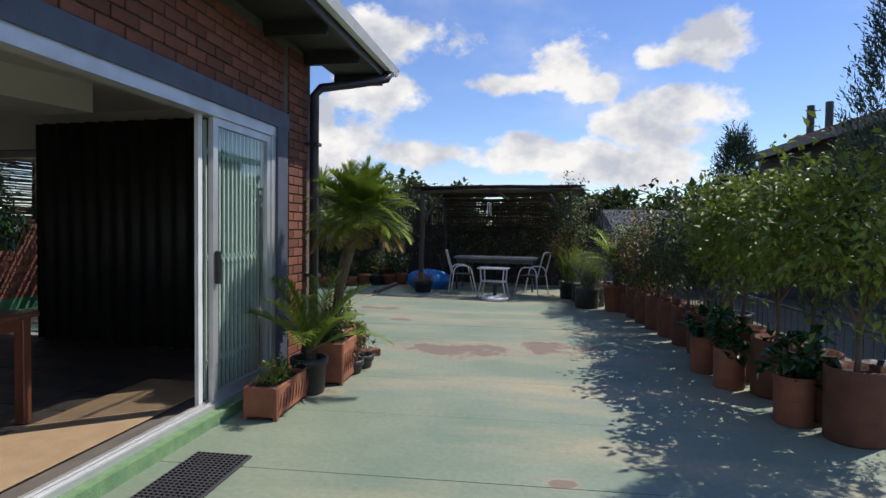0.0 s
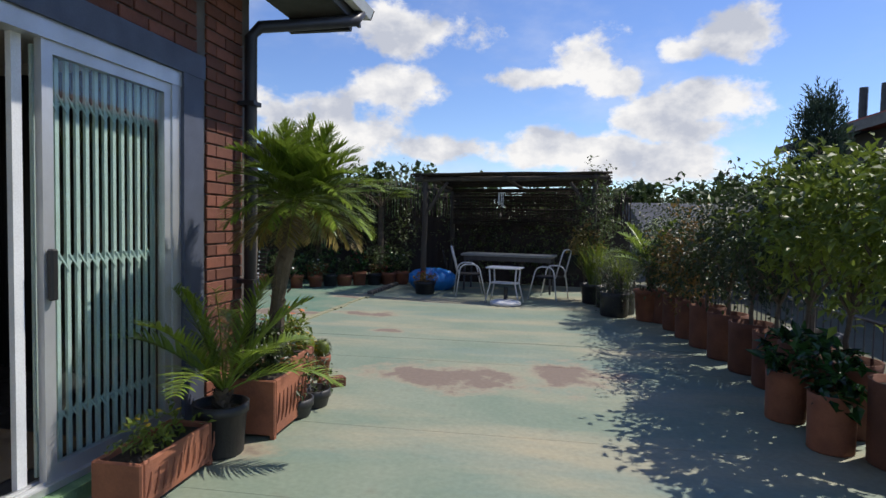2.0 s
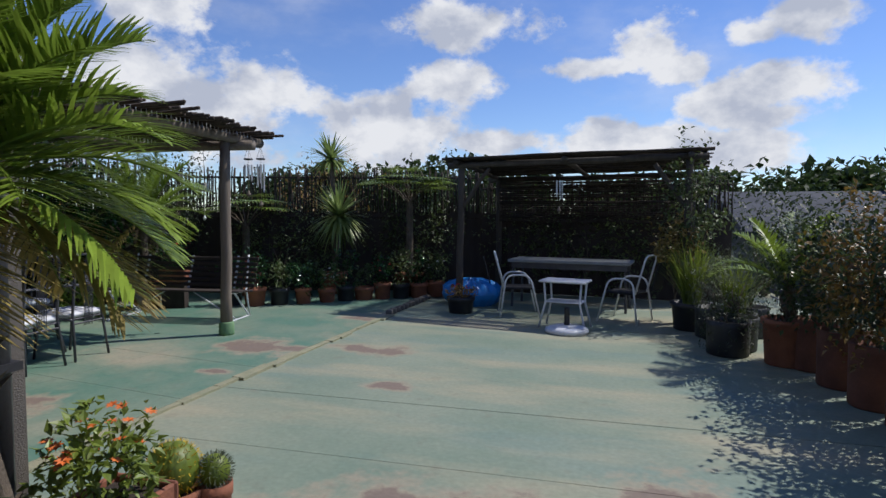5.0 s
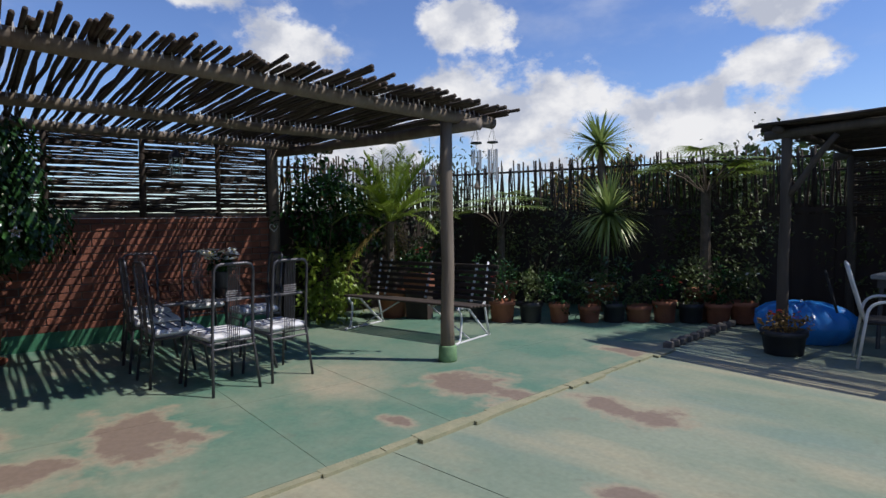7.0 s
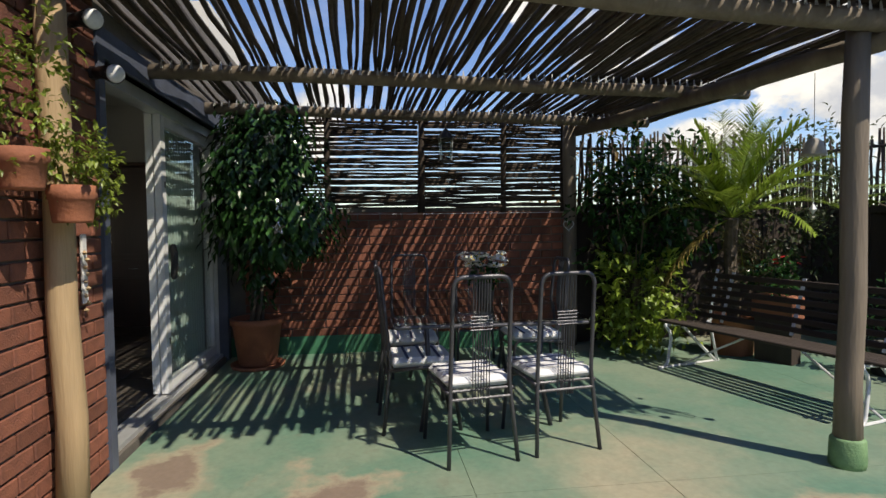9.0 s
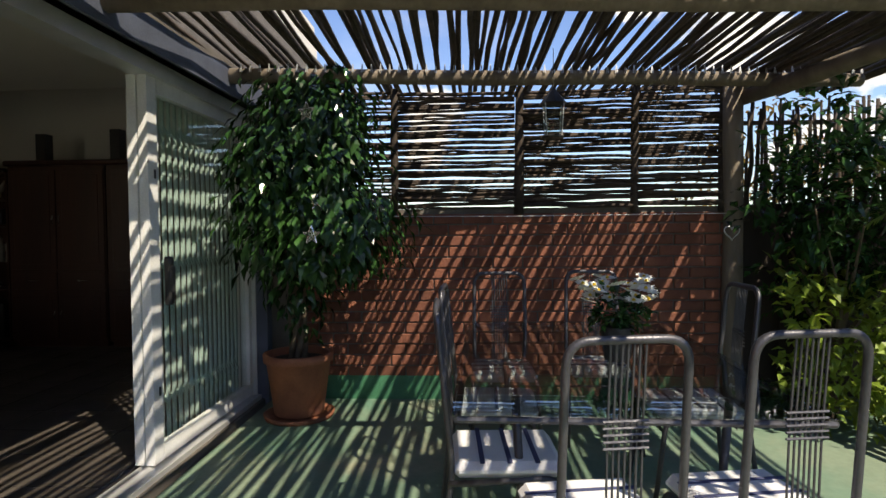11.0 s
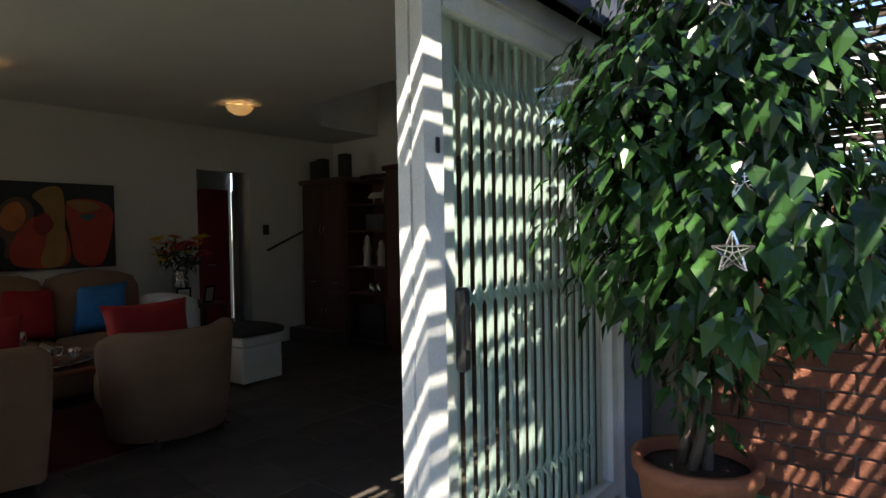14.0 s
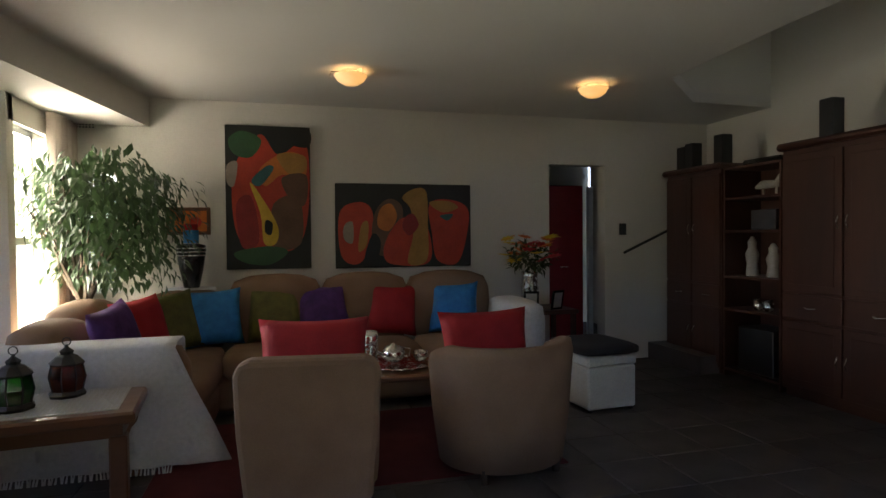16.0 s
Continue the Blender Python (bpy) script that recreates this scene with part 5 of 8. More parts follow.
def star(name, x, y, z, size, turn):
    pts = []
    for k in range(10):
        q = size if k % 2 == 0 else size * 0.45
        w = math.pi / 2 + k * math.pi / 5
        pts.append((q * math.cos(w), q * math.sin(w)))
    ob = empty(name, "small silver wire star hanging in the fig tree", "ornament", pose(x, y, z, 0, 0, turn), "hanging stars")
    fs = Shape()
    for k in range(10):
        a, b = pts[k], pts[(k + 1) % 10]
        fs.tube([(a[0], 0, a[1]), (b[0], 0, b[1])], 0.004, 5)
    part("outline", fs, M_SILVER, ob)
    mesh_ = Shape()
    for k in range(0, 10, 2):
        mesh_.tube([(pts[k][0], 0, pts[k][1]), (0, 0, 0)], 0.0022, 4)
        mesh_.tube([(pts[k][0], 0, pts[k][1]), (pts[(k + 4) % 10][0], 0, pts[(k + 4) % 10][1])], 0.002, 4)
    part("wires", mesh_, M_SILVER, ob)


star("hanging_star", -6.08, 0.72, 2.06, 0.06, 70)
star("hanging_star", -6.0, 0.8, 1.5, 0.05, 100)
star("hanging_star", -5.83, 0.81, 1.31, 0.055, 80)

# ---- along the fences ----
def wall_plant(name, leaves, centre, material, label, category, seed):
    """A climbing plant: bare stems from the ground and its leaves."""
    q = random.Random(seed)
    ob = empty(name, label, category, pose(centre[0], centre[1], 0))
    part("stem", limbs(Shape(), (0, 0, 0), (0, 0, centre[2]), 0.35, 9, q, 0.02), M_BARK, ob)
    part("foliage", leaves, material, ob, m=pose(-centre[0], -centre[1], 0))
    return ob


hedge = empty("creeper", "dense dark leafy creeper beside the lath screen", "creeper", pose(-6.75, 4.25, 0))
r = random.Random(91)
part("stem", limbs(Shape(), (0, 0, 0), (0, 0, 1.3), 0.5, 16, r, 0.04), M_BARK, hedge)
lv = Shape()
crown_leaves(lv, (0.0, 0.1, 1.45), (0.52, 0.6, 0.8), 170, 12, 0.11, 0.055, r, 0.4, 0.2)
part("lower_leaves", crown_leaves(Shape(), (0.25, -0.05, 0.55), (0.5, 0.4, 0.5), 100, 12, 0.09, 0.055, r, 0.45, 0.2), M_LEAF_PALM, hedge, "bright green young leaves")
part("leaves", lv, M_LEAF_FICUS, hedge)
wall_plant("hedge", crown_leaves(Shape(), (-7.0, 5.9, 1.5), (0.5, 1.1, 0.9), 220, 12, 0.08, 0.04, random.Random(92), 0.4, 0.1), (-7.0, 5.9, 1.5), M_LEAF_DARK, "dark overgrown hedge along the side fence", "hedge", 92)
wall_plant("creeper", crown_leaves(Shape(), (-5.6, 7.35, 0.8), (1.4, 0.5, 0.75), 200, 9, 0.07, 0.035, random.Random(93), 0.5, 0.1), (-5.6, 7.35, 0.8), M_LEAF_CREEPER, "thin leafy creeper over the dark fence", "creeper", 93)
wall_plant("creeper", crown_leaves(Shape(), (-3.4, 8.45, 0.95), (0.95, 0.4, 0.8), 170, 9, 0.07, 0.035, random.Random(94), 0.5, 0.1), (-3.4, 8.45, 0.95), M_LEAF_CREEPER, "leafy creeper on the far fence", "creeper", 94)
wall_plant("creeper", crown_leaves(Shape(), (-0.4, 9.15, 1.0), (1.9, 0.25, 0.85), 300, 9, 0.07, 0.035, random.Random(95), 0.6, 0.1), (-0.4, 9.15, 1.0), M_LEAF_CREEPER, "dark creeper on the fence behind the shelter", "creeper", 95)
wall_plant("creeper", crown_leaves(Shape(), (1.3, 7.35, 1.6), (0.38, 0.5, 0.85), 120, 12, 0.07, 0.04, random.Random(96), 0.45, 0.2), (1.3, 7.35, 1.6), M_LEAF_CREEPER, "leafy climber round the shelter post", "creeper", 96)
wall_plant("vine", crown_leaves(Shape(), (1.1, 7.15, 1.05), (0.3, 0.3, 0.35), 60, 9, 0.07, 0.045, random.Random(97), 0.5, 0.2), (1.1, 7.15, 1.05), M_LEAF_AUTUMN, "rusty yellow vine leaves beside the shelter", "vine", 97)


def spiky(shape, centre, count, length, width, r, low=-0.6):
    c = Vector(centre)
    for i in range(count):
        z = r.uniform(low, 1)
        w = r.uniform(0, 2 * math.pi)
        k = math.sqrt(max(0, 1 - z * z))
        d = Vector((k * math.cos(w), k * math.sin(w), z))
        shape.strap(c + d * 0.03, d, length * r.uniform(0.8, 1.1), width, 0.45 if z > 0 else 0.9, 4)


yucca = empty("yucca", "tall yucca with two spiky heads before the fence", "yucca", pose(-4.7, 7.72, 0))
round_pot(yucca, (0, 0, 0), 0.24, 0.4, M_TERRA)
part("trunk", Shape().tube([(0, 0, 0.35), (0.03, 0.03, 1.3), (-0.12, 0.1, 2.4)], [0.06, 0.05, 0.04], 9), M_BARK, yucca)
part("trunk", Shape().tube([(0, 0, 0.35), (0.14, -0.1, 0.9), (0.2, -0.15, 1.35)], [0.05, 0.045, 0.04], 9), M_BARK, yucca)
r = random.Random(98)
s = Shape(); spiky(s, (-0.13, 0.1, 2.45), 150, 0.52, 0.045, r, -0.5)
part("head", s, M_LEAF_YUCCA, yucca)
s = Shape(); spiky(s, (0.2, -0.15, 1.42), 260, 0.68, 0.045, r, -0.95)
part("head", s, M_LEAF_YUCCA, yucca)


def fan_palm(x, y, top, seed, count=11):
    r = random.Random(seed)
    ob = empty("fan_palm", "fan palm with broad pleated leaves", "palm", pose(x, y, 0))
    round_pot(ob, (0, 0, 0), 0.24, 0.4, M_TERRA)
    stalks, fans = Shape(), Shape()
    for i in range(count):
        w = i * 2.4
        tilt = r.uniform(0.5, 1.25)
        d = Vector((math.cos(w) * math.cos(tilt), math.sin(w) * math.cos(tilt), math.sin(tilt)))
        b = Vector((0, 0, top - 0.75))
        e = b + d * r.uniform(0.45, 0.7)
        stalks.tube([b, b.lerp(e, 0.5) + Vector((0, 0, 0.05)), e], 0.009, 5)
        n = Vector((math.cos(w) * 0.3, math.sin(w) * 0.3, 1)).normalized()
        f = Vector((math.cos(w), math.sin(w), -0.1)).normalized()
        sd = n.cross(f)
        for k in range(26):
            a = -1.9 + 3.8 * k / 25
            fans.strap(e, f * math.cos(a) + sd * math.sin(a) + n * 0.15, 0.5, 0.045, 0.5, 3)
    stalks.tube([(0, 0, 0.35), (0, 0, top - 0.72)], [0.07, 0.06], 9)
    part("stem", stalks, M_BARK, ob)
    part("foliage", fans, M_LEAF_PALM, ob)


fan_palm(-3.35, 8.1, 2.4, 101, 13)
fan_palm(-6.0, 6.9, 1.95, 102, 8)

pots = [(-5.0, 5.95), (-4.72, 6.2), (-4.45, 6.45), (-4.2, 6.75), (-4.0, 7.0), (-3.8, 7.25), (-3.55, 7.45), (-3.3, 7.65), (-3.05, 7.85), (-2.85, 8.1), (-5.35, 5.85)]
for i, (x, y) in enumerate(pots):
    r = random.Random(500 + i)
    h = r.uniform(0.2, 0.3)
    ob = empty("fence_pot_plant", ("flowering plant in a terracotta pot along the fence", "leafy plant in a dark pot along the fence", "bushy green plant in a terracotta pot by the fence")[i % 3], "potted plant", pose(x, y, 0.014), "pots along the fence")
    round_pot(ob, (0, 0, 0), r.uniform(0.12, 0.17), h, M_TERRA if i % 3 != 1 else M_BLACKPOT)
    hh = r.uniform(0.2, 0.42)
    part("leaves", crown_leaves(Shape(), (0, 0, h + hh * 0.7), (0.2, 0.2, hh), 34, 8, 0.065, 0.034, r, 0.5), M_LEAF_CREEPER if i % 2 else M_LEAF_FICUS, ob)
    if i % 3 == 0:
        blooms(ob, [(r.uniform(-0.14, 0.14), r.uniform(-0.14, 0.14), h + hh * r.uniform(0.7, 1.5)) for _ in range(9)], 0.03, M_PETALWHITE if i % 2 else M_PETALRED, r)
ob = empty("geranium", "red geranium in a terracotta trough behind the bench", "potted plant", pose(-5.95, 5.28, 0.014, 0, 0, 25))
part("trough", Shape().box((-0.2, -0.1, 0.4), (0.2, 0.1, 0.62), bevel=0.02), M_TERRA, ob)
part("stand", Shape().box((-0.17, -0.08, 0), (0.17, 0.08, 0.4)), M_DARKWOOD, ob)
r = random.Random(520)
part("leaves", crown_leaves(Shape(), (0, 0, 0.74), (0.24, 0.15, 0.16), 40, 8, 0.06, 0.045, r, 0.6), M_LEAF_FICUS, ob)
blooms(ob, [(r.uniform(-0.05, 0.25), r.uniform(-0.1, 0.1), 0.88 + r.uniform(0, 0.1)) for _ in range(8)], 0.035, M_PETALRED, r)

# right-hand corner beds
def grass_clump(x, y, h, count, material, label, seed, potr, potm):
    r = random.Random(seed)
    ob = empty("grass_clump", label, "potted plant", pose(x, y, 0))
    round_pot(ob, (0, 0, 0), potr, 0.35, potm)
    s = Shape()
    for i in range(count):
        w = r.uniform(0, 2 * math.pi)
        d = Vector((math.cos(w) * r.uniform(0.1, 0.6), math.sin(w) * r.uniform(0.1, 0.6), 1))
        s.strap((r.uniform(-0.1, 0.1), r.uniform(-0.1, 0.1), 0.32), d, h * r.uniform(0.7, 1.1), 0.012, 0.9, 5)
    part("foliage", s, material, ob)


grass_clump(1.3, 6.75, 0.85, 300, M_LEAF_CITRUS, "tall yellow-green grass in a dark pot", 111, 0.24, M_BLACKPOT)
grass_clump(1.75, 6.1, 0.7, 200, M_LEAF_CITRUS, "arching grass in a dark pot", 112, 0.22, M_BLACKPOT)
for i, (x, y, h, m_) in enumerate(((1.55, 6.35, 0.75, M_LEAF_GREY), (1.75, 5.75, 0.7, M_LEAF_GREY), (1.95, 6.6, 0.9, M_LEAF_DARK), (1.65, 5.45, 0.4, M_LEAF_DARK))):
    potted_shrub("lavender_bush", "grey-green lavender bush in a dark pot", x, y, 0.22, 0.36, M_BLACKPOT, h + 0.2, (0.32, 0.32, 0.3), 80, 12, (0.05, 0.012), m_, 700 + i)

# distant trees
r = random.Random(121)
def far_tree(x, y, h, w, seed, label="distant leafy tree beyond the terrace"):
    q = random.Random(seed)
    ob = empty("far_tree", label, "tree", pose(x, y, -0.6), "distant trees")
    part("trunk", limbs(Shape(), (0, 0, 0), (0, 0, h * 0.6), w * 0.6, 7, q, 0.25), M_BARK, ob)
    part("crown", crown_leaves(Shape(), (0, 0, h * 0.62), (w, w, h * 0.42), 110, 10, 0.75, 0.5, q, 0.35, 0.0, 0.4), M_LEAF_FAR, ob)


for i in range(34):
    q = i / 33
    far_tree(-46 + 88 * q + r.uniform(-1.5, 1.5), 52 + r.uniform(-5, 9), 4.8 + 2.2 * math.sin(q * 9) * 0.5 + r.uniform(0, 1.8), r.uniform(2.4, 4.0), 130 + i)
for i, (x, y, h, w) in enumerate(((-8.6, 7.6, 2.9, 1.1), (-6.2, 9.6, 2.8, 1.1), (-3.6, 10.6, 2.95, 1.0), (-8.9, 4.9, 2.8, 0.9), (2.6, 11.0, 2.4, 1.0))):
    q = random.Random(170 + i)
    ob = empty("garden_shrub", "rust-tinged shrub rising behind the fence", "shrub", pose(x, y, -0.6), "shrubs behind the fence")
    part("trunk", limbs(Shape(), (0, 0, 0), (0, 0, h * 0.6), w * 0.6, 8, q, 0.05), M_BARK, ob)
    part("crown", crown_leaves(Shape(), (0, 0, h * 0.72), (w, w, h * 0.4), 150, 10, 0.1, 0.05, q, 0.4, 0.0), (M_LEAF_DARK, M_LEAF_AUTUMN)[i % 2] if i else M_LEAF_DARK, ob)

# ---- patio dining set ----
def arc(points, n=6, radius=0.06):
    """Rounds the inner corners of a path."""
    pts = [Vector(p) for p in points]
    out = [pts[0]]
    for a, b, c in zip(pts, pts[1:], pts[2:]):
        p, q = b + (a - b).normalized() * radius, b + (c - b).normalized() * radius
        for i in range(n + 1):
            t = i / n
            out.append(p * (1 - t) ** 2 + b * 2 * t * (1 - t) + q * t * t)
    return out + [pts[-1]]


def patio_chair(m):
    ob = empty("patio_chair", "grey steel tube chair with a striped white seat pad", "chair", m, "chairs round the patio table")
    hoop = arc([(-0.2, -0.05, 0), (-0.17, 0.0, 0.45), (-0.165, -0.055, 1.03), (0.165, -0.055, 1.03), (0.17, 0.0, 0.45), (0.2, -0.05, 0)], 6, 0.07)
    part("back_frame", Shape().tube(hoop, 0.0125, 8), M_STEEL, ob, "", True)
    for sx in (-1, 1):
        part("leg", Shape().tube(arc([(sx * 0.185, -0.01, 0.4), (sx * 0.19, 0.38, 0.42), (sx * 0.205, 0.44, 0)], 5, 0.05), 0.0125, 8), M_STEEL, ob, "", True)
    for z, y in ((0.405, 0.0), (0.36, -0.012), (0.36, 0.385)):
        part("crossbar", Shape().tube([(-0.18, y, z), (0.18, y, z)], 0.009, 6), M_STEEL, ob)
    for k in range(7):
        x = -0.048 + k * 0.016
        part("back_wire", Shape().tube([(x, -0.055, 1.03), (x, -0.03, 0.78), (x, -0.012, 0.4), (x, -0.008, 0.33)], 0.0035, 5), M_STEEL, ob)
    for k in range(5):
        z = 0.74 + k * 0.018
        part("weave", Shape().tube([(-0.062, -0.035, z), (0.062, -0.035, z)], 0.004, 5), M_STEEL, ob)
    s = Shape().box((-0.19, 0.0, 0.415), (0.19, 0.41, 0.475), bevel=0.025)
    pad = part("seat", s, M_CUSHION, ob)
    for y in (0.1, 0.2, 0.3):
        part("stripe", Shape().box((-0.185, y, 0.474), (0.185, y + 0.018, 0.4775)), M_CUSHION_BLUE, pad)
    return ob


chair = patio_chair(pose(-4.13, 2.12, 0.014, 0, 0, 90 + 9))
for x, y, a in ((-4.22, 2.63, 99), (-6.38, 1.9, -88), (-6.5, 2.52, -93), (-4.82, 1.64, 3), (-5.5, 1.63, -2), (-5.5, 3.0, 181)):
    copy_thing(chair, pose(x, y, 0.014, 0, 0, a))
dining = empty("patio_table", "rectangular glass-topped patio table on steel legs", "table", pose(-5.3, 2.27, 0.014, 0, 0, -1))
top = part("tabletop", Shape().box((-0.92, -0.6, 0.725), (0.92, 0.6, 0.737), bevel=0.004), M_TABLEGLASS, dining, "tinted glass top")
top.visible_shadow = False
fs = Shape()
for a, b in (((-0.9, -0.58, 0.71), (0.9, -0.58, 0.71)), ((-0.9, 0.58, 0.71), (0.9, 0.58, 0.71)), ((-0.9, -0.58, 0.71), (-0.9, 0.58, 0.71)), ((0.9, -0.58, 0.71), (0.9, 0.58, 0.71))):
    fs.tube([a, b], 0.012, 8)
part("frame", fs, M_STEEL, dining)
for sx in (-1, 1):
    for sy in (-1, 1):
        part("leg", Shape().tube([(sx * 0.62, sy * 0.38, 0.71), (sx * 0.6, sy * 0.36, 0.35), (sx * 0.66, sy * 0.42, 0)], 0.016, 8), M_STEEL, dining, "", True)
vase = empty("flower_pot", "dark pot of white daisies on the patio table", "flowers", pose(-5.15, 2.36, 0.752))
part("pot", Shape().turned([(0.05, 0), (0.055, 0.005), (0.072, 0.14), (0.075, 0.15), (0.065, 0.15), (0.06, 0.13), (0.01, 0.13)], 18), M_BLACKPOT, vase, "", True)
r = random.Random(201)
part("leaves", crown_leaves(Shape(), (0, 0, 0.22), (0.13, 0.13, 0.09), 40, 7, 0.05, 0.028, r, 0.5), M_LEAF_FICUS, vase)
heads = [(r.uniform(-0.16, 0.16), r.uniform(-0.16, 0.16), 0.3 + r.uniform(-0.04, 0.06)) for _ in range(34)]
blooms(vase, heads, 0.045, M_PETALWHITE, r, 11)
for p in heads:
    part("flower_centre", Shape().turned([(0.008, 0.004), (0.007, 0.012), (0.002, 0.015)], 6, p), M_YELLOW, vase)

# ---- garden bench ----
bench = empty("garden_bench", "slatted dark wooden garden bench on pale bent iron legs", "bench", pose(-6.02, 4.14, 0.014, 0, 0, 15))
for k in range(6):
    part("slat", Shape().box((0, 0.0 + k * 0.072, 0.4 - 0.006 * k), (1.95, 0.05 + k * 0.072, 0.424 - 0.006 * k), bevel=0.006), M_DARKWOOD, bench)
for k in range(6):
    part("slat", Shape().box((0, 0.455 + k * 0.024, 0.42 + k * 0.072), (1.95, 0.475 + k * 0.024, 0.468 + k * 0.072), bevel=0.006), M_DARKWOOD, bench)
for x in (0.3, 0.97, 1.65):
    part("back_strap", Shape().box((-0.016, 0, 0), (0.016, 0.005, 0.47), pose(x, 0.449, 0.4, -18.5, 0, 0)), M_WHITEPLASTIC, bench, "pale iron strap")
for x in (0.12, 1.8):
    front = Shape().tube(arc([(x, -0.03, 0.39), (x, 0.05, 0.3), (x + 0.02, -0.02, 0.02), (x + 0.03, -0.12, 0.01)], 6, 0.06), 0.014, 8)
    part("leg", front, M_WHITEPLASTIC, bench, "pale painted iron leg", True)
    part("leg", Shape().tube([(x, 0.16, 0.385), (x, 0.38, 0.18), (x, 0.58, 0.01)], 0.014, 8), M_WHITEPLASTIC, bench, "pale painted iron leg", True)
    part("leg", Shape().tube(arc([(x, 0.6, 0.01), (x, 0.5, 0.4), (x, 0.6, 0.86)], 6, 0.06), 0.013, 8), M_WHITEPLASTIC, bench, "pale painted iron leg", True)
    part("seat_rail", Shape().tube([(x, -0.03, 0.39), (x, 0.44, 0.36), (x, 0.52, 0.4)], 0.012, 6), M_WHITEPLASTIC, bench)
    part("foot_bar", Shape().tube([(x, -0.1, 0.01), (x, 0.62, 0.01)], 0.011, 6), M_WHITEPLASTIC, bench)
for a, b in ((0.12, 0.75), (1.8, 1.17)):
    part("brace", Shape().tube([(a, 0.2, 0.02), (b, 0.24, 0.37)], 0.009, 6), M_WHITEPLASTIC, bench, "pale iron brace")

# ---- far table group ----
ft = empty("garden_table", "long grey-topped table under the far shelter", "table", pose(-0.45, 7.95, 0))
part("tabletop", Shape().box((-0.93, -0.35, 0.71), (0.93, 0.35, 0.755), bevel=0.008), mat("grey_laminate", (0.3, 0.31, 0.31), (0.22, 0.23, 0.23), 0.5), ft)
part("apron", Shape().box((-0.88, -0.31, 0.62), (0.88, 0.31, 0.71)), M_STEEL, ft)
for sx in (-1, 1):
    for sy in (-1, 1):
        part("leg", Shape().tube([(sx * 0.85, sy * 0.28, 0.64), (sx * 0.87, sy * 0.3, 0)], 0.02, 8), M_STEEL, ft)


def tube_chair(m):
    ob = empty("tube_chair", "white tubular garden armchair with a dark seat", "chair", m, "garden armchairs")
    for sx in (-1, 1):
        part("arm_leg", Shape().tube(arc([(sx * 0.27, 0.02, 0), (sx * 0.24, 0.1, 0.6), (sx * 0.24, 0.44, 0.6), (sx * 0.27, 0.58, 0)], 7, 0.13), 0.013, 8), M_WHITEMETAL, ob, "", True)
    part("back_frame", Shape().tube(arc([(-0.2, 0.08, 0.4), (-0.19, -0.06, 0.92), (0.19, -0.06, 0.92), (0.2, 0.08, 0.4)], 7, 0.1), 0.013, 8), M_WHITEMETAL, ob, "", True)
    part("seat", Shape().box((-0.22, 0.08, 0.39), (0.22, 0.52, 0.42), bevel=0.012), M_BLACKCLOTH, ob)
    part("backrest", Shape().box((-0.18, 0.0, 0.48), (0.18, 0.02, 0.86), pose(0, -0.02, 0, 14, 0, 0), 0.008), M_BLACKCLOTH, ob)
    return ob


tc = tube_chair(pose(-1.3, 6.85, 0, 0, 0, -70))
copy_thing(tc, pose(0.75, 6.95, 0, 0, 0, 72))
st = empty("side_table", "small white plastic side table with a lower shelf", "table", pose(-0.2, 6.22, 0, 0, 0, -4))
part("tabletop", Shape().box((-0.3, -0.2, 0.59), (0.3, 0.2, 0.62), bevel=0.012), M_WHITEPLASTIC, st)
part("shelf", Shape().box((-0.24, -0.15, 0.33), (0.24, 0.15, 0.35), bevel=0.008), M_WHITEPLASTIC, st)
for sx in (-1, 1):
    for sy in (-1, 1):
        part("leg", Shape().tube([(sx * 0.24, sy * 0.15, 0.6), (sx * 0.22, sy * 0.14, 0.34), (sx * 0.3, sy * 0.18, 0)], 0.014, 8), M_WHITEPLASTIC, st, "", True)
ub = empty("umbrella_base", "round grey-white umbrella base with a black tube", "umbrella base", pose(-0.12, 5.92, 0))
part("disc", Shape().turned([(0.26, 0), (0.27, 0.02), (0.26, 0.05), (0.2, 0.075), (0.06, 0.09), (0.01, 0.09)], 28), M_WHITEPLASTIC, ub, "", True)
part("tube", Shape().turned([(0.035, 0.08), (0.035, 0.3), (0.03, 0.31), (0.01, 0.31)], 14), M_BLACK, ub, "", True)

tub = empty("shell_sandpit", "blue plastic shell-shaped tub by the shelter post", "tub", pose(-1.98, 7.6, 0, 0, 0, 10) @ Matrix.Scale(0.98, 4))
vs, fs, n = [], [], 48
for i, (q, z) in enumerate(((0.36, 0.0), (0.46, 0.1), (0.5, 0.17), (0.5, 0.2), (0.47, 0.28), (0.36, 0.36), (0.2, 0.4), (0.02, 0.41))):
    for k in range(n):
        w = 2 * math.pi * k / n
        rib = 1 + 0.06 * math.cos(w * 14) * (i not in (2, 3)) 
        vs.append((q * rib * math.cos(w), q * rib * 0.8 * math.sin(w), z * (1 + 0.08 * math.cos(w * 14) * (i > 3))))
    if i:
        for k in range(n):
            j = (k + 1) % n
            fs.append(((i - 1) * n + k, (i - 1) * n + j, i * n + j, i * n + k))
part("shell", Shape().add(vs, fs), M_BLUE, tub, "", True)
ob = empty("flower_pot", "dark pot of small orange flowers beside the tub", "flowers", pose(-1.85, 6.75, 0))
round_pot(ob, (0, 0, 0), 0.2, 0.24, M_BLACKPOT)
r = random.Random(210)
part("leaves", crown_leaves(Shape(), (0, 0, 0.3), (0.2, 0.2, 0.1), 40, 7, 0.05, 0.025, r, 0.5), M_LEAF_AUTUMN, ob)
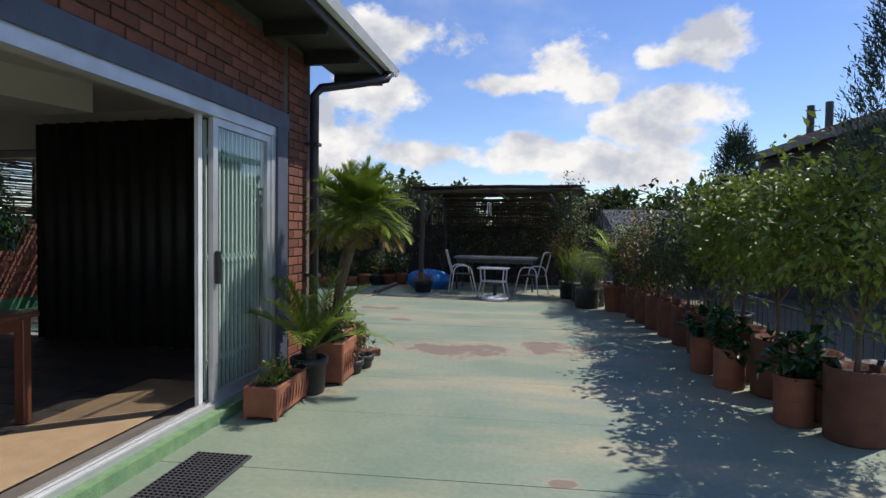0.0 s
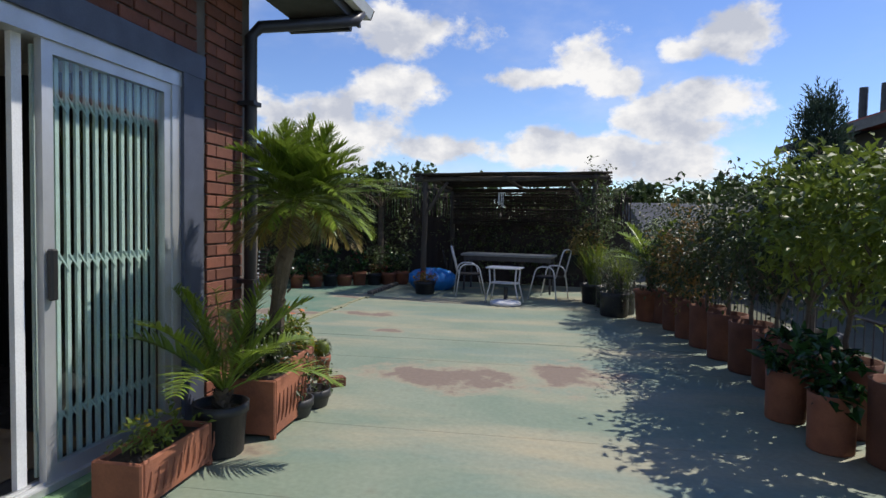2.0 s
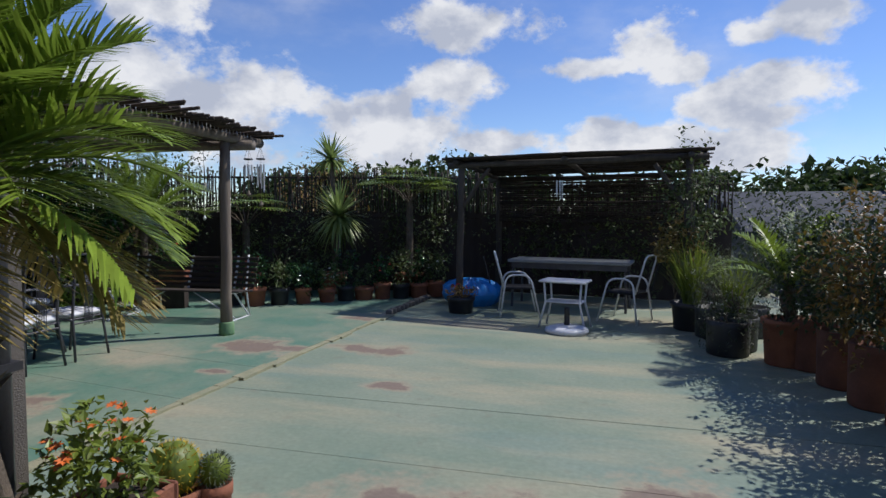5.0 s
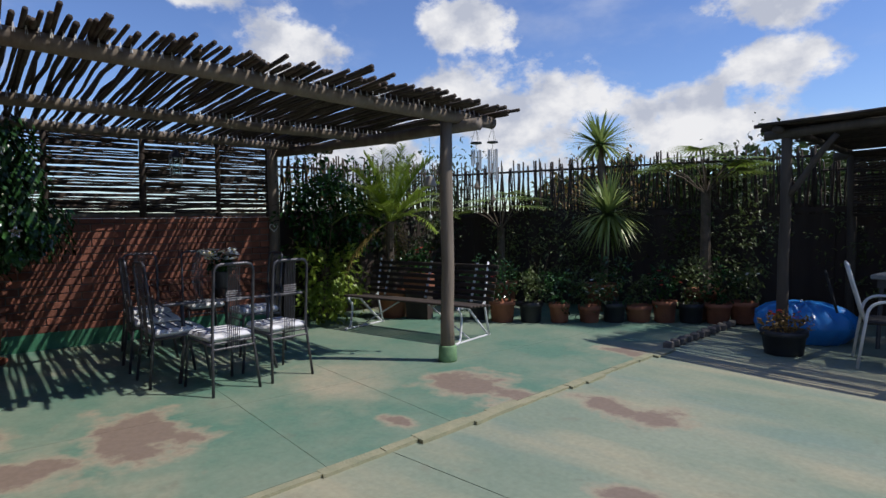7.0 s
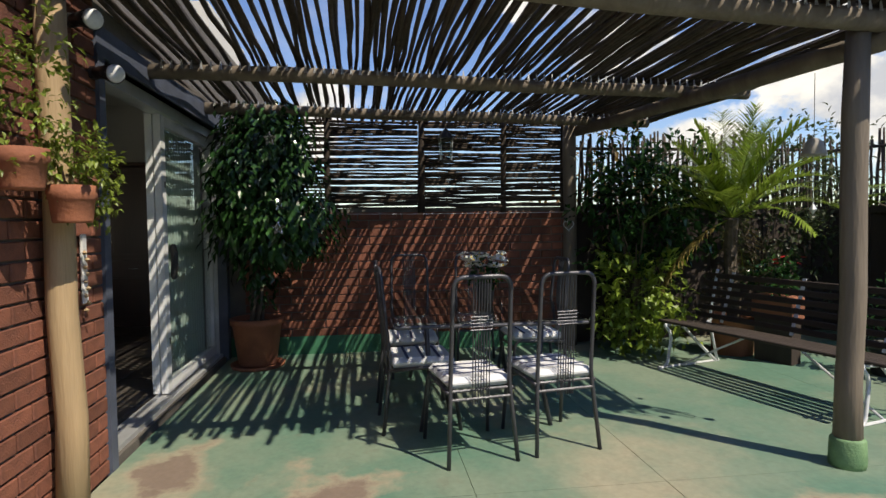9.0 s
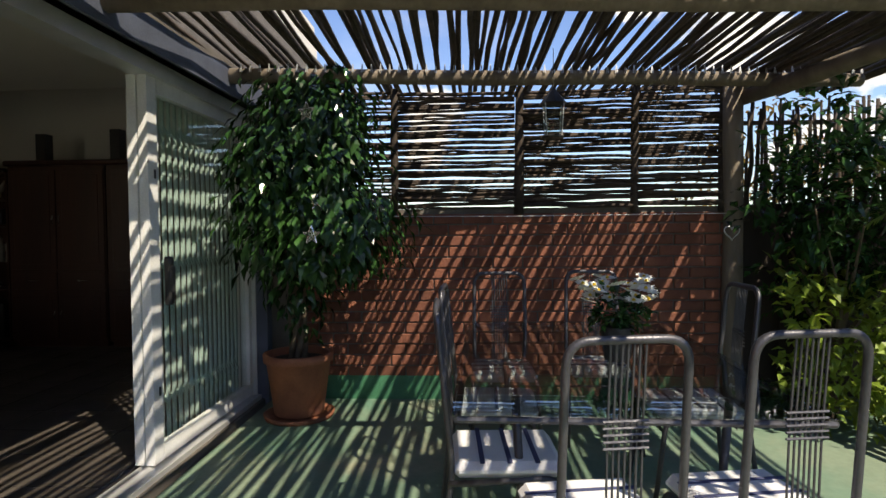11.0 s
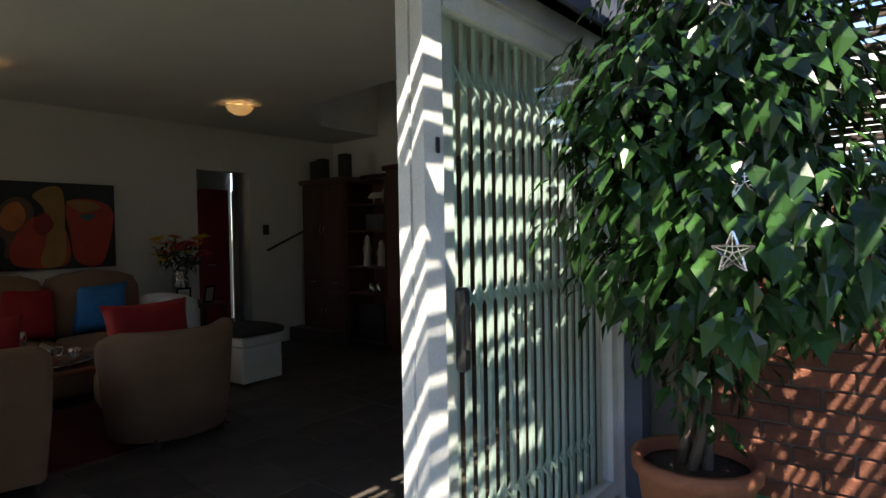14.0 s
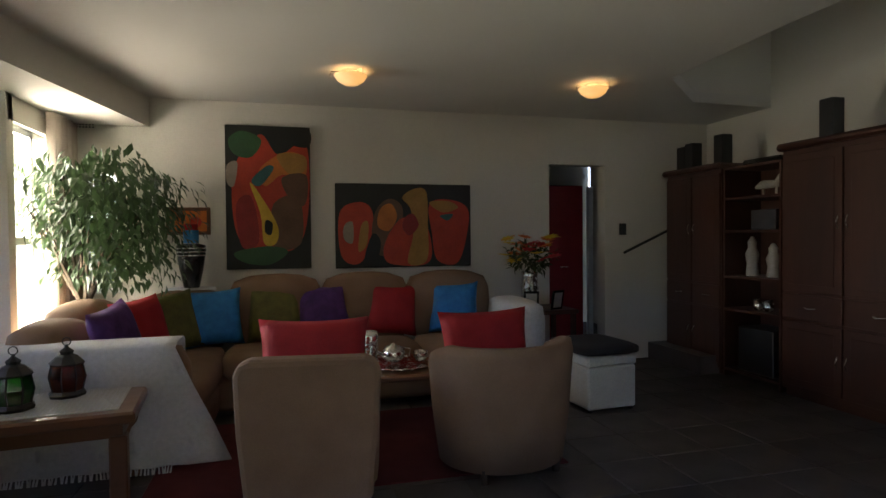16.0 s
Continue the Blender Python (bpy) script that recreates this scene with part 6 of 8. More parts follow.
blooms(ob, [(r.uniform(-0.15, 0.15), r.uniform(-0.15, 0.15), 0.38 + r.uniform(0, 0.04)) for _ in range(16)], 0.025, M_PETALRED, r)

# ---- hanging things ----
def wind_chime(x, y, z, tubes, length, label):
    ob = empty("wind_chime", label, "wind chime", pose(x, y, z))
    part("ring", Shape().turned([(0.05, 0.0), (0.055, 0.004), (0.055, 0.012), (0.05, 0.016), (0.01, 0.016)], 18), M_BLACK, ob)
    cord = Shape()
    for k in range(3):
        w = 2 * math.pi * k / 3
        cord.tube([(0.05 * math.cos(w), 0.05 * math.sin(w), 0.01), (0, 0, 0.16)], 0.0015, 4)
    part("cord", cord, M_BLACK, ob)
    for k in range(tubes):
        w = 2 * math.pi * k / tubes
        l = length * (1 - 0.06 * k)
        part("chime", Shape().tube([(0.045 * math.cos(w), 0.045 * math.sin(w), -0.06), (0.045 * math.cos(w), 0.045 * math.sin(w), -0.06 - l)], 0.0065, 8), M_ALU, ob)
    part("clapper", Shape().tube([(0, 0, 0), (0, 0, -length - 0.18)], 0.0015, 4).turned([(0.002, -length - 0.26), (0.03, -length - 0.22), (0.002, -length - 0.16)], 10), M_POLE, ob)


wind_chime(-3.72, 4.38, 2.1, 6, 0.2, "small silver wind chime hanging from the pergola beam")
wind_chime(-3.7, 4.58, 2.12, 6, 0.34, "long silver wind chime hanging from the pergola corner")
wind_chime(-0.5, 7.2, 2.02, 5, 0.28, "white wind chime hanging under the far shelter")
bell = empty("hanging_bell", "small grey bell-shaped ornament on a cord", "ornament", pose(-4.3, 4.25, 1.72))
part("bell", Shape().turned([(0.07, 0), (0.072, 0.01), (0.055, 0.05), (0.05, 0.08), (0.03, 0.1), (0.005, 0.11)], 16), M_STONEFIG, bell, "", True)
part("cord", Shape().tube([(0, 0, 0.1), (0, 0, 0.5)], 0.002, 4), M_BLACK, bell)
part("pendant", Shape().tube([(0, 0, 0), (0, 0, -0.3)], 0.0015, 4).turned([(0.002, -0.36), (0.022, -0.33), (0.002, -0.29)], 8), M_ALU, bell)
lan = empty("hanging_lantern", "glass and metal lantern hanging before the lath screen", "lantern", pose(-6.0, 2.2, 1.86))
part("base", Shape().turned([(0.06, 0), (0.065, 0.01), (0.055, 0.02), (0.01, 0.02)], 8), M_BLACK, lan)
part("roof", Shape().turned([(0.08, 0.2), (0.05, 0.24), (0.015, 0.28), (0.005, 0.3)], 8), M_BLACK, lan)
part("glass", Shape().turned([(0.045, 0.02), (0.06, 0.1), (0.055, 0.2), (0.05, 0.2), (0.05, 0.1), (0.04, 0.025)], 10), M_GLASS, lan, "clear lantern glass")
for k in range(4):
    w = math.pi / 4 + math.pi / 2 * k
    part("corner_bar", Shape().tube([(0.06 * math.cos(w), 0.06 * math.sin(w), 0.01), (0.075 * math.cos(w), 0.075 * math.sin(w), 0.2)], 0.004, 5), M_ALU, lan)
part("hanger", Shape().tube([(0, 0, 0.29), (0, 0, 0.52)], 0.0025, 4), M_BLACK, lan)
heart = Shape()
pts = []
for k in range(25):
    w = 2 * math.pi * k / 24
    pts.append((0, 0.0035 * 16 * math.sin(w) ** 3, 0.0035 * (13 * math.cos(w) - 5 * math.cos(2 * w) - 2 * math.cos(3 * w) - math.cos(4 * w))))
single("wire_heart", heart.tube(pts, 0.005, 6), M_ALU, "small pale wire heart hung on the pole", "ornament", m=pose(-6.93, 3.62, 1.3))

# ---- on the house wall ----
def spot(x, z, tilt):
    ob = empty("spotlight", "white outdoor spotlight on the brick wall", "lamp", pose(x, YN, z))
    part("bracket", Shape().box((-0.03, -0.01, -0.03), (0.03, 0.04, 0.03), bevel=0.01), M_BLACK, ob)
    part("housing", Shape().tube([(0, 0.03, 0), (0.06, 0.1, -0.01), (0.12, 0.17, -0.03)], [0.03, 0.035, 0.05], 12), M_BLACK, ob, "", True)
    part("lens", Shape().tube([(0.118, 0.167, -0.029), (0.13, 0.18, -0.033)], [0.048, 0.04], 16), M_WHITEPLASTIC, ob, "pale round lens", True)


spot(-4.02, 2.31, 0)
spot(-4.24, 2.12, 0)
for i, (x, y, z, m_, h) in enumerate(((-3.33, 0.28, 1.47, M_LEAF_CITRUS, 0.3), (-3.56, 0.34, 1.35, M_LEAF_CITRUS, 0.12))):
    r = random.Random(230 + i)
    ob = empty("hanging_pot", ("terracotta pot of dry yellowing herbs hung on the post", "red pot of trailing succulents hung on the post")[i], "potted plant", pose(x, y, z))
    round_pot(ob, (0, 0, 0), 0.085, 0.15, M_TERRA)
    part("hook", Shape().tube([(0.0, -0.2, 0.2), (0, -0.1, 0.17), (0, -0.09, 0.1)], 0.004, 5), M_STEEL, ob)
    part("leaves", crown_leaves(Shape(), (-0.02, 0.02, 0.17 + h * 0.7), (0.15, 0.13, h), 70, 8, 0.035, 0.018, r, 0.35, 0.3), m_, ob)
    if i:
        part("trailing_leaves", crown_leaves(Shape(), (-0.14, 0.03, 0.12), (0.12, 0.09, 0.13), 46, 8, 0.03, 0.018, r, 0.4, 0.4), M_LEAF_CITRUS, ob)
tt = empty("macrame_hanger", "beaded cream macrame strip hanging on the brick wall", "ornament", pose(-4.05, YN + 0.02, 0.9))
part("strip", Shape().box((-0.025, -0.005, 0.06), (0.025, 0.008, 0.4), bevel=0.004), M_THROW, tt)
for k in range(9):
    part("bead", Shape().turned([(0.004, 0), (0.014, 0.01), (0.004, 0.02)], 8, (0.012 * (-1) ** k, 0.012, 0.02 + k * 0.035)), M_POLENEW, tt)

# doormat
dm = empty("doormat", "worn grey ribbed rubber doormat on the terrace", "mat", TURN @ pose(-1.69, -2.57, 0.0, 0, 0, -1))
part("base", Shape().box((-0.18, -0.36, 0), (0.18, 0.36, 0.012), bevel=0.004), M_MAT, dm)
for i in range(11):
    for k in range(22):
        x, y = -0.155 + i * 0.031, -0.336 + k * 0.032
        part("stud", Shape().box((x - 0.009, y - 0.005, 0.012), (x + 0.009, y + 0.005, 0.02)), M_MAT, dm)

# ---- living room ----
FI = FLOOR_IN


def weld(vs, fs):
    """Joins points that lie in one place."""
    seen, out, to = {}, [], []
    for p in vs:
        k = tuple(round(c, 5) for c in p)
        if k not in seen:
            seen[k] = len(out)
            out.append(p)
        to.append(seen[k])
    faces = []
    for f in fs:
        g = list(dict.fromkeys(to[i] for i in f))
        if len(g) > 2:
            faces.append(tuple(g))
    return out, faces


def soft_box(lo, hi, bulge=0.03, n=5):
    """A padded block with rounded, slightly swollen sides."""
    s = Shape()
    c = [(a + b) / 2 for a, b in zip(lo, hi)]
    h = [(b - a) / 2 for a, b in zip(lo, hi)]
    vs, fs = [], []
    def pt(u, v, w):
        q = [u, v, w]
        m4 = (abs(u) ** 8 + abs(v) ** 8 + abs(w) ** 8) ** (1 / 8)
        q = [k / m4 if m4 else 0 for k in q]
        o = [1 + bulge / hh * (1 - q[(i + 1) % 3] ** 2) * (1 - q[(i + 2) % 3] ** 2) for i, hh in enumerate(h)]
        return tuple(cc + hh * k * oo for cc, hh, k, oo in zip(c, h, q, o))
    g = [-1 + 2 * i / n for i in range(n + 1)]
    for ax in range(3):
        for sg in (-1, 1):
            k = len(vs)
            for a in g:
                for b in g:
                    q = [0, 0, 0]
                    q[ax], q[(ax + 1) % 3], q[(ax + 2) % 3] = sg, a, b
                    vs.append(pt(*q))
            for i in range(n):
                for j in range(n):
                    f = (k + i * (n + 1) + j, k + (i + 1) * (n + 1) + j, k + (i + 1) * (n + 1) + j + 1, k + i * (n + 1) + j + 1)
                    fs.append(f if sg > 0 else f[::-1])
    return s.add(*weld(vs, fs))


def pillow_shape(w, h, t, n=10):
    """A square cushion with drawn-out corners, standing upright."""
    vs, fs = [], []
    for side in (-1, 1):
        k = len(vs)
        for i in range(n + 1):
            for j in range(n + 1):
                u, v = -1 + 2 * i / n, -1 + 2 * j / n
                pinch = 1 - 0.09 * (1 - u * u) * abs(v) ** 3 
                pin2 = 1 - 0.09 * (1 - v * v) * abs(u) ** 3
                d = ((1 - u ** 4) * (1 - v ** 4)) ** 0.6
                vs.append((u * w / 2 * pin2, side * t / 2 * d, h / 2 + v * h / 2 * pinch))
        for i in range(n):
            for j in range(n):
                f = (k + i * (n + 1) + j, k + (i + 1) * (n + 1) + j, k + (i + 1) * (n + 1) + j + 1, k + i * (n + 1) + j + 1)
                fs.append(f if side < 0 else f[::-1])
    return Shape().add(*weld(vs, fs))


def scatter(m, material, label, size=0.46):
    single("cushion", pillow_shape(size, size, 0.17), material, label, "cushion", "scatter cushions", smooth=True, m=m)


# corner sofa along the picture wall and the window side
sofa = empty("corner_sofa", "large tan suede corner sofa with loose cushions", "sofa", pose(0, 0, FI))
part("base", soft_box((-6.75, -4.75, 0.05), (-3.9, -3.95, 0.3), 0.0), M_SUEDE, sofa, "", True)
part("base", soft_box((-4.3, -4.75, 0.05), (-3.15, -3.2, 0.3), 0.0), M_SUEDE, sofa, "", True)
for k in range(3):
    x = -6.58 + k * 0.76
    part("seat_cushion", soft_box((x, -4.55, 0.28), (x + 0.74, -3.92, 0.47), 0.02), M_SUEDE, sofa, "", True)
    part("back_cushion", soft_box((x + 0.01, -4.8, 0.42), (x + 0.73, -4.55, 0.98), 0.045), M_SUEDE, sofa, "", True)
part("seat_cushion", soft_box((-4.3, -4.6, 0.28), (-3.55, -3.25, 0.46), 0.02), M_SUEDE, sofa, "", True)
part("back_cushion", soft_box((-4.28, -4.8, 0.42), (-3.7, -4.55, 0.88), 0.03), M_SUEDE, sofa, "", True)
part("back_cushion", soft_box((-3.52, -4.5, 0.42), (-3.22, -3.85, 0.86), 0.04), M_SUEDE, sofa, "", True)
part("back_cushion", soft_box((-3.52, -3.86, 0.42), (-3.22, -3.3, 0.8), 0.04), M_SUEDE, sofa, "", True)
part("armrest", soft_box((-6.85, -4.75, 0.05), (-6.62, -3.95, 0.74), 0.02), M_SUEDE, sofa, "", True)
part("armrest", soft_box((-4.2, -3.4, 0.05), (-3.1, -3.14, 0.7), 0.02), M_SUEDE, sofa, "", True)
for x, y, a, tilt, m_, lab in ((-4.22, -4.4, 10, -14, M_BLUECLOTH, "turquoise blue embroidered scatter cushion"), (-4.69, -4.5, 6, -12, M_OLIVE, "olive green embroidered scatter cushion"),
                         (-5.09, -4.5, -4, -12, M_PURPLE, "purple embroidered scatter cushion"), (-5.65, -4.5, 2, -12, M_RED, "red embroidered scatter cushion"), (-6.22, -4.48, -6, -12, M_BLUECLOTH, "bright blue embroidered scatter cushion"),
                         (-3.98, -4.22, 40, -14, M_OLIVE, "olive green cushion in the sofa corner"), (-3.85, -3.95, 62, -14, M_RED, "red cushion against the sofa corner"), (-3.8, -3.62, 80, -16, M_PURPLE, "purple cushion on the side of the sofa")):
    scatter(pose(x, y, FI + 0.47, 0, 0, a) @ pose(0, 0, 0, tilt * -1, 7 * math.sin(37 * x + 11 * y), 0), m_, lab)


def throw(lo, hi, label, seed):
    """A woven throw hanging over an arm, with a fringe."""
    r = random.Random(seed)
    ob = empty("throw", label, "blanket", pose(0, 0, FI))
    (x0, y0), (x1, y1, z) = lo, hi
    vs, fs, nx = [], [], 14
    prof = [(y0 - 0.02, z * 0.55), (y0 - 0.015, z), (y0 + 0.05, z + 0.03), (y1 - 0.06, z + 0.035), (y1 + 0.03, z + 0.01), (y1 + 0.05, z * 0.7), (y1 + 0.06, z * 0.4), (y1 + 0.08, 0.05)]
    for side in (0, 1):
        for i in range(nx + 1):
            x = x0 + (x1 - x0) * i / nx
            for k, (y, zz) in enumerate(prof):
                wv = 0.012 * math.sin(x * 34 + k) * (k > 4)
                flare = -0.3 * ((k - 4) / 3) * ((x0 - x) / (x0 - x1)) ** 2 if k > 4 else 0
                vs.append((x + flare, y + wv - 0.006 * side * (k > 2), zz - 0.006 * side))
    m_ = len(prof)
    for side in (0, 1):
        o = side * (nx + 1) * m_
        for i in range(nx):
            for k in range(m_ - 1):
                f = (o + i * m_ + k, o + (i + 1) * m_ + k, o + (i + 1) * m_ + k + 1, o + i * m_ + k + 1)
                fs.append(f if side else f[::-1])
    o = (nx + 1) * m_
    for i in range(nx):
        for k in (0, m_ - 1):
            fs.append((i * m_ + k, (i + 1) * m_ + k, o + (i + 1) * m_ + k, o + i * m_ + k))
    for i in (0, nx):
        for k in range(m_ - 1):
            fs.append((i * m_ + k, i * m_ + k + 1, o + i * m_ + k + 1, o + i * m_ + k))
    part("cloth", Shape().add(vs, fs), M_THROW, ob, "", True)
    fringe = Shape()
    for i in range(60):
        x = x0 + (x1 - x0) * i / 60
        fringe.tube([(x, prof[-1][0], 0.06), (x + r.uniform(-0.01, 0.01), prof[-1][0] + 0.01, 0.012)], [0.004, 0.007], 4)
    tagged(part("fringe", fringe, M_THROW, ob, "knotted fringe"), kind="stuff")


throw((-3.12, -3.42), (-4.16, -3.12, 0.7), "white woven throw hanging over the sofa arm", 301)
ob = empty("throw", "white throw draped over the far sofa arm", "blanket", pose(0, 0, FI))
part("cloth", soft_box((-6.87, -4.7, 0.18), (-6.58, -3.93, 0.77), 0.01), M_THROW, ob, "", True)


def tub_chair(m):
    ob = empty("tub_chair", "rounded tan suede tub chair seen from behind", "armchair", m)
    n = 26
    vs, fs = [], []
    for i in range(n + 1):
        w = math.pi * (1.08 + -1.16 * i / n) 
        cx, cy = math.cos(w), math.sin(w)
        top = 0.73 - 0.14 * max(0, -cy + 0.25) 
        for rad, z, fl in ((0.33, 0.06, 0), (0.36, 0.3, 0), (0.385, top - 0.05, 0), (0.375, top, 0), (0.33, top + 0.005, 0), (0.29, top - 0.05, 0), (0.28, 0.3, 0), (0.27, 0.06, 0)):
            vs.append((rad * cx, rad * 0.95 * cy, z))
    for i in range(n):
        for k in range(8):
            j = (k + 1) % 8
            fs.append((i * 8 + k, i * 8 + j, (i + 1) * 8 + j, (i + 1) * 8 + k))
    fs += [tuple(range(8)), tuple(n * 8 + k for k in range(7, -1, -1))]
    part("shell", Shape().add(vs, fs), M_SUEDE, ob, "", True)
    part("seat", soft_box((-0.27, -0.38, 0.2), (0.27, 0.2, 0.45), 0.03), M_SUEDE, ob, "", True)
    for sx, sy in ((-0.22, -0.25), (0.22, -0.25), (-0.2, 0.22), (0.2, 0.22)):
        part("leg", Shape().tube([(sx, sy, 0), (sx, sy, 0.08)], [0.02, 0.028], 8), M_DARKWOOD, ob)
    return ob


def square_chair(m):
    """A low easy chair with a flat, soft-cornered upholstered back."""
    ob = empty("easy_chair", "tan suede easy chair with a straight padded back", "armchair", m)
    part("backrest", Shape().prism([(-0.3, 0.06), (0.3, 0.06), (0.335, 0.4), (0.345, 0.68), (0.325, 0.735), (0.27, 0.755), (-0.27, 0.755), (-0.325, 0.735), (-0.345, 0.68), (-0.335, 0.4)], "y", 0.24, 0.38), M_SUEDE, ob, "", False, bevel=0.03)
    for sx in (-1, 1):
        part("armrest", soft_box((sx * 0.27 - 0.06, -0.38, 0.06), (sx * 0.27 + 0.06, 0.23, 0.56), 0.01), M_SUEDE, ob, "", True)
    part("seat", soft_box((-0.21, -0.4, 0.16), (0.21, 0.22, 0.43), 0.02), M_SUEDE, ob, "", True)
    for sx in (-0.26, 0.26):
        for sy in (-0.3, 0.31):
            part("leg", Shape().tube([(sx, sy, 0), (sx, sy, 0.08)], [0.02, 0.028], 8), M_DARKWOOD, ob)


square_chair(pose(-4.92, -2.66, FI, 0, 0, -8))
tub_chair(pose(-5.98, -2.68, FI, 0, 0, 8) @ Matrix.Diagonal((1.12, 1.05, 1.0, 1.0)))
for x, y, a in ((-4.92, -2.8, -6), (-5.98, -2.86, 8)):
    single("cushion", pillow_shape(0.62, 0.46, 0.16), M_RED, "plain red cushion standing in the easy chair", "cushion", "chair cushions", smooth=True, m=pose(x, y, FI + 0.42, 12, 0, a))

# coffee table with silver ware on a red rug
single("rug", Shape().box((-6.35, -3.85, 0), (-4.05, -2.55, 0.012), bevel=0.004), M_RUGRED, "dark red rug under the coffee table", "rug", m=pose(0, 0, FI))
ct = empty("coffee_table", "low dark wooden coffee table", "table", pose(-5.5, -3.4, FI + 0.012))
part("tabletop", Shape().box((-0.5, -0.32, 0.4), (0.5, 0.32, 0.44), bevel=0.01), M_TABLEWOOD, ct)
for sx in (-1, 1):
    for sy in (-1, 1):
        part("leg", Shape().box((sx * 0.44 - 0.03, sy * 0.27 - 0.03, 0), (sx * 0.44 + 0.03, sy * 0.27 + 0.03, 0.4)), M_TABLEWOOD, ct)
zt = FI + 0.452
tray = empty("tea_tray", "round silver tray on the coffee table", "tray", pose(-5.52, -3.4, zt))
part("plate", Shape().turned([(0.18, 0), (0.24, 0.012), (0.25, 0.022), (0.24, 0.022), (0.18, 0.008), (0.01, 0.008)], 28), M_SILVER, tray, "", True)
jug = empty("candle_holder", "tall pierced silver candle holder", "candle holder", pose(-5.3, -3.28, zt + 0.02))
part("body", Shape().turned([(0.05, 0), (0.055, 0.02), (0.048, 0.1), (0.055, 0.2), (0.05, 0.24), (0.04, 0.24), (0.035, 0.02)], 18), M_SILVER, jug, "", True)
pot = empty("teapot", "small round silver teapot on the tray", "teapot", pose(-5.48, -3.42, zt + 0.022))
part("body", Shape().turned([(0.04, 0), (0.075, 0.03), (0.08, 0.06), (0.06, 0.1), (0.03, 0.115), (0.01, 0.13)], 18), M_SILVER, pot, "", True)
part("spout", Shape().tube([(0.07, 0, 0.05), (0.11, 0, 0.07), (0.125, 0, 0.1)], [0.014, 0.01, 0.008], 8), M_SILVER, pot, "", True)
part("handle", Shape().tube([(-0.07, 0, 0.09), (-0.12, 0, 0.08), (-0.11, 0, 0.03), (-0.07, 0, 0.03)], 0.006, 6), M_SILVER, pot, "", True)
cup = empty("cup", "small silver cup on the tray", "cup", pose(-5.66, -3.38, zt + 0.022))
part("body", Shape().turned([(0.025, 0), (0.045, 0.03), (0.05, 0.07), (0.045, 0.07), (0.04, 0.02)], 16), M_SILVER, cup, "", True)

# lantern table near the door
lt = empty("lantern_table", "square brown wooden side table with an inset patterned top", "table", pose(-3.6, -2.82, FI, 0, 0, 6))
part("tabletop", Shape().box((-0.44, -0.31, 0.44), (0.44, 0.31, 0.5), bevel=0.012), M_TABLEWOOD, lt)
part("inset", Shape().box((-0.36, -0.24, 0.499), (0.36, 0.24, 0.5035)), M_CREAM, lt, "cream lattice-patterned inset")
weave = Shape()
for i in range(30):
    x = -0.35 + i * 0.024
    weave.box((x, -0.235, 0.503), (x + 0.006, 0.235, 0.5055))
for i in range(19):
    y = -0.23 + i * 0.024
    weave.box((-0.355, y, 0.5052), (0.355, y + 0.006, 0.507))
tagged(part("lattice", weave, M_THROW, lt), kind="stuff")
part("apron", Shape().box((-0.38, -0.26, 0.37), (0.38, 0.26, 0.44)), M_TABLEWOOD, lt)
for sx in (-1, 1):
    for sy in (-1, 1):
        part("leg", Shape().box((sx * 0.36 - 0.04, sy * 0.24 - 0.04, 0), (sx * 0.36 + 0.04, sy * 0.24 + 0.04, 0.38), bevel=0.008), M_TABLEWOOD, lt)


def moroccan_lantern(x, y, glass_col, label, s=1.0):
    ob = empty("table_lantern", label, "lantern", pose(x, y, FI + 0.508) @ Matrix.Scale(s, 4), "table lanterns")
    gm = glass("lantern_glass", glass_col, 0.05)
    part("base", Shape().turned([(0.085, 0), (0.09, 0.015), (0.075, 0.03), (0.01, 0.03)], 8), M_BLACK, ob)
    part("glass", Shape().turned([(0.068, 0.03), (0.085, 0.1), (0.07, 0.165), (0.064, 0.165), (0.078, 0.1), (0.062, 0.035)], 8), gm, ob, "coloured lantern glass")
    for k in range(8):
        w = 2 * math.pi * k / 8
        c_, s_ = math.cos(w), math.sin(w)
        part("bar", Shape().tube([(0.07 * c_, 0.07 * s_, 0.02), (0.088 * c_, 0.088 * s_, 0.1), (0.073 * c_, 0.073 * s_, 0.17)], 0.0035, 5), M_BLACK, ob)
    part("roof", Shape().turned([(0.08, 0.165), (0.085, 0.175), (0.05, 0.21), (0.028, 0.22), (0.035, 0.235), (0.012, 0.255), (0.004, 0.27)], 8), M_BLACK, ob)
    part("ring", Shape().tube([(0.02 * math.cos(a), 0, 0.285 + 0.02 * math.sin(a)) for a in np.linspace(0, 6.28, 13)], 0.003, 5), M_BLACK, ob)


moroccan_lantern(-3.5, -2.74, (0.04, 0.42, 0.1), "green glass lantern with black metalwork")
moroccan_lantern(-3.66, -2.95, (0.55, 0.2, 0.05), "amber glass lantern with black metalwork", 1.0)

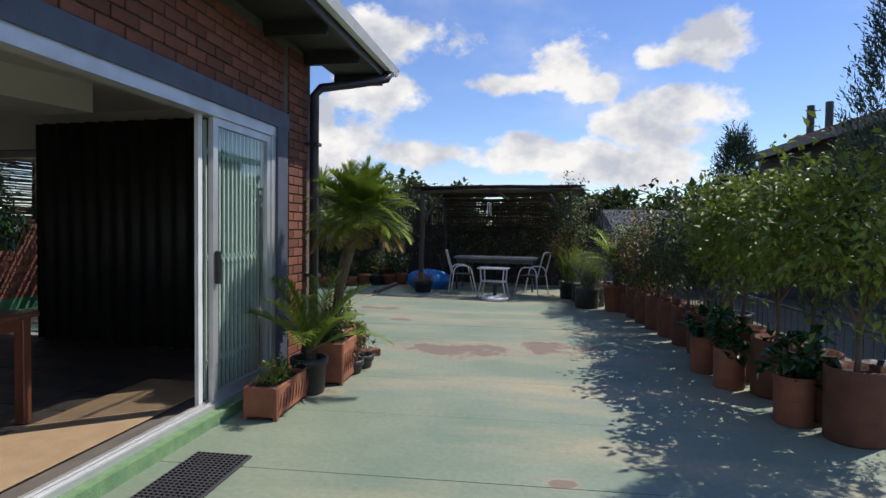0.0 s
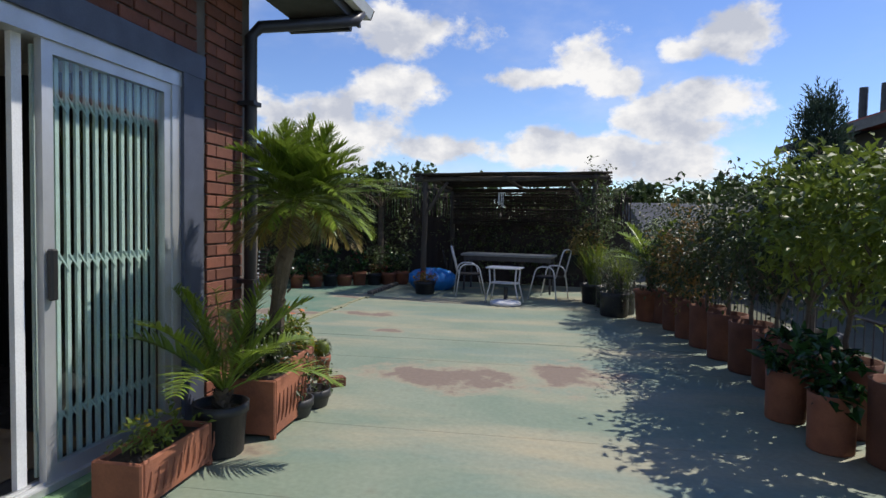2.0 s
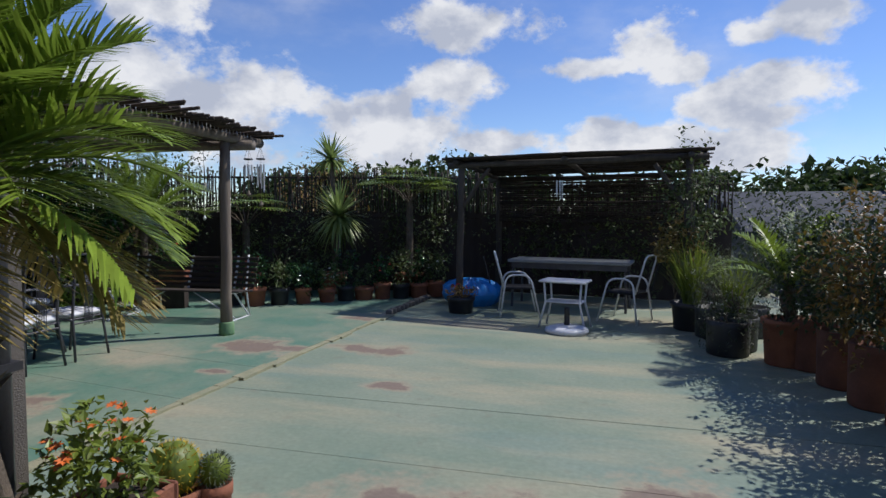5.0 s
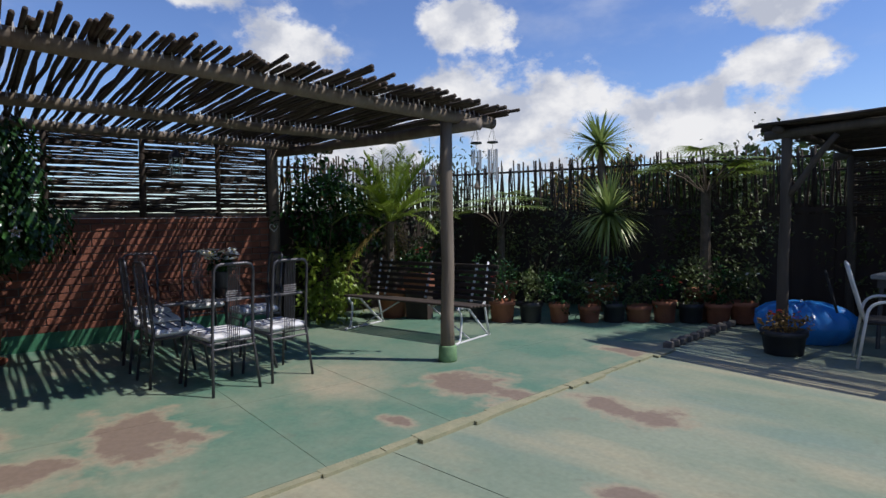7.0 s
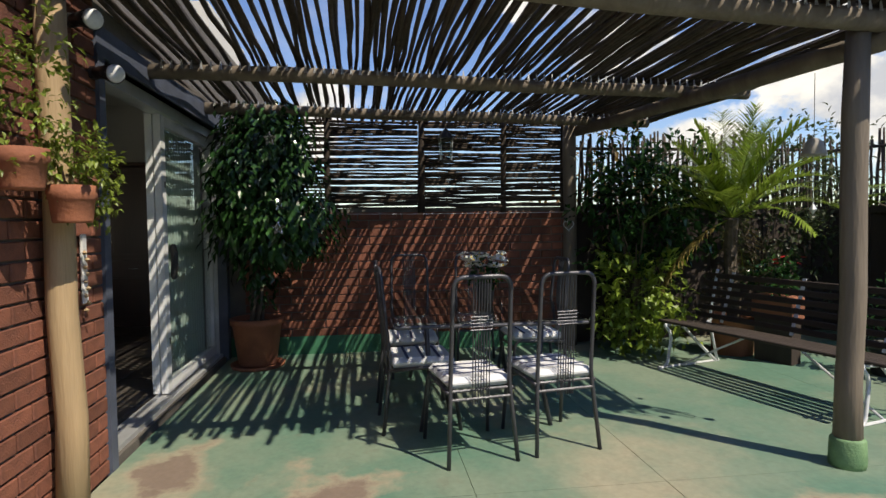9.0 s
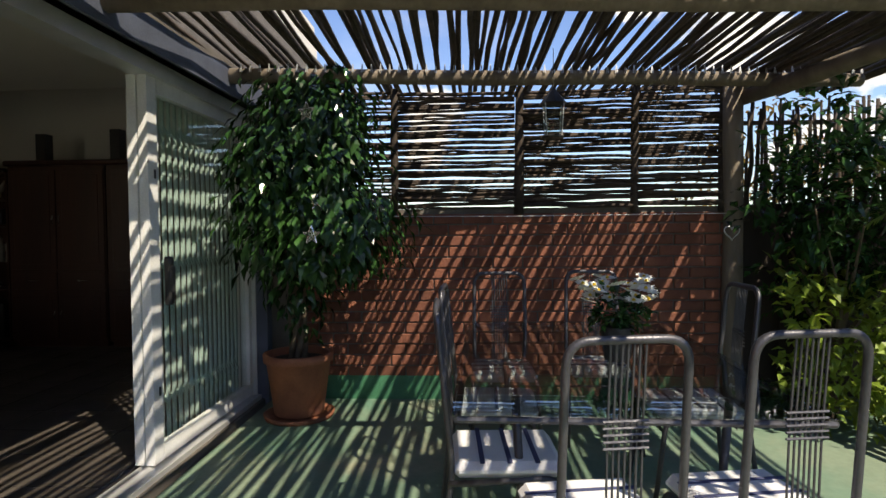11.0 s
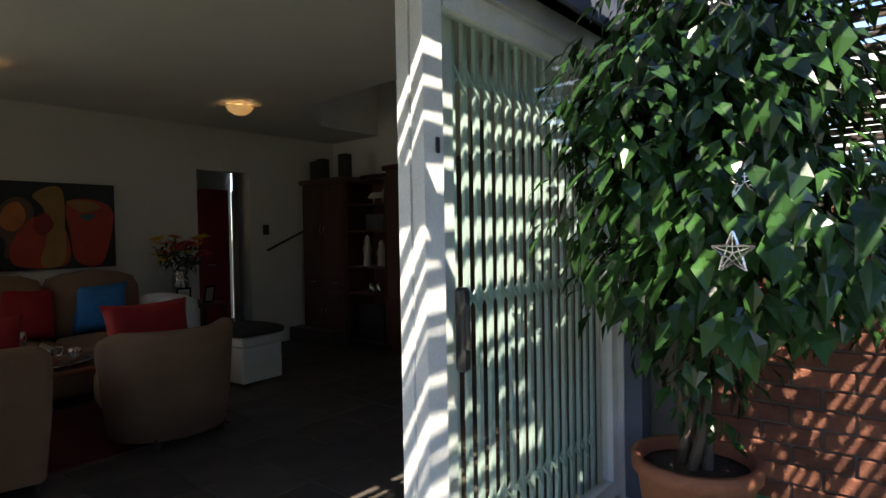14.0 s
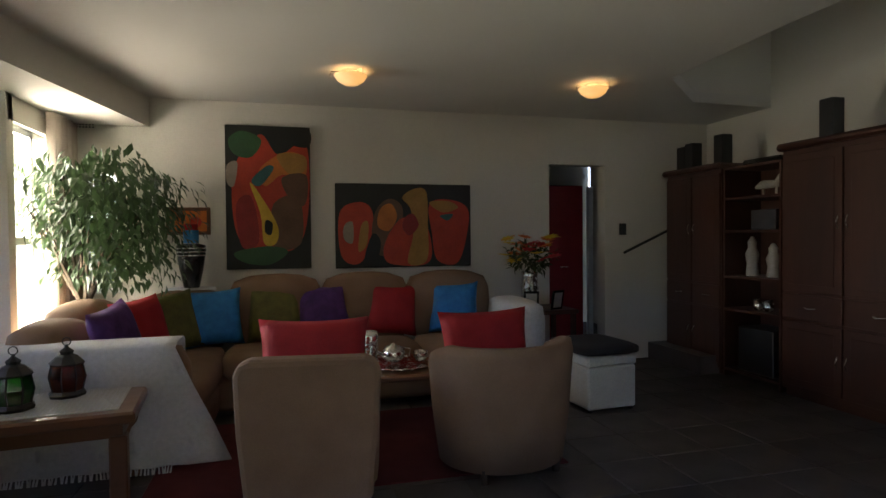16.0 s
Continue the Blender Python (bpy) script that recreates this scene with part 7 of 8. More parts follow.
# plain table by the garden door
gt = empty("door_table", "brown wooden table just inside the garden door", "table", TURN @ pose(-3.1, -2.05, FI, 0, 0, 4))
part("tabletop", Shape().box((-1.2, -0.8, 0.7), (0.02, 0.02, 0.74), bevel=0.008), M_WOODRED, gt)
part("apron", Shape().box((-1.14, -0.74, 0.62), (-0.04, -0.04, 0.7)), M_WOODRED, gt)
for x in (-1.14, -0.05):
    for y in (-0.74, -0.05):
        part("leg", Shape().box((x - 0.035, y - 0.035, 0), (x + 0.035, y + 0.035, 0.7), bevel=0.006), M_WOODRED, gt)
bin_ = empty("plastic_bin", "pale plastic bin standing under the wooden table", "bin", TURN @ pose(-3.5, -2.35, FI))
part("body", Shape().turned([(0.13, 0), (0.15, 0.02), (0.18, 0.45), (0.19, 0.46), (0.18, 0.47), (0.165, 0.46), (0.14, 0.04), (0.01, 0.03)], 20), M_WHITEPLASTIC, bin_, "", True)

# ottoman
ot = empty("ottoman", "cream box ottoman with a black fleece throw on top", "ottoman", pose(-7.13, -3.62, FI, 0, 0, 4))
part("box", Shape().box((-0.2, -0.25, 0.02), (0.22, 0.25, 0.34), bevel=0.012), M_CREAM, ot)
part("lid", Shape().box((-0.205, -0.255, 0.345), (0.225, 0.255, 0.42), bevel=0.012), M_CREAM, ot)
for sx in (-0.17, 0.19):
    for sy in (-0.22, 0.22):
        part("foot", Shape().turned([(0.02, 0), (0.022, 0.02), (0.01, 0.02)], 10, (sx, sy, 0)), M_BLACK, ot)
single("fleece", soft_box((-0.24, -0.3, 0), (0.26, 0.28, 0.07), 0.015), M_BLACKCLOTH, "black fleece spread over the ottoman", "throw", smooth=True, m=pose(-7.13, -3.62, FI + 0.425, 0, 0, 4))


# ---- abstract paintings ----
def blob(pts, n=8):
    """A closed smooth outline through a few points."""
    out, k = [], len(pts)
    for i in range(k):
        p0, p1, p2, p3 = (Vector(pts[(i + j - 1) % k]) for j in range(4))
        for q in range(n):
            t = q / n
            out.append(0.5 * ((2 * p1) + (p2 - p0) * t + (2 * p0 - 5 * p1 + 4 * p2 - p3) * t * t + (3 * p1 - p0 - 3 * p2 + p3) * t ** 3))
    return out


PAINT = {k: mat("paint_" + k, v, tuple(c * 0.72 for c in v), 0.5, scale=7, fine=60, bump=0.25) for k, v in {
    "black": (0.012, 0.014, 0.013), "red": (0.5, 0.045, 0.02), "crimson": (0.3, 0.02, 0.02), "orange": (0.58, 0.17, 0.03), "yellow": (0.62, 0.4, 0.04), "ochre": (0.4, 0.21, 0.05), "green": (0.03, 0.1, 0.04), "brown": (0.14, 0.07, 0.04), "grey": (0.3, 0.25, 0.2), "teal": (0.03, 0.12, 0.13)}.items()}


def painting(label, x0, x1, z0, z1, shapes):
    """Canvas on the picture wall; x runs towards the window in the room, so pictures are laid out from their left."""
    w, h = x0 - x1, z1 - z0
    ob = empty("painting", label, "painting", pose(x0, YB + 0.004, z0))
    part("canvas", Shape().box((-w, 0, 0), (0, 0.035, h), bevel=0.004), PAINT["black"], ob)
    for i, (col, pts) in enumerate(shapes):
        o = [(-u * w, (1 - v) * h) for u, v in blob(pts)]
        d = 0.036 + 0.0012 * i
        part("paint_shape", Shape().prism(o, "y", d - 0.002, d), PAINT[col], ob)


painting("tall abstract painting in red, orange and yellow on black", -4.27, -5.0, 1.13, 2.41, [
    ("red", [(0.1, 0.3), (0.4, 0.06), (0.62, 0.2), (0.95, 0.12), (0.97, 0.6), (0.8, 0.86), (0.3, 0.86), (0.1, 0.7)]),
    ("green", [(0.04, 0.1), (0.2, 0.04), (0.42, 0.1), (0.3, 0.22), (0.1, 0.2)]),
    ("orange", [(0.4, 0.3), (0.7, 0.18), (0.94, 0.22), (0.92, 0.36), (0.66, 0.34), (0.46, 0.42)]),
    ("ochre", [(0.6, 0.2), (0.92, 0.2), (0.94, 0.3), (0.76, 0.34)]),
    ("brown", [(0.66, 0.36), (0.95, 0.34), (0.93, 0.55), (0.74, 0.5)]),
    ("crimson", [(0.12, 0.55), (0.3, 0.5), (0.38, 0.8), (0.18, 0.84)]),
    ("brown", [(0.55, 0.55), (0.86, 0.5), (0.88, 0.82), (0.56, 0.84)]),
    ("yellow", [(0.28, 0.4), (0.42, 0.5), (0.6, 0.7), (0.58, 0.82), (0.44, 0.82), (0.4, 0.62)]),
    ("black", [(0.46, 0.66), (0.54, 0.68), (0.52, 0.76), (0.45, 0.74)]),
    ("grey", [(0.02, 0.28), (0.14, 0.26), (0.1, 0.42), (0.02, 0.4)]),
    ("teal", [(0.3, 0.38), (0.48, 0.28), (0.56, 0.3), (0.4, 0.42)]),
    ("green", [(0.1, 0.88), (0.5, 0.84), (0.72, 0.88), (0.5, 0.97), (0.2, 0.95)]),
    ("black", [(0.62, 0.02), (0.98, 0.02), (0.98, 0.14), (0.74, 0.12)])])
painting("wide abstract painting of curving red and ochre figures", -5.22, -6.53, 1.12, 1.91, [
    ("red", [(0.03, 0.35), (0.16, 0.22), (0.26, 0.32), (0.26, 0.7), (0.16, 0.95), (0.04, 0.85)]),
    ("brown", [(0.28, 0.35), (0.38, 0.18), (0.48, 0.28), (0.46, 0.6), (0.34, 0.86), (0.26, 0.7)]),
    ("orange", [(0.32, 0.3), (0.4, 0.24), (0.44, 0.4), (0.38, 0.56), (0.3, 0.5)]),
    ("red", [(0.4, 0.55), (0.5, 0.4), (0.66, 0.5), (0.68, 0.94), (0.4, 0.96), (0.34, 0.8)]),
    ("ochre", [(0.48, 0.16), (0.58, 0.05), (0.66, 0.1), (0.67, 0.5), (0.66, 0.92), (0.52, 0.95), (0.56, 0.6), (0.54, 0.3)]),
    ("crimson", [(0.5, 0.4), (0.56, 0.36), (0.6, 0.5), (0.53, 0.62), (0.48, 0.52)]),
    ("red", [(0.68, 0.25), (0.8, 0.18), (0.96, 0.26), (0.98, 0.5), (0.9, 0.95), (0.74, 0.92), (0.7, 0.6)]),
    ("ochre", [(0.68, 0.22), (0.82, 0.2), (0.9, 0.28), (0.78, 0.34)]),
    ("teal", [(0.76, 0.38), (0.86, 0.36), (0.82, 0.44)]),
    ("grey", [(0.06, 0.5), (0.12, 0.46), (0.12, 0.7), (0.06, 0.66)]),
    ("ochre", [(0.18, 0.5), (0.23, 0.46), (0.22, 0.72), (0.16, 0.8)]),
    ("black", [(0.26, 0.6), (0.32, 0.7), (0.28, 0.95), (0.2, 0.92)])])

# ---- corner with tree, plinth and vase ----
stand = empty("plant_stand", "white plinth shelf in the room corner", "plinth", pose(-4.0, -4.82, FI))
part("column", Shape().box((-0.14, -0.12, 0), (0.14, 0.12, 0.88), bevel=0.006), M_PLASTER, stand)
part("top", Shape().turned([(0.19, 0.88), (0.2, 0.895), (0.19, 0.91), (0.01, 0.91)], 20), M_WHITEMETAL, stand)
vb = empty("black_vase", "tall black lacquered vase with silver bands", "vase", pose(-4.0, -4.82, FI + 0.912))
part("body", Shape().turned([(0.06, 0), (0.065, 0.01), (0.1, 0.18), (0.12, 0.32), (0.115, 0.36), (0.06, 0.375), (0.05, 0.37)], 24), M_BLACKGLOSS, vb, "", True)
for z, q in ((0.27, 0.116), (0.3, 0.12), (0.33, 0.121)):
    part("band", Shape().turned([(q, z), (q + 0.003, z + 0.004), (q, z + 0.009)], 24), M_SILVER, vb)
tin = empty("storage_tin", "small turquoise and red tin standing on the vase", "tin", pose(-4.0, -4.82, FI + 1.29))
part("body", Shape().turned([(0.06, 0), (0.062, 0.005), (0.062, 0.11), (0.01, 0.11)], 18), M_BLUECLOTH, tin)
part("lid", Shape().turned([(0.055, 0.11), (0.056, 0.16), (0.01, 0.165)], 18), M_RED, tin)
sp = empty("small_picture", "small red and orange picture on the wall", "picture", pose(-3.78, YB + 0.004, 1.44))
part("frame", Shape().box((-0.36, 0, 0), (0, 0.02, 0.24)), PAINT["brown"], sp)
part("image", Shape().box((-0.33, 0.02, 0.03), (-0.03, 0.023, 0.21)), PAINT["orange"], sp)
part("image_spot", Shape().turned([(0.05, 0), (0.05, 0.003), (0.01, 0.003)], 12).mesh("spot"), PAINT["red"], sp, m=pose(-0.24, 0.023, 0.11, -90, 0, 0))

tree = empty("indoor_fig_tree", "indoor weeping fig tree in a terracotta pot behind the sofa", "potted plant", pose(-3.3, -4.45, FI))
r = random.Random(401)
round_pot(tree, (0, 0, 0), 0.2, 0.42, M_TERRA)
part("trunk", limbs(Shape(), (0, 0, 0.4), (0, 0, 1.55), 0.45, 16, r, 0.035), M_BARK, tree)
lv = Shape()
tear_leaves(lv, (-0.1, 0.1, 1.64), (0.62, 0.45, 0.36), 1300, 0.095, 0.042, r)
tear_leaves(lv, (-0.26, 0.1, 1.38), (0.5, 0.4, 0.42), 900, 0.095, 0.042, r)
part("leaves", lv, leafmat("fig_leaf_indoor", (0.05, 0.09, 0.035), (0.025, 0.05, 0.02), 0.35), tree)
vent = single("air_vent", Shape().box((-3.25, YB, 2.33), (-3.1, YB + 0.012, 2.43)), M_PLASTER, "white plaster air brick high on the wall", "vent")
for i in range(6):
    for k in range(4):
        part("hole", Shape().box((-3.24 + i * 0.024, YB + 0.0118, 2.34 + k * 0.022), (-3.226 + i * 0.024, YB + 0.0135, 2.352 + k * 0.022)), M_BLACK, vent)

# windows and curtain
win = empty("window_1", "tall white-framed window behind a beige curtain", "window", kind="structure")
f = Shape()
for y in (-4.86, -4.4, -3.98):
    f.box((-2.99, y - 0.025, 0.55), (-2.95, y + 0.025, 2.2))
for z in (0.575, 1.4, 2.175):
    f.box((-2.99, -4.86, z - 0.025), (-2.95, -3.98, z + 0.025))
part("window_frame", f, M_WHITEMETAL, win)
p_ = part("pane", Shape().box((-2.972, -4.84, 0.6), (-2.968, -4.0, 2.15)), M_GLASS, win)
p_.visible_shadow = False
day = bpy.data.lights.new("window_daylight", "AREA")
day.shape, day.size, day.size_y, day.energy, day.color = "RECTANGLE", 1.55, 0.82, 24.0, (1.0, 0.96, 0.88)
day_lamp = new("window_daylight", day)
day_lamp.matrix_world = look((-2.92, -4.42, 1.375), (-4.0, -4.42, 1.375), 90)
win2 = empty("window_2", "small window in the picture wall behind the tree", "window", kind="structure")
f = Shape()
f.box((-3.42, YB - 0.1, 0.95), (-3.39, YB - 0.06, 2.0)); f.box((-3.05, YB - 0.1, 0.95), (-3.02, YB - 0.06, 2.0))
f.box((-3.39, YB - 0.1, 0.95), (-3.05, YB - 0.06, 0.99)); f.box((-3.39, YB - 0.1, 1.96), (-3.05, YB - 0.06, 2.0))
part("window_frame", f, M_WHITEMETAL, win2)
p_ = part("pane", Shape().box((-3.39, YB - 0.082, 0.99), (-3.05, YB - 0.078, 1.96)), M_GLASS, win2)
p_.visible_shadow = False


def curtain(y0, y1, label):
    ob = empty("curtain", label, "curtain", pose(-3.1, 0, 0))
    n = 60
    o = []
    for i in range(n + 1):
        y = y0 + (y1 - y0) * i / n
        o.append((0.035 * math.sin(i * 0.85) + 0.01 * math.sin(i * 2.1), y))
    ol = o + [(x + 0.006, y) for x, y in reversed(o)]
    part("cloth", Shape().prism(ol, "z", 0.12, 2.36), M_CURTAIN, ob, "", True)


curtain(-4.93, -4.45, "gathered beige curtain beside the window")
rod = empty("curtain_rod", "dark curtain rod with a ball end", "curtain rod", pose(-3.1, -4.9, 2.4))
part("rod", Shape().tube([(0, 0, 0), (0, 1.0, 0)], 0.012, 8), M_BLACK, rod)
part("finial", Shape().turned([(0.004, -0.03), (0.03, 0), (0.004, 0.03)], 12), M_BLACK, rod, "", True)
part("bracket", Shape().box((0, 0.1, -0.02), (0.06, 0.12, 0.02)), M_BLACK, rod)

# ---- side table with flowers by the opening ----
sd = empty("end_table", "dark wooden end table beside the sofa", "table", pose(-7.1, -4.62, FI))
part("tabletop", Shape().box((-0.3, -0.25, 0.6), (0.26, 0.25, 0.64), bevel=0.008), M_CABINET, sd)
for sx in (-0.26, 0.22):
    for sy in (-0.21, 0.21):
        part("leg", Shape().box((sx - 0.02, sy - 0.02, 0), (sx + 0.02, sy + 0.02, 0.6)), M_CABINET, sd)
fv = empty("flower_vase", "silver vase of red and yellow flowers on the end table", "flowers", pose(-7.03, -4.66, FI + 0.642))
part("vase", Shape().turned([(0.07, 0), (0.075, 0.01), (0.085, 0.16), (0.075, 0.3), (0.085, 0.34), (0.075, 0.34), (0.065, 0.28)], 18), M_SILVER, fv, "", True)
r = random.Random(431)
part("leaves", crown_leaves(Shape(), (0, 0, 0.46), (0.2, 0.2, 0.12), 30, 6, 0.09, 0.04, r, 0.5), M_LEAF_DARK, fv)
for m_ in (M_PETALRED, M_ORANGE, M_YELLOW):
    blooms(fv, [(r.uniform(-0.22, 0.22), r.uniform(-0.2, 0.2), 0.5 + r.uniform(-0.05, 0.17)) for _ in range(8)], 0.085, m_, r, 9)
for x, a in ((-7.2, 20), (-6.95, -15)):
    ob = empty("photo_frame", "small dark standing photo frame", "photo frame", pose(x, -4.45, FI + 0.642, -10, 0, a), "photo frames")
    part("frame", Shape().box((-0.07, 0, 0), (0.07, 0.012, 0.18)), M_BLACKGLOSS, ob)
    part("photo", Shape().box((-0.05, 0.012, 0.02), (0.05, 0.014, 0.16)), M_STONEFIG, ob)

# red door beyond the opening, switch, stair rail and steps
dr = empty("door_3", "red painted door standing open in the hallway", "door", kind="structure")
part("door_leaf", Shape().box((-8.1, -5.62, FI), (-7.3, -5.58, 1.98), bevel=0.004), mat("red_door_paint", (0.3, 0.015, 0.03), (0.22, 0.01, 0.02), 0.5), dr)
part("door_handle", Shape().tube([(-7.88, -5.57, 1.05), (-7.88, -5.53, 1.05), (-7.78, -5.53, 1.05)], 0.008, 6), M_SILVER, dr)
part("gate", Shape().box((-8.3, -5.75, FI), (-8.24, -5.7, 1.98)), M_WHITEMETAL, dr, "white steel gate edge")
single("light_switch", Shape().box((-8.28, YB, 1.41), (-8.2, YB + 0.012, 1.53), bevel=0.003), M_BLACK, "dark light switch plate on the wall", "switch")
single("stair_handrail", Shape().tube([(-8.22, YB + 0.06, 1.22), (-8.8, YB + 0.06, 1.47), (-9.2, YB + 0.06, 1.64)], 0.014, 8), M_BLACK, "thin dark stair handrail on the wall", "handrail")
steps = empty("stairs", "low tiled steps rising into the corner", "stairs", kind="structure")
for i in range(4):
    part("step", Shape().box((-8.55 - 0.26 * i, YB + 0.001, FI), (-9.3, -4.15, FI + 0.17 * (i + 1))), M_FLOORTILE, steps)

# ---- wall units ----
XC = -8.72


def wall_unit(y0, y1, height, label, doors):
    ob = empty("wall_unit", label, "cabinet", pose(XC, y0, FI), "wall units")
    w = y1 - y0
    b = Shape()
    b.box((-0.45, 0, 0.06), (-0.02, w, height - 0.06))
    b.box((-0.42, 0.02, 0), (-0.04, w - 0.02, 0.06))
    part("body", b, M_CABINET, ob)
    part("cornice", Shape().box((-0.46, -0.03, height - 0.06), (0.04, w + 0.03, height), bevel=0.02), M_CABINET, ob)
    for k in range(doors):
        a, c = w * k / doors + 0.008, w * (k + 1) / doors - 0.008
        for z0, z1 in ((0.1, 0.62), (0.86, height - 0.1)):
            d = part("door", Shape().box((-0.02, a, z0), (0.0, c, z1), bevel=0.004), M_CABINET, ob)
            part("panel", Shape().box((0.0, a + 0.06, z0 + 0.06), (0.006, c - 0.06, z1 - 0.06), bevel=0.003), M_CABINET, d)
            hy = c - 0.03 if k % 2 == 0 else a + 0.03
            part("handle", Shape().tube([(0.0, hy, (z0 + z1) / 2 - 0.05), (0.022, hy, (z0 + z1) / 2), (0.0, hy, (z0 + z1) / 2 + 0.05)], 0.005, 6), M_SILVER, d, "small silver handle")
        d = part("drawer", Shape().box((-0.02, a, 0.64), (0.0, c, 0.84), bevel=0.004), M_CABINET, ob)
        part("handle", Shape().tube([(0.0, (a + c) / 2 - 0.05, 0.74), (0.022, (a + c) / 2, 0.735), (0.0, (a + c) / 2 + 0.05, 0.74)], 0.005, 6), M_SILVER, d, "small silver handle")
    return ob


wall_unit(-4.9, -4.1, 2.0, "tall dark mahogany cabinet with panelled doors", 2)
wall_unit(-3.4, -2.3, 2.06, "tall dark mahogany wardrobe unit with drawers", 2)
wall_unit(-2.28, -1.1, 2.06, "dark mahogany cabinet unit near the patio wall", 2)
sh = empty("shelf_unit", "open dark mahogany shelf unit between the cabinets", "shelf", pose(XC, -4.08, FI))
part("back_panel", Shape().box((-0.45, 0, 0), (-0.43, 0.66, 1.94)), M_CABINET, sh)
part("side_panel", Shape().box((-0.43, 0, 0), (-0.02, 0.02, 1.94)), M_CABINET, sh)
part("side_panel", Shape().box((-0.43, 0.64, 0), (-0.02, 0.66, 1.94)), M_CABINET, sh)
for z in (0.06, 0.62, 0.92, 1.34, 1.64, 1.92):
    part("shelf", Shape().box((-0.43, 0.02, z), (-0.015, 0.64, z + 0.022)), M_CABINET, sh)
for i, (y, h) in enumerate(((-3.92, 0.36), (-3.68, 0.3), (-3.54, 0.32))):
    single("figurine", Shape().turned([(0.05, 0), (0.055, 0.01), (0.045, h * 0.3), (0.06, h * 0.55), (0.035, h * 0.72), (0.04, h * 0.85), (0.012, h)], 14), M_STONEFIG, "pale stone figurine on the shelf", "figurine", "shelf figurines", smooth=True, m=pose(XC - 0.2, y, FI + 0.943))
for y in (-3.8, -3.68):
    single("glass_jar", Shape().turned([(0.035, 0), (0.045, 0.02), (0.04, 0.1), (0.03, 0.1), (0.035, 0.02)], 14), M_SILVER, "small shiny jar on the lower shelf", "jar", "shelf jars", smooth=True, m=pose(XC - 0.15, y, FI + 0.643))
single("hifi_box", Shape().box((-0.15, -0.2, 0), (0.15, 0.2, 0.4), bevel=0.008), M_BLACK, "black box unit on the bottom shelf", "speaker", m=pose(XC - 0.22, -3.75, FI + 0.083))
single("model_animal", Shape().tube([(0, -0.16, 0.08), (0, -0.08, 0.1), (0, 0.08, 0.1), (0, 0.14, 0.2)], [0.012, 0.04, 0.035, 0.015], 8).tube([(0, -0.07, 0), (0, -0.07, 0.09)], 0.012, 6).tube([(0, 0.07, 0), (0, 0.07, 0.09)], 0.012, 6), M_STONEFIG, "pale carved animal on the top shelf", "figurine", m=pose(XC - 0.18, -3.7, FI + 1.663))
single("small_radio", Shape().box((-0.08, -0.14, 0), (0.08, 0.14, 0.18), bevel=0.01), M_STEEL, "grey device on the middle shelf", "radio", m=pose(XC - 0.2, -3.72, FI + 1.363))
for y, h, z in ((-4.75, 0.24, 2.0), (-4.62, 0.26, 2.0), (-4.2, 0.28, 2.0), (-3.05, 0.3, 2.06), (-2.2, 0.34, 2.06)):
    single("candle_block", Shape().box((-0.06, -0.06, 0), (0.06, 0.06, h), bevel=0.006), M_BLACK, "tall dark block candle on top of the cabinet", "candle", "cabinet candles", m=pose(XC - 0.12, y, FI + z))
single("folded_instrument", Shape().box((-0.08, -0.22, 0), (0.08, 0.22, 0.06), bevel=0.02), M_BLACKGLOSS, "dark flat object on the shelf unit", "box", m=pose(XC - 0.2, -3.75, FI + 1.943))

# ---- ceiling lamps ----
M_BOWL = glow("lit_alabaster_bowl", (1.0, 0.54, 0.18), 0.13)
for x, y in ((-5.25, -3.78), (-7.18, -3.72)):
    ob = empty("ceiling_lamp", "glowing alabaster bowl ceiling lamp", "lamp", pose(x, y, CEIL), "ceiling lamps")
    part("mount", Shape().turned([(0.06, -0.02), (0.065, -0.01), (0.065, 0.0), (0.01, 0.0)], 18), M_SILVER, ob)
    part("bowl", Shape().turned([(0.01, -0.11), (0.055, -0.1), (0.1, -0.07), (0.12, -0.035), (0.11, -0.035), (0.09, -0.065), (0.05, -0.09), (0.01, -0.1)], 26), M_BOWL, ob, "glowing glass bowl", True)
    for k in range(3):
        w = 2 * math.pi * k / 3
        part("clip", Shape().tube([(0.148 * math.cos(w), 0.148 * math.sin(w), -0.05), (0.144 * math.cos(w), 0.144 * math.sin(w), -0.015), (0.06 * math.cos(w), 0.06 * math.sin(w), -0.012)], 0.005, 5), M_SILVER, ob)
    ld = bpy.data.lights.new("ceiling_bulb", "POINT")
    ld.energy, ld.color, ld.shadow_soft_size = 0.14, (1.0, 0.66, 0.36), 0.05
    bulb = new("ceiling_bulb", ld)
    bulb.location = (x, y, CEIL - 0.05)

# ---- floor tiles, nearest the door as single pieces ----
tile_me = Shape().box((-0.196, -0.196, 0), (0.196, 0.196, 0.011), bevel=0.003).mesh("tile")
tile_me.materials.append(M_FLOORTILE)
inside = bpy.data.objects["floor_inside"]
for i in range(21):
    for k in range(12):
        x, y = -9.1 + i * 0.4, -0.31 - k * 0.4
        if x > -2.9 and (y < -3.7 or x + 0.22 > -1.26 - y * 0.12):
            continue
        part("tile", tile_me, M_FLOORTILE, inside, m=pose(x, y, FLOOR_IN - 0.012))

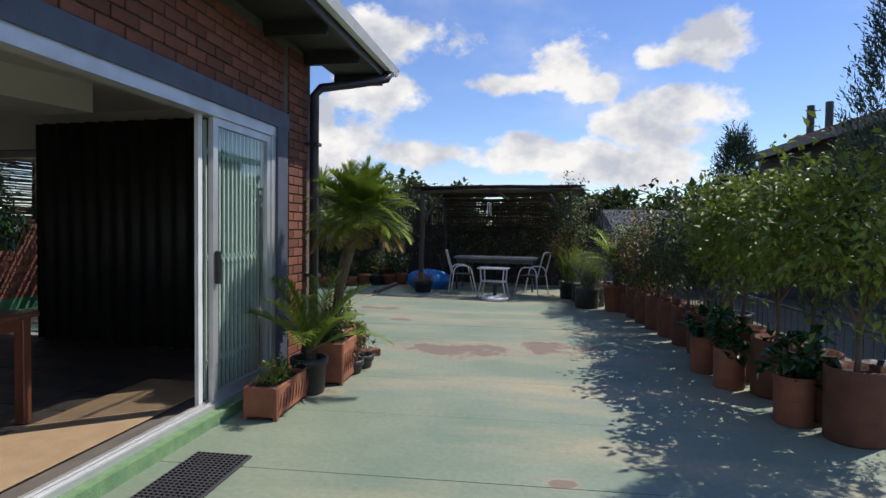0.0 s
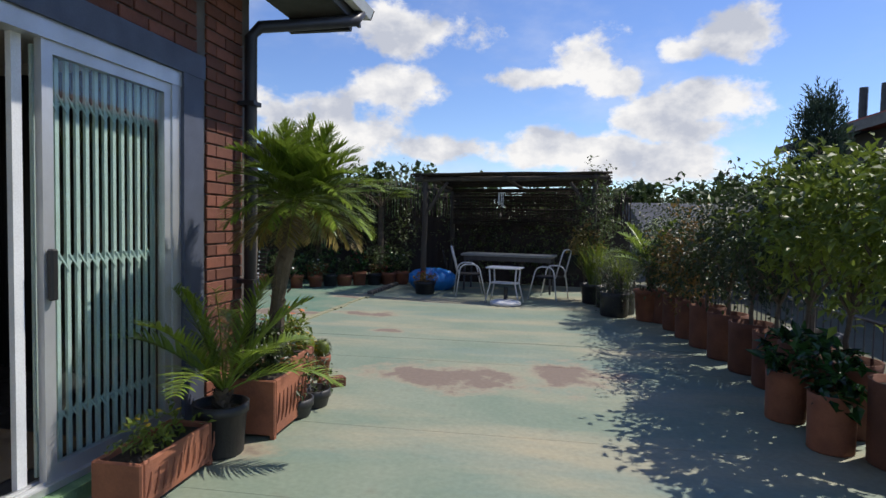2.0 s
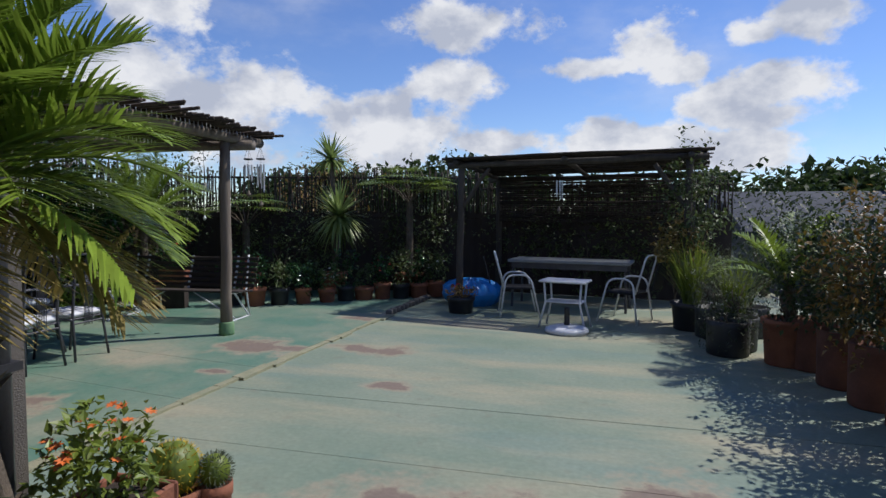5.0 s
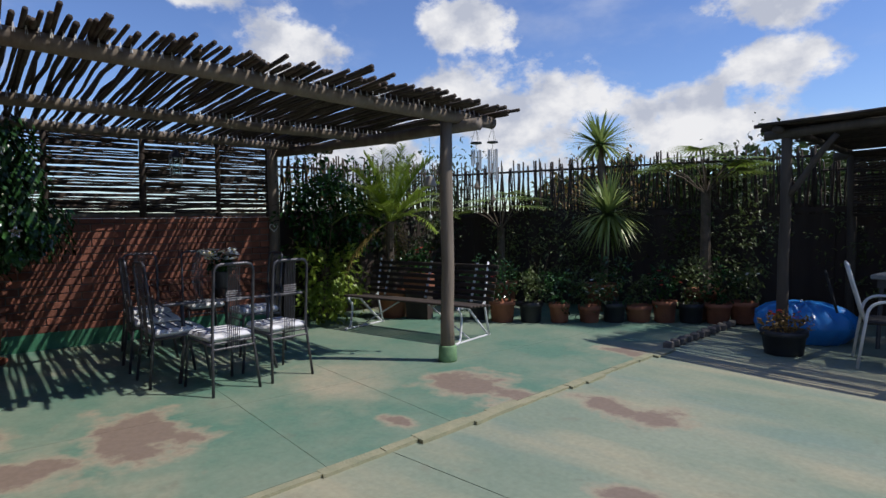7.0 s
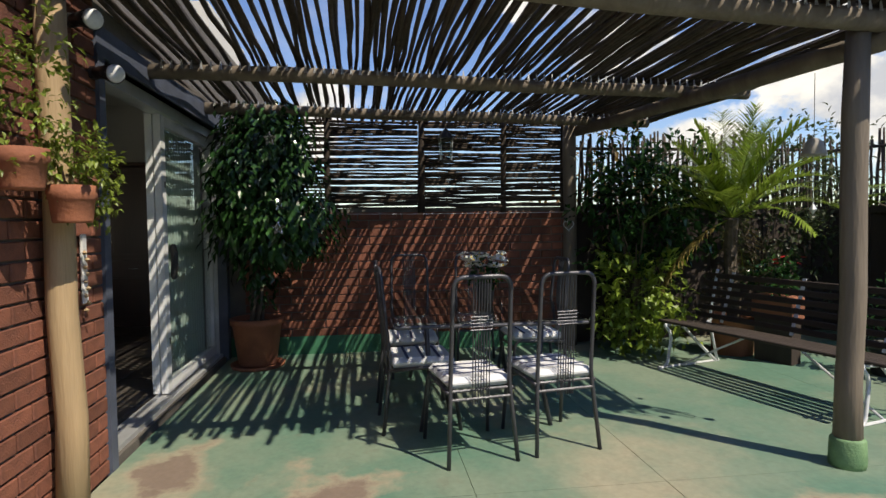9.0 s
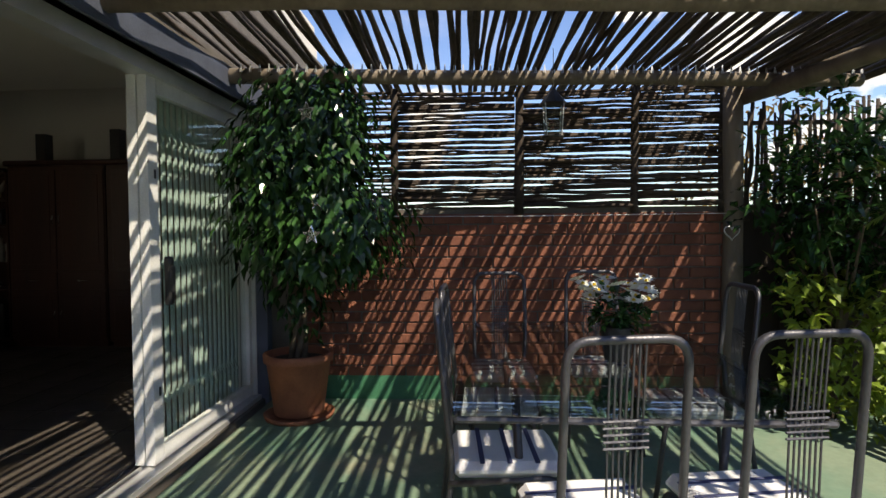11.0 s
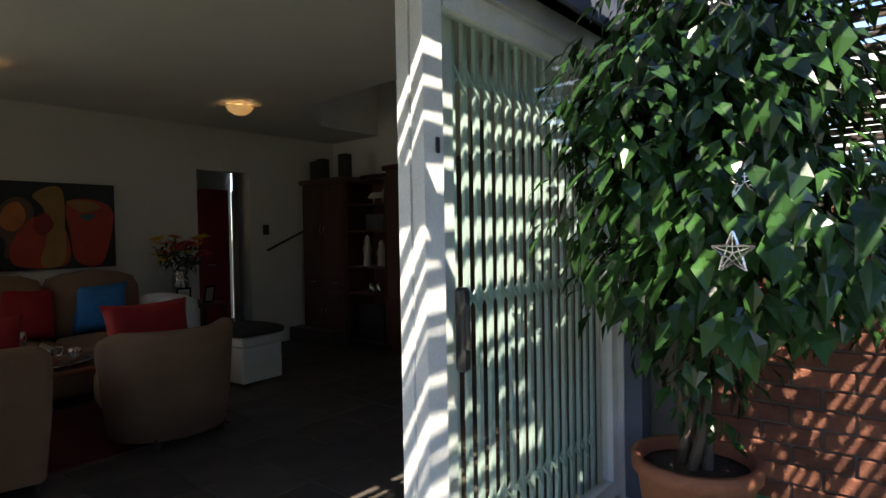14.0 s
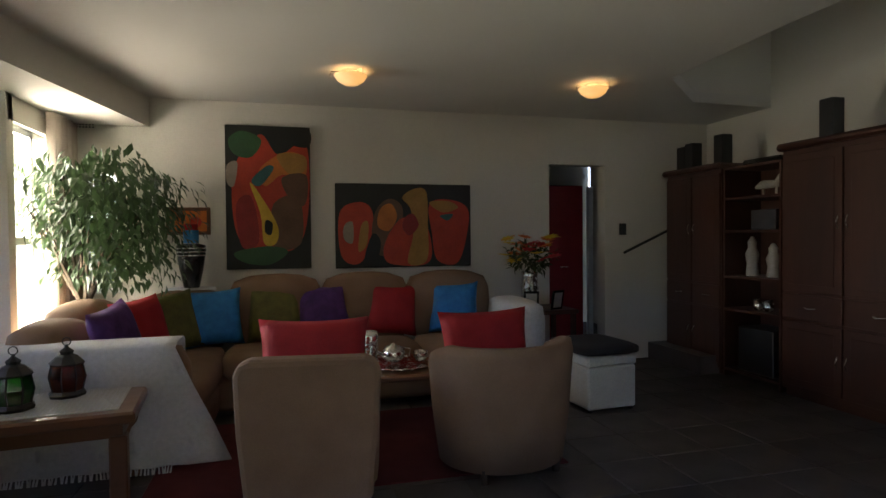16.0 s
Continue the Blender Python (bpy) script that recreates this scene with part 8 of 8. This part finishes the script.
# dark sheet standing in for the room's shade, and mat by the garden door
dr = empty("dark_drape", "dark folded sheet added for the shade beside the patio door", "curtain", pose(0, -0.2, 0))
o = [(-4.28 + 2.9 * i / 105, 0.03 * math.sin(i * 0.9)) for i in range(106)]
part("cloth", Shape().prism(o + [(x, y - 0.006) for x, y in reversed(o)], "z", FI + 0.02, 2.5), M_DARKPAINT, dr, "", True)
single("door_rug", Shape().box((-3.0, -3.7, 0), (-2.34, -1.0, 0.012), bevel=0.004), mat("coir_mat", (0.4, 0.28, 0.17), (0.32, 0.22, 0.13), 0.95, fine=220, bump=0.5), "beige woven mat inside the garden door", "rug", m=EAST @ pose(0, 0, FI))

potted_shrub("garden_bush", "sunlit yellow-green bush outside the small window", -3.1, -6.6, 0.25, 0.4, M_TERRA, 2.2, (0.9, 0.5, 0.9), 160, 12, (0.09, 0.05), M_LEAF_CITRUS, 990)

# ---- bricks ----
def lay(parent, place, length, z0, z1, along, cut=None, limit=300, seed=1):
    """Stretcher courses on a wall face; place(u) gives the foot point at u metres along the face."""
    r = random.Random(seed)
    full = Shape().box((-0.108, -0.013, 0), (0.108, 0.013, 0.073), bevel=0.004).mesh("brick")
    half = Shape().box((-0.05, -0.013, 0), (0.05, 0.013, 0.073), bevel=0.004).mesh("brick_half")
    for me in (full, half):
        me.materials.append(M_BRICK)
    n, rows, rest = 0, int((z1 - z0) / 0.0845), Shape()
    for j in range(rows):
        z = z0 + j * 0.0845
        u = 0.0 if j % 2 == 0 else 0.114
        items = [(u + 0.112 + 0.228 * i, full, 0.11) for i in range(int((length - u) / 0.228))]
        end = u + 0.228 * len(items)
        if j % 2:
            items.append((0.054, half, 0.05))
        if length - end > 0.09:
            items.append((end + 0.052, half, 0.05))
        for c, me, hw in items:
            if cut and cut(c, hw, z):
                continue
            p = place(c)
            m = pose(p[0], p[1], z, 0, 0, along) @ pose(0, r.uniform(-0.0015, 0.0015), 0, 0, 0, r.uniform(-0.4, 0.4))
            if n < limit:
                part("brick", me, M_BRICK, parent, m=m)
            else:
                rest.add([m @ v.co for v in me.vertices], [tuple(q.vertices) for q in me.polygons])
            n += 1
    if rest.v:
        tagged(part("more_bricks", rest, M_BRICK, parent), kind="stuff")


lay(wall_west, lambda u: (XS - 0.008, 3.7 - u), 3.5, 0.2, 1.5, 90, None, 300, 1)
lay(wall_north, lambda u: (-4.29 + u, YN - 0.008), 3.2, 0.02, 3.08, 0, None, 300, 2)
lay(wall_east, lambda u: (XE - 0.008, YN - 0.03 - u), 0.53, 0.02, 3.08, 90, None, 200, 3)
lay(wall_east, lambda u: (XE - 0.008, -0.45 - u), 3.6, 2.43, 3.08, 90, None, 150, 4)
